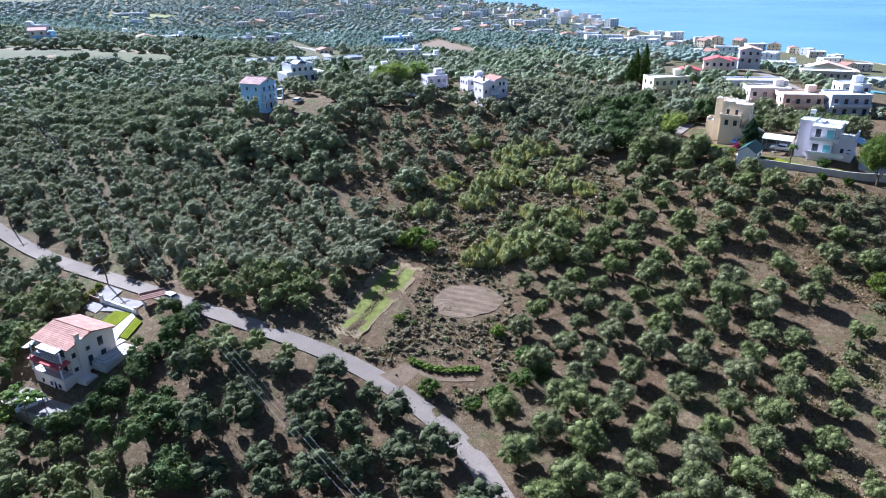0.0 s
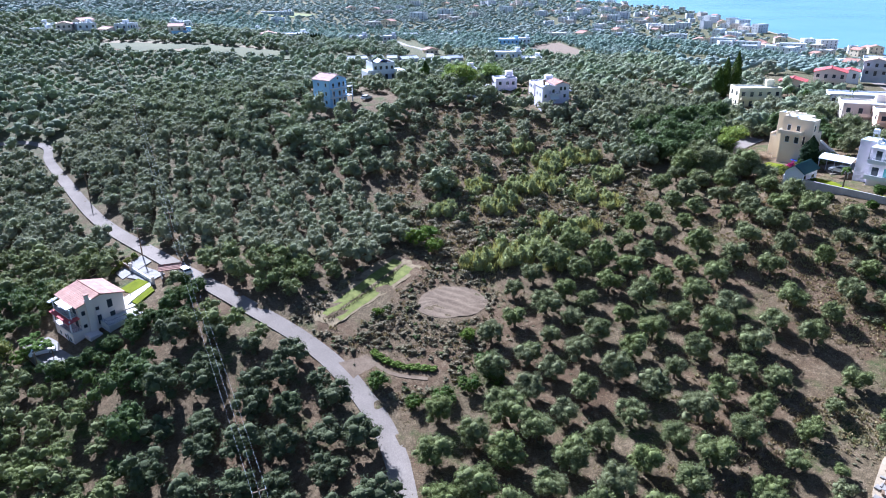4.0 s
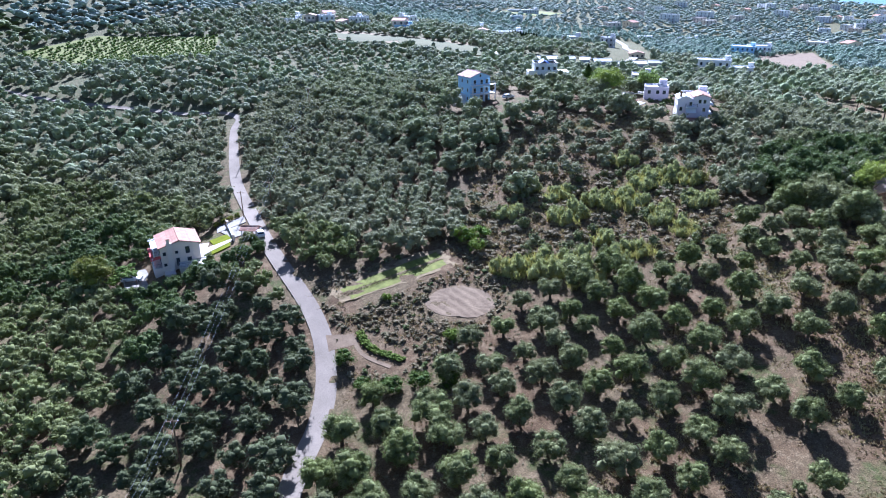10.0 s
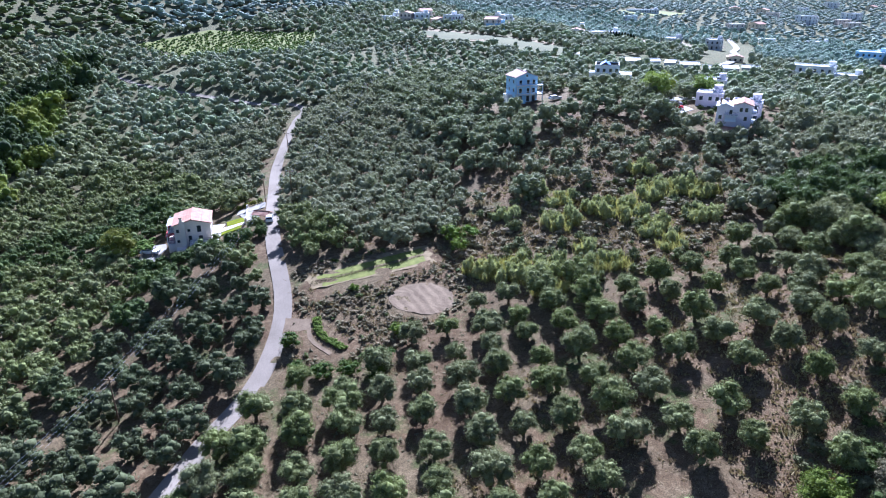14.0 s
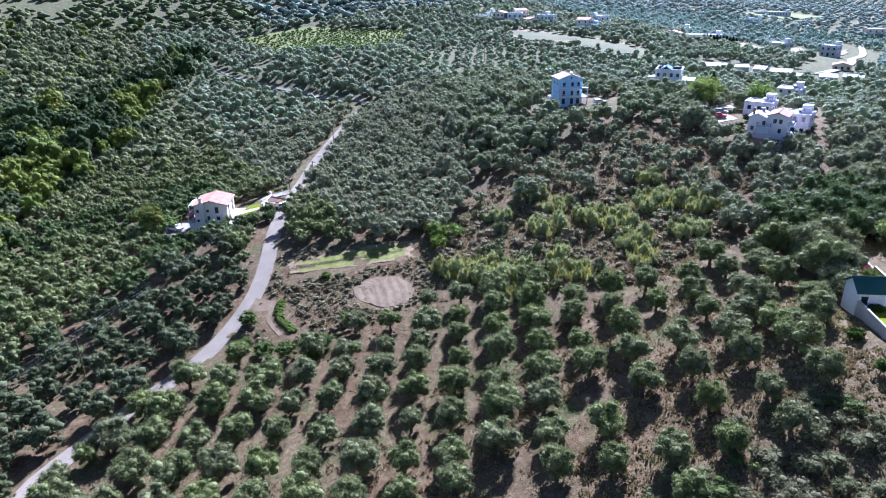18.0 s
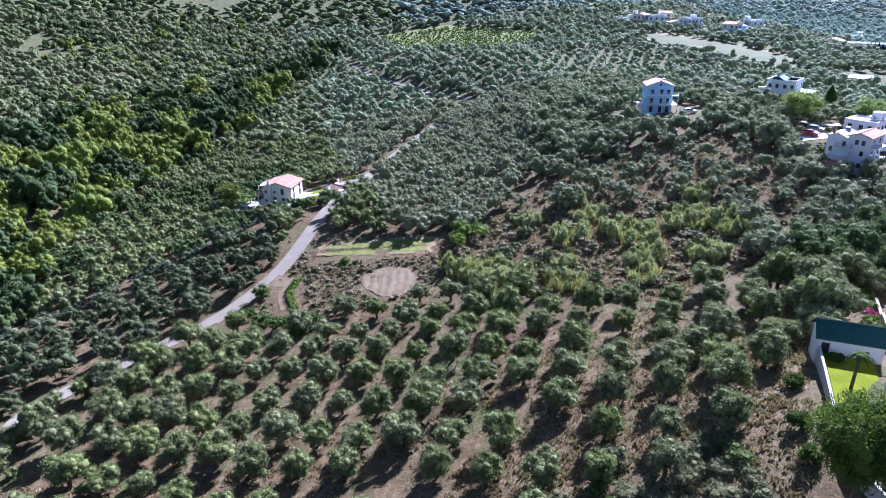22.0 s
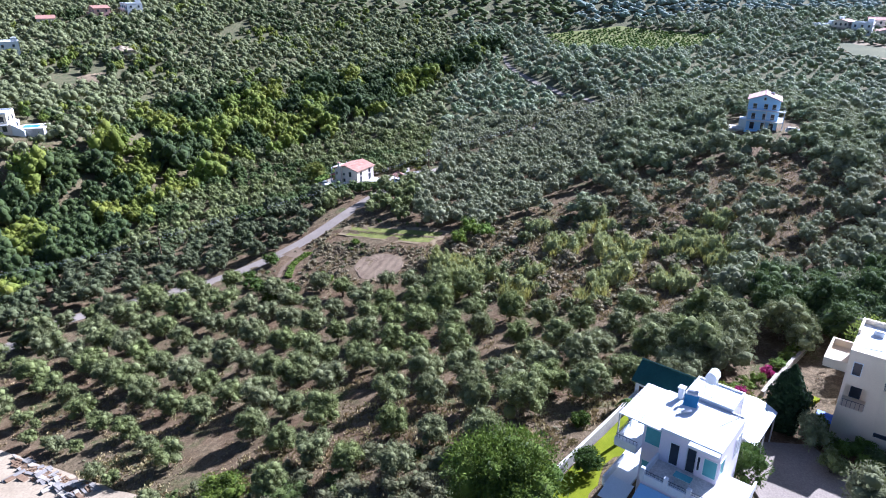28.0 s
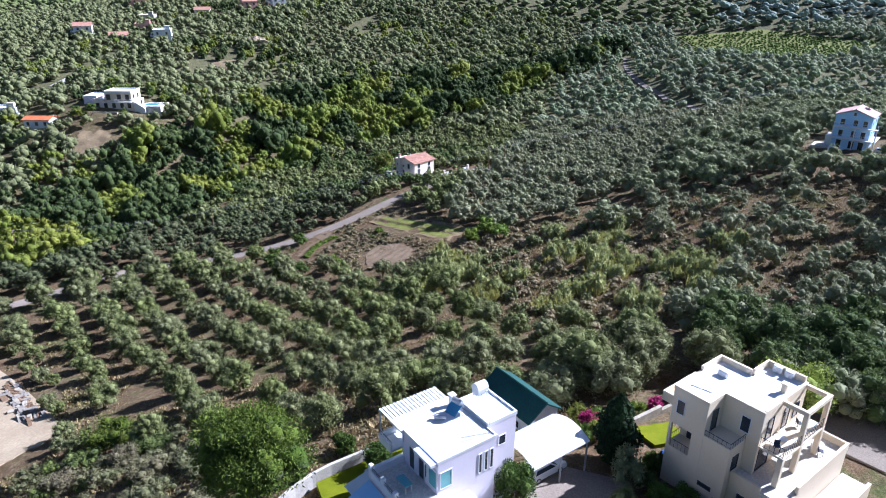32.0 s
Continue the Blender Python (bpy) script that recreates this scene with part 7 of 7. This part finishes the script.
# ---- the neighbourhood towards the sea ----
def plain_house(label, x, y, turn, w, d2, floors, mat, roof=None, group="", name="house", z=None, balcony=True, each=2.6, hut=True, far=False):
    """A flat-roofed or tiled house with rows of windows and a balcony."""
    ob = house_at(label, x, y, gz(x, y) if z is None else z, turn, name, group)
    h = 3.0 * floors
    if roof is None:
        block(ob, -w / 2, -d2 / 2, -2.5, w / 2, d2 / 2, h, mat)
        flat_roof(ob, -w / 2, -d2 / 2, w / 2, d2 / 2, h + 0.1, mat, 0.45)
        if hut:
            block(ob, w / 2 - 3.2, d2 / 2 - 3.0, h + 0.1, w / 2 - 0.5, d2 / 2 - 0.5, h + 2.3, mat, "stair_hut")
    else:
        gable_wall(ob, -w / 2, -d2 / 2, w / 2, d2 / 2, -2.5, h, w * 0.14, mat, "y")
        gable_roof(ob, -w / 2, -d2 / 2, w / 2, d2 / 2, h, w * 0.14, roof, 0.4, "y", False)
    for fl in range(floors):
        z1 = fl * 3.0 + 0.9
        n = max(2, int(w / each))
        for k in range(n):
            u = -w / 2 + w * (k + 0.5) / n
            window(ob, "s", -d2 / 2, u, z1 - (0.6 if k % 2 else 0), 1.1, 1.3 + (0.6 if k % 2 else 0), frame_dark, simple=far)
        n = max(2, int(d2 / (each + 0.6)))
        for k in range(n):
            v = -d2 / 2 + d2 * (k + 0.5) / n
            window(ob, "e", w / 2, v, z1, 1.0, 1.3, frame_dark, simple=far)
            window(ob, "w", -w / 2, v, z1, 1.0, 1.3, frame_dark, simple=far)
        if balcony and fl:
            block(ob, -w / 2 + 0.3, -d2 / 2 - 1.5, fl * 3.0 - 0.1, w / 2 - 0.3, -d2 / 2 - 0.02, fl * 3.0 + 0.1, mat, "balcony")
            part("balcony_wall", boxes((-w / 2 + 0.3, -d2 / 2 - 1.55, fl * 3.0 + 0.1, w / 2 - 0.3, -d2 / 2 - 1.43, fl * 3.0 + 0.9)), mat, ob)
    return ob


yellow_paint = material("yellow_paint", (0.68, 0.62, 0.40), (0.77, 0.71, 0.50), 0.3, 0.7, 9.0, 0.05)
rose_paint = material("rose_paint", (0.62, 0.34, 0.28), (0.70, 0.42, 0.36), 0.3, 0.7, 9.0, 0.05)
plain_house("pale yellow house with a flat white roof", 81.0, 246.5, 12, 14, 8, 2, yellow_paint, z=28.9)
plain_house("peach house with terraces", 106, 221, -8, 12.5, 9, 2, blush_paint, z=29.0)
plain_house("orange two-storey house with a flat roof", 111.8, 211.0, -8, 12, 9, 2, orange_paint, z=28.6)
plain_house("grey house with a flat roof", 123.5, 206, -6, 11.5, 9, 2, grey_paint, z=29.3)
plain_house("white house beside the grey house", 138, 228, -6, 9, 8, 2, white_paint, z=28.8)
plain_house("cream house with a red tiled roof", 101.5, 282, -20, 9, 7, 1, cream_paint, red_tile, z=29.6)
plain_house("rose and cream house with a red tiled roof", 117, 292, -18, 11, 8, 2, blush_paint, red_tile, z=29.0)
plain_house("tall grey house with red tiled roofs", 141, 316, -18, 9, 8, 2, grey_paint, orange_paint, z=30.5)
plain_house("tall grey house wing with a red roof", 131, 314, -18, 7, 7, 1, white_paint, red_tile, z=29.5)
plain_house("long low white house with a terrace roof", 116, 252, -8, 21, 9, 1, white_paint, z=29.6, hut=False)
plain_house("low stone house with a flat terrace roof", 176, 312, -20, 22, 10, 1, concrete, z=24, hut=False)
plain_house("beach hotel wing with a pale tiled roof", 236, 420, -25, 36, 12, 2, cream_paint, orange_paint, z=6)
plain_house("beach hotel wing with a flat roof", 205, 430, -25, 30, 12, 2, white_paint, z=10)
plain_house("low beach building with a pale roof", 262, 400, -20, 30, 12, 1, white_paint, z=6)
lane("side_street", smooth_line([(150, 345), (142, 300), (134, 270), (128, 240), (118, 228), (96, 232)]), 5.0, asphalt, 0.2)
tagged(bpy.data.objects["side_street"], "grey street climbing between the houses", "road", kind="structure")
lane("retaining_wall", smooth_line([(150, 268), (165, 275), (182, 290)]), 0.5, concrete, 1.8, 2.5)
tagged(bpy.data.objects["retaining_wall"], "pale concrete retaining wall", "wall", kind="structure")
drape("swimming_pool", [(168, 262), (184, 268), (182, 275), (166, 269)], aqua, 0.5, 6, 6, "turquoise swimming pool", "pool")

# ---- houses of the valley behind ----
plain_house("white flat-roofed house beside the ridge", -22, 378, 10, 18, 9, 2, white_paint, z=25)
plain_house("white flat-roofed house with terraces", -8, 380, 10, 12, 9, 1, white_paint, z=25)
plain_house("pale blue house beside the brown field", -38, 520, 8, 15, 11, 2, blue_paint, z=19)
plain_house("white house behind the pale blue house", -32, 540, 8, 16, 10, 2, white_paint, z=18)
plain_house("unfinished grey concrete house", -127, 436, 12, 11, 10, 2, grey_paint, z=27.4)
plain_house("unfinished grey concrete house", -117, 474, 12, 9, 9, 2, grey_paint, z=24.5)
plain_house("long white villa behind a row of cypresses", -167, 419, 40, 22, 9, 1, white_paint)
plain_house("white house with a low roof", -216, 372, 20, 14, 9, 1, white_paint, roof_tile, z=39)
plain_house("white cottage with a tiled roof", -172, 398, 30, 10, 8, 1, white_paint, roof_tile)
plain_house("white flat-roofed house among the groves", -212, 452, 35, 13, 8, 1, white_paint)
plain_house("pale blue flat-roofed house on the ridge", -211, 366, 40, 12, 8, 1, blue_paint)
plain_house("long low white house in the plain", -108, 632, 0, 16, 8, 1, white_paint, z=16)
plain_house("pink-roofed cottage in the groves", -70, 402, 30, 8, 7, 1, cream_paint, roof_tile, z=26.5)
for k, (x, y, w) in enumerate(((-276, 332, 9), (-266, 338, 8), (-258, 344, 10), (-249, 352, 9), (-240, 356, 11), (-214, 366, 10), (-283, 346, 8), (-268, 356, 9), (-228, 392, 10))):
    plain_house("white hamlet house on the ridge", x, y, 15 + 20 * k, w, 8, 2 if k % 3 else 1, (white_paint, blush_paint)[k % 2], roof_tile if k % 2 else None, "hamlet houses")
# greenhouses
film_sheet = material("film_sheet", (0.40, 0.42, 0.43), (0.56, 0.58, 0.58), 0.25, 0.5, 3.0, 0.1)
for k, (x, y, w, d2, t) in enumerate(((-93, 336, 10, 7, 30), (-85, 344, 6, 6, 44), (-78, 349, 5, 7, 20), (-70, 352, 9, 8, 36), (-59, 351, 6, 6, 26), (-54, 362, 7, 9, 34), (-49, 374, 8, 6, 22))):
    gh = house_at("low white plastic greenhouse", x, y, gz(x, y), t, "greenhouse", "greenhouses", "greenhouse")
    gable_wall(gh, -w / 2, -d2 / 2, w / 2, d2 / 2, -1, 1.4, 1.1, film_sheet, "x")
    gable_roof(gh, -w / 2, -d2 / 2, w / 2, d2 / 2, 1.4, 1.1, film_sheet, 0.2, "x", False)
lane("far_road", smooth_line([(-62, 368), (-70, 400), (-86, 440), (-104, 475), (-122, 520), (-141, 558), (-170, 610)]), 4.2, worn_concrete, 0.5)
tagged(bpy.data.objects["far_road"], "straight pale road through the valley", "road", kind="structure")
plain_house("white hillside villa with a wide lawn", -322, 722, 40, 34, 12, 1, white_paint)
drape("villa_lawn", [(-332, 686), (-288, 704), (-300, 780), (-350, 764)], mown, 0.5, 8, 4, "lawn of the hillside villa", "lawn")

ochre_yard = material("ochre_yard", (0.15, 0.115, 0.07), (0.25, 0.20, 0.12), 0.08, 0.95, 1.5, 0.4)
dry_meadow = material("dry_meadow", (0.078, 0.082, 0.026), (0.13, 0.126, 0.046), 0.06, 0.95, 1.4, 0.4)
drape("meadow", [(-246, 323), (-196, 342), (-172, 345), (-206, 314)], dry_meadow, 0.35, 12, 8, "dry yellow-green meadow along the ridge", "meadow", wave=1.2)
drape("meadow", [(-198, 342), (-140, 344), (-114, 324), (-176, 319)], dry_meadow, 0.4, 12, 8, "dry yellow-green meadow along the ridge", "meadow", wave=1.2)
for quad in ([(-168, 465), (-128, 430), (-120, 402), (-150, 420)], [(-165, 522), (-130, 474), (-121, 432), (-148, 466)], [(-156, 566), (-130, 518), (-117, 474), (-146, 522)]):
    drape("building_yard", quad, ochre_yard, 0.4, 8, 8, "pale bare yard beside the unfinished houses", "yard", wave=1.0)
for k in range(11):
    cypress(-157.5 + 1.15 * k, 408.5 + 1.5 * k, 1.5, 4.4 + 0.9 * ((k * 7) % 5) / 5, 700 + k)
drape("village_lane", [(-149, 358), (-146, 358), (-116, 330), (-120, 328)], paving, 0.5, 10, 3, "pale lane over the ridge", "road")

# ---- villas on the hill beyond the ravine ----
vl = house_at("pink and cream villa with terraces and a pool", -77.5, -27.0, 23.0, 107.0, category="villa")
block(vl, -8.0, -5.0, -3.0, 7.0, 4.0, 2.6, blush_paint)
block(vl, -4.0, -4.0, 2.6, 6.0, 4.0, 5.8, cream_paint)
flat_roof(vl, -4.0, -4.0, 6.0, 4.0, 5.9, white_paint)
flat_roof(vl, -8.0, -5.0, -4.1, 4.0, 2.7, blush_paint, 0.7)
block(vl, -13.0, -2.0, -3.0, -8.05, 6.0, 3.6, pink_paint, "wing")
flat_roof(vl, -13.0, -2.0, -8.05, 6.0, 3.7, white_paint, 0.4)
block(vl, 0.5, -6.4, 2.4, 6.5, -4.05, 2.6, paving, "balcony")
rails(vl, [(0.6, -4.1), (0.6, -6.3), (6.4, -6.3), (6.4, -4.1)], 2.6, mat=white_paint)
for x in (-6.5, -3.5, -0.5, 2.5, 5.2):
    window(vl, "s", -5.0, x, 0.2, 1.3, 1.8, frame_dark)
for x in (-2.6, 1.4, 4.4):
    window(vl, "s", -4.0, x, 3.0, 1.5, 2.0, frame_dark)
for y in (-2, 1.5):
    window(vl, "e", 7.0, y, 0.3, 1.4, 1.8, frame_dark)
    window(vl, "e", 6.0, y, 3.2, 1.2, 1.6, frame_dark)
st = part("stairs", boxes((7.05, -4.8, -3.0, 7.35, -3.6, 2.4)), white_paint, vl, "white outside stairs")
for k in range(1, 12):
    part("step", boxes((7.05 + k * 0.3, -4.8, -3.0, 7.35 + k * 0.3, -3.6, 2.4 - k * 0.2)), white_paint, st)
block(vl, 7.05, -3.5, -3.2, 16.0, 5.0, 0.6, paving, "terrace", 0, "paved pool terrace")
part("pool", boxes((9.0, -1.5, 0.6, 14.0, 2.5, 0.68)), aqua, vl, "turquoise swimming pool")
block(vl, -13.5, -9.0, -4.0, 2.0, -5.05, -0.6, stone_wall, "retaining_wall")
rd = house_at("small white house with a bright orange tiled roof", -55.4, -43.5, 19.0, 107.0)
gable_wall(rd, -4.5, -3, 4.5, 3, -2.5, 2.6, 0.9, white_paint, "x")
gable_roof(rd, -4.5, -3, 4.5, 3, 2.6, 0.9, orange_tile, 0.5, "x")
for x in (-3, 0, 3):
    window(rd, "s", -3, x, 0.5, 1.0, 1.3, frame_dark)
ochre = material("ochre_earth", (0.12, 0.088, 0.05), (0.28, 0.21, 0.12), 0.22, 0.95, 1.6, 0.5)
drape("bare_slope", [(-43, -21), (-54, -27), (-60, -17), (-51, -12)], ochre, 0.12, 12, 12, "dry bare slope below the villa", "slope", wave=1.3)
drape("bare_terrace", [(-150, -40), (-166, -48), (-178, -39), (-162, -31)], ochre, 0.15, 12, 10, "bare ochre terrace on the hill", "slope", wave=1.5)
for x, y, t, w, fl, mt, rf in ((-178, -136, 40, 12, 2, white_paint, roof_tile), (-178, -113, 40, 11, 1, white_paint, roof_tile), (-186, -91, 35, 12, 2, white_paint, None), (-262, -168, 40, 15, 2, rose_paint, roof_tile), (-283, -76, 45, 12, 2, white_paint, None), (-268, -88, 45, 10, 2, rose_paint, roof_tile), (-226, -132, 30, 16, 1, concrete, None), (-205, -118, 30, 12, 1, rose_paint, None), (-250, -110, 30, 11, 1, blush_paint, roof_tile), (-62, -66, 30, 9, 1, white_paint, None)):
    plain_house("white hillside house among the groves" if mt is white_paint else "hillside house with painted walls", x, y, t, w, 9, fl, mt, rf, "hillside houses")
lane("hill_road", smooth_line([(-98, -80), (-118, -86), (-140, -90), (-160, -93), (-175, -100)]), 4.0, concrete, 0.3)
tagged(bpy.data.objects["hill_road"], "pale concrete lane on the hillside", "road", kind="structure")
lane("hill_road", smooth_line([(-176, -170), (-190, -182), (-222, -192), (-256, -204)]), 4.0, concrete, 0.3)
tagged(bpy.data.objects["hill_road.001"], "pale concrete lane on the hillside", "road", kind="structure")
# pale rock face
rk, rf2 = ico(3)
rs = np.random.default_rng(4)
rock = rk * (1 + 0.12 * rs.standard_normal(len(rk)))[:, None] * np.array([5.0, 9.0, 3.6])
ob = new("cliff", np_mesh("cliff", rock, rf2, sand_mat))
ob.matrix_world = pose(-205, -46, gz(-205, -46) + 0.5, 0, 0, -25)
tagged(ob, "pale eroded rock face on the hill", "rock")

# ---- the town along the beach ----
lane("beach", smooth_line([(x - 4, y) for x, y in zip((420, 366, 356, 311, 262, 250, 212, 19), (100, 450, 550, 635, 770, 930, 1220, 1546))], 12), 34.0, sand_mat, 0.5, 3.0)
tagged(bpy.data.objects["beach"], "pale sandy beach along the sea", "beach", kind="structure")
models = [
    plain_house("white town house with a flat roof", 150, 640, 10, 12, 9, 2, white_paint, group="town houses", name="town_house", far=True, balcony=False, hut=False, each=4.2),
    plain_house("cream town house with a tiled roof", 170, 655, 30, 13, 9, 2, cream_paint, roof_tile, group="town houses", name="town_house", far=True, balcony=False, hut=False, each=4.2),
    plain_house("white town hotel with three floors", 190, 640, -20, 20, 10, 3, white_paint, group="town houses", name="town_house", far=True, balcony=False, hut=False, each=4.2),
    plain_house("blush town house with a flat roof", 165, 620, -15, 14, 10, 2, blush_paint, group="town houses", name="town_house", far=True, balcony=False, hut=False, each=4.2),
    plain_house("white one-storey town house", 185, 610, 5, 12, 9, 1, white_paint, group="town houses", name="town_house", far=True, balcony=False, hut=False, each=4.2),
]
tr = np.random.default_rng(31)
taken = [(150, 640), (170, 655), (190, 640), (165, 620), (185, 610)]
tries = 0
while len(taken) < 185 and tries < 6000:
    tries += 1
    y = 450 + 950 * tr.random() ** 1.2
    inland = 20 + (190 + 0.25 * max(y - 700, 0)) * tr.random() ** 1.25
    x = float(np.interp(y, SHORE_Y, SHORE_X)) - inland
    if y < 560 and inland < 60 or min((x - p) ** 2 + (y - q) ** 2 for p, q in taken) < 12.5 ** 2:
        continue
    taken.append((x, y))
    m = pose(x, y, max(gz(x, y), 0.8), 0, 0, tr.uniform(-40, 60)) @ Matrix.Diagonal((tr.uniform(0.6, 1.0), tr.uniform(0.65, 1.0), tr.uniform(0.75, 1.05), 1))
    copy_thing(models[int(tr.integers(5))], Matrix()).matrix_basis = m
for k in range(26):
    x, y = tr.uniform(-330, 60), tr.uniform(600, 1250)
    if any((x - p) ** 2 + (y - q) ** 2 < 400 for p, q in taken):
        continue
    copy_thing(models[int(tr.integers(5))], Matrix()).matrix_basis = pose(x, y, gz(x, y), 0, 0, tr.uniform(-40, 60))

# gardens round the hill villa
vr = np.random.default_rng(9)
for k in range(26):
    u, w = vr.uniform(-20, 20), vr.choice([-1, 1]) * vr.uniform(8, 13)
    x, y = -76.5 + u * -0.29 - w * 0.956, -23.6 + u * 0.956 - w * 0.29
    shrub("villa_tree", "green garden tree beside the hill villa", x, y, vr.uniform(3, 5.5), vr.uniform(2.5, 5), (orchard_leaf, bush_leaf, pine_leaf)[k % 3], 600 + k, "villa garden trees", 420, 0.18, trunk=0.8, category="tree")
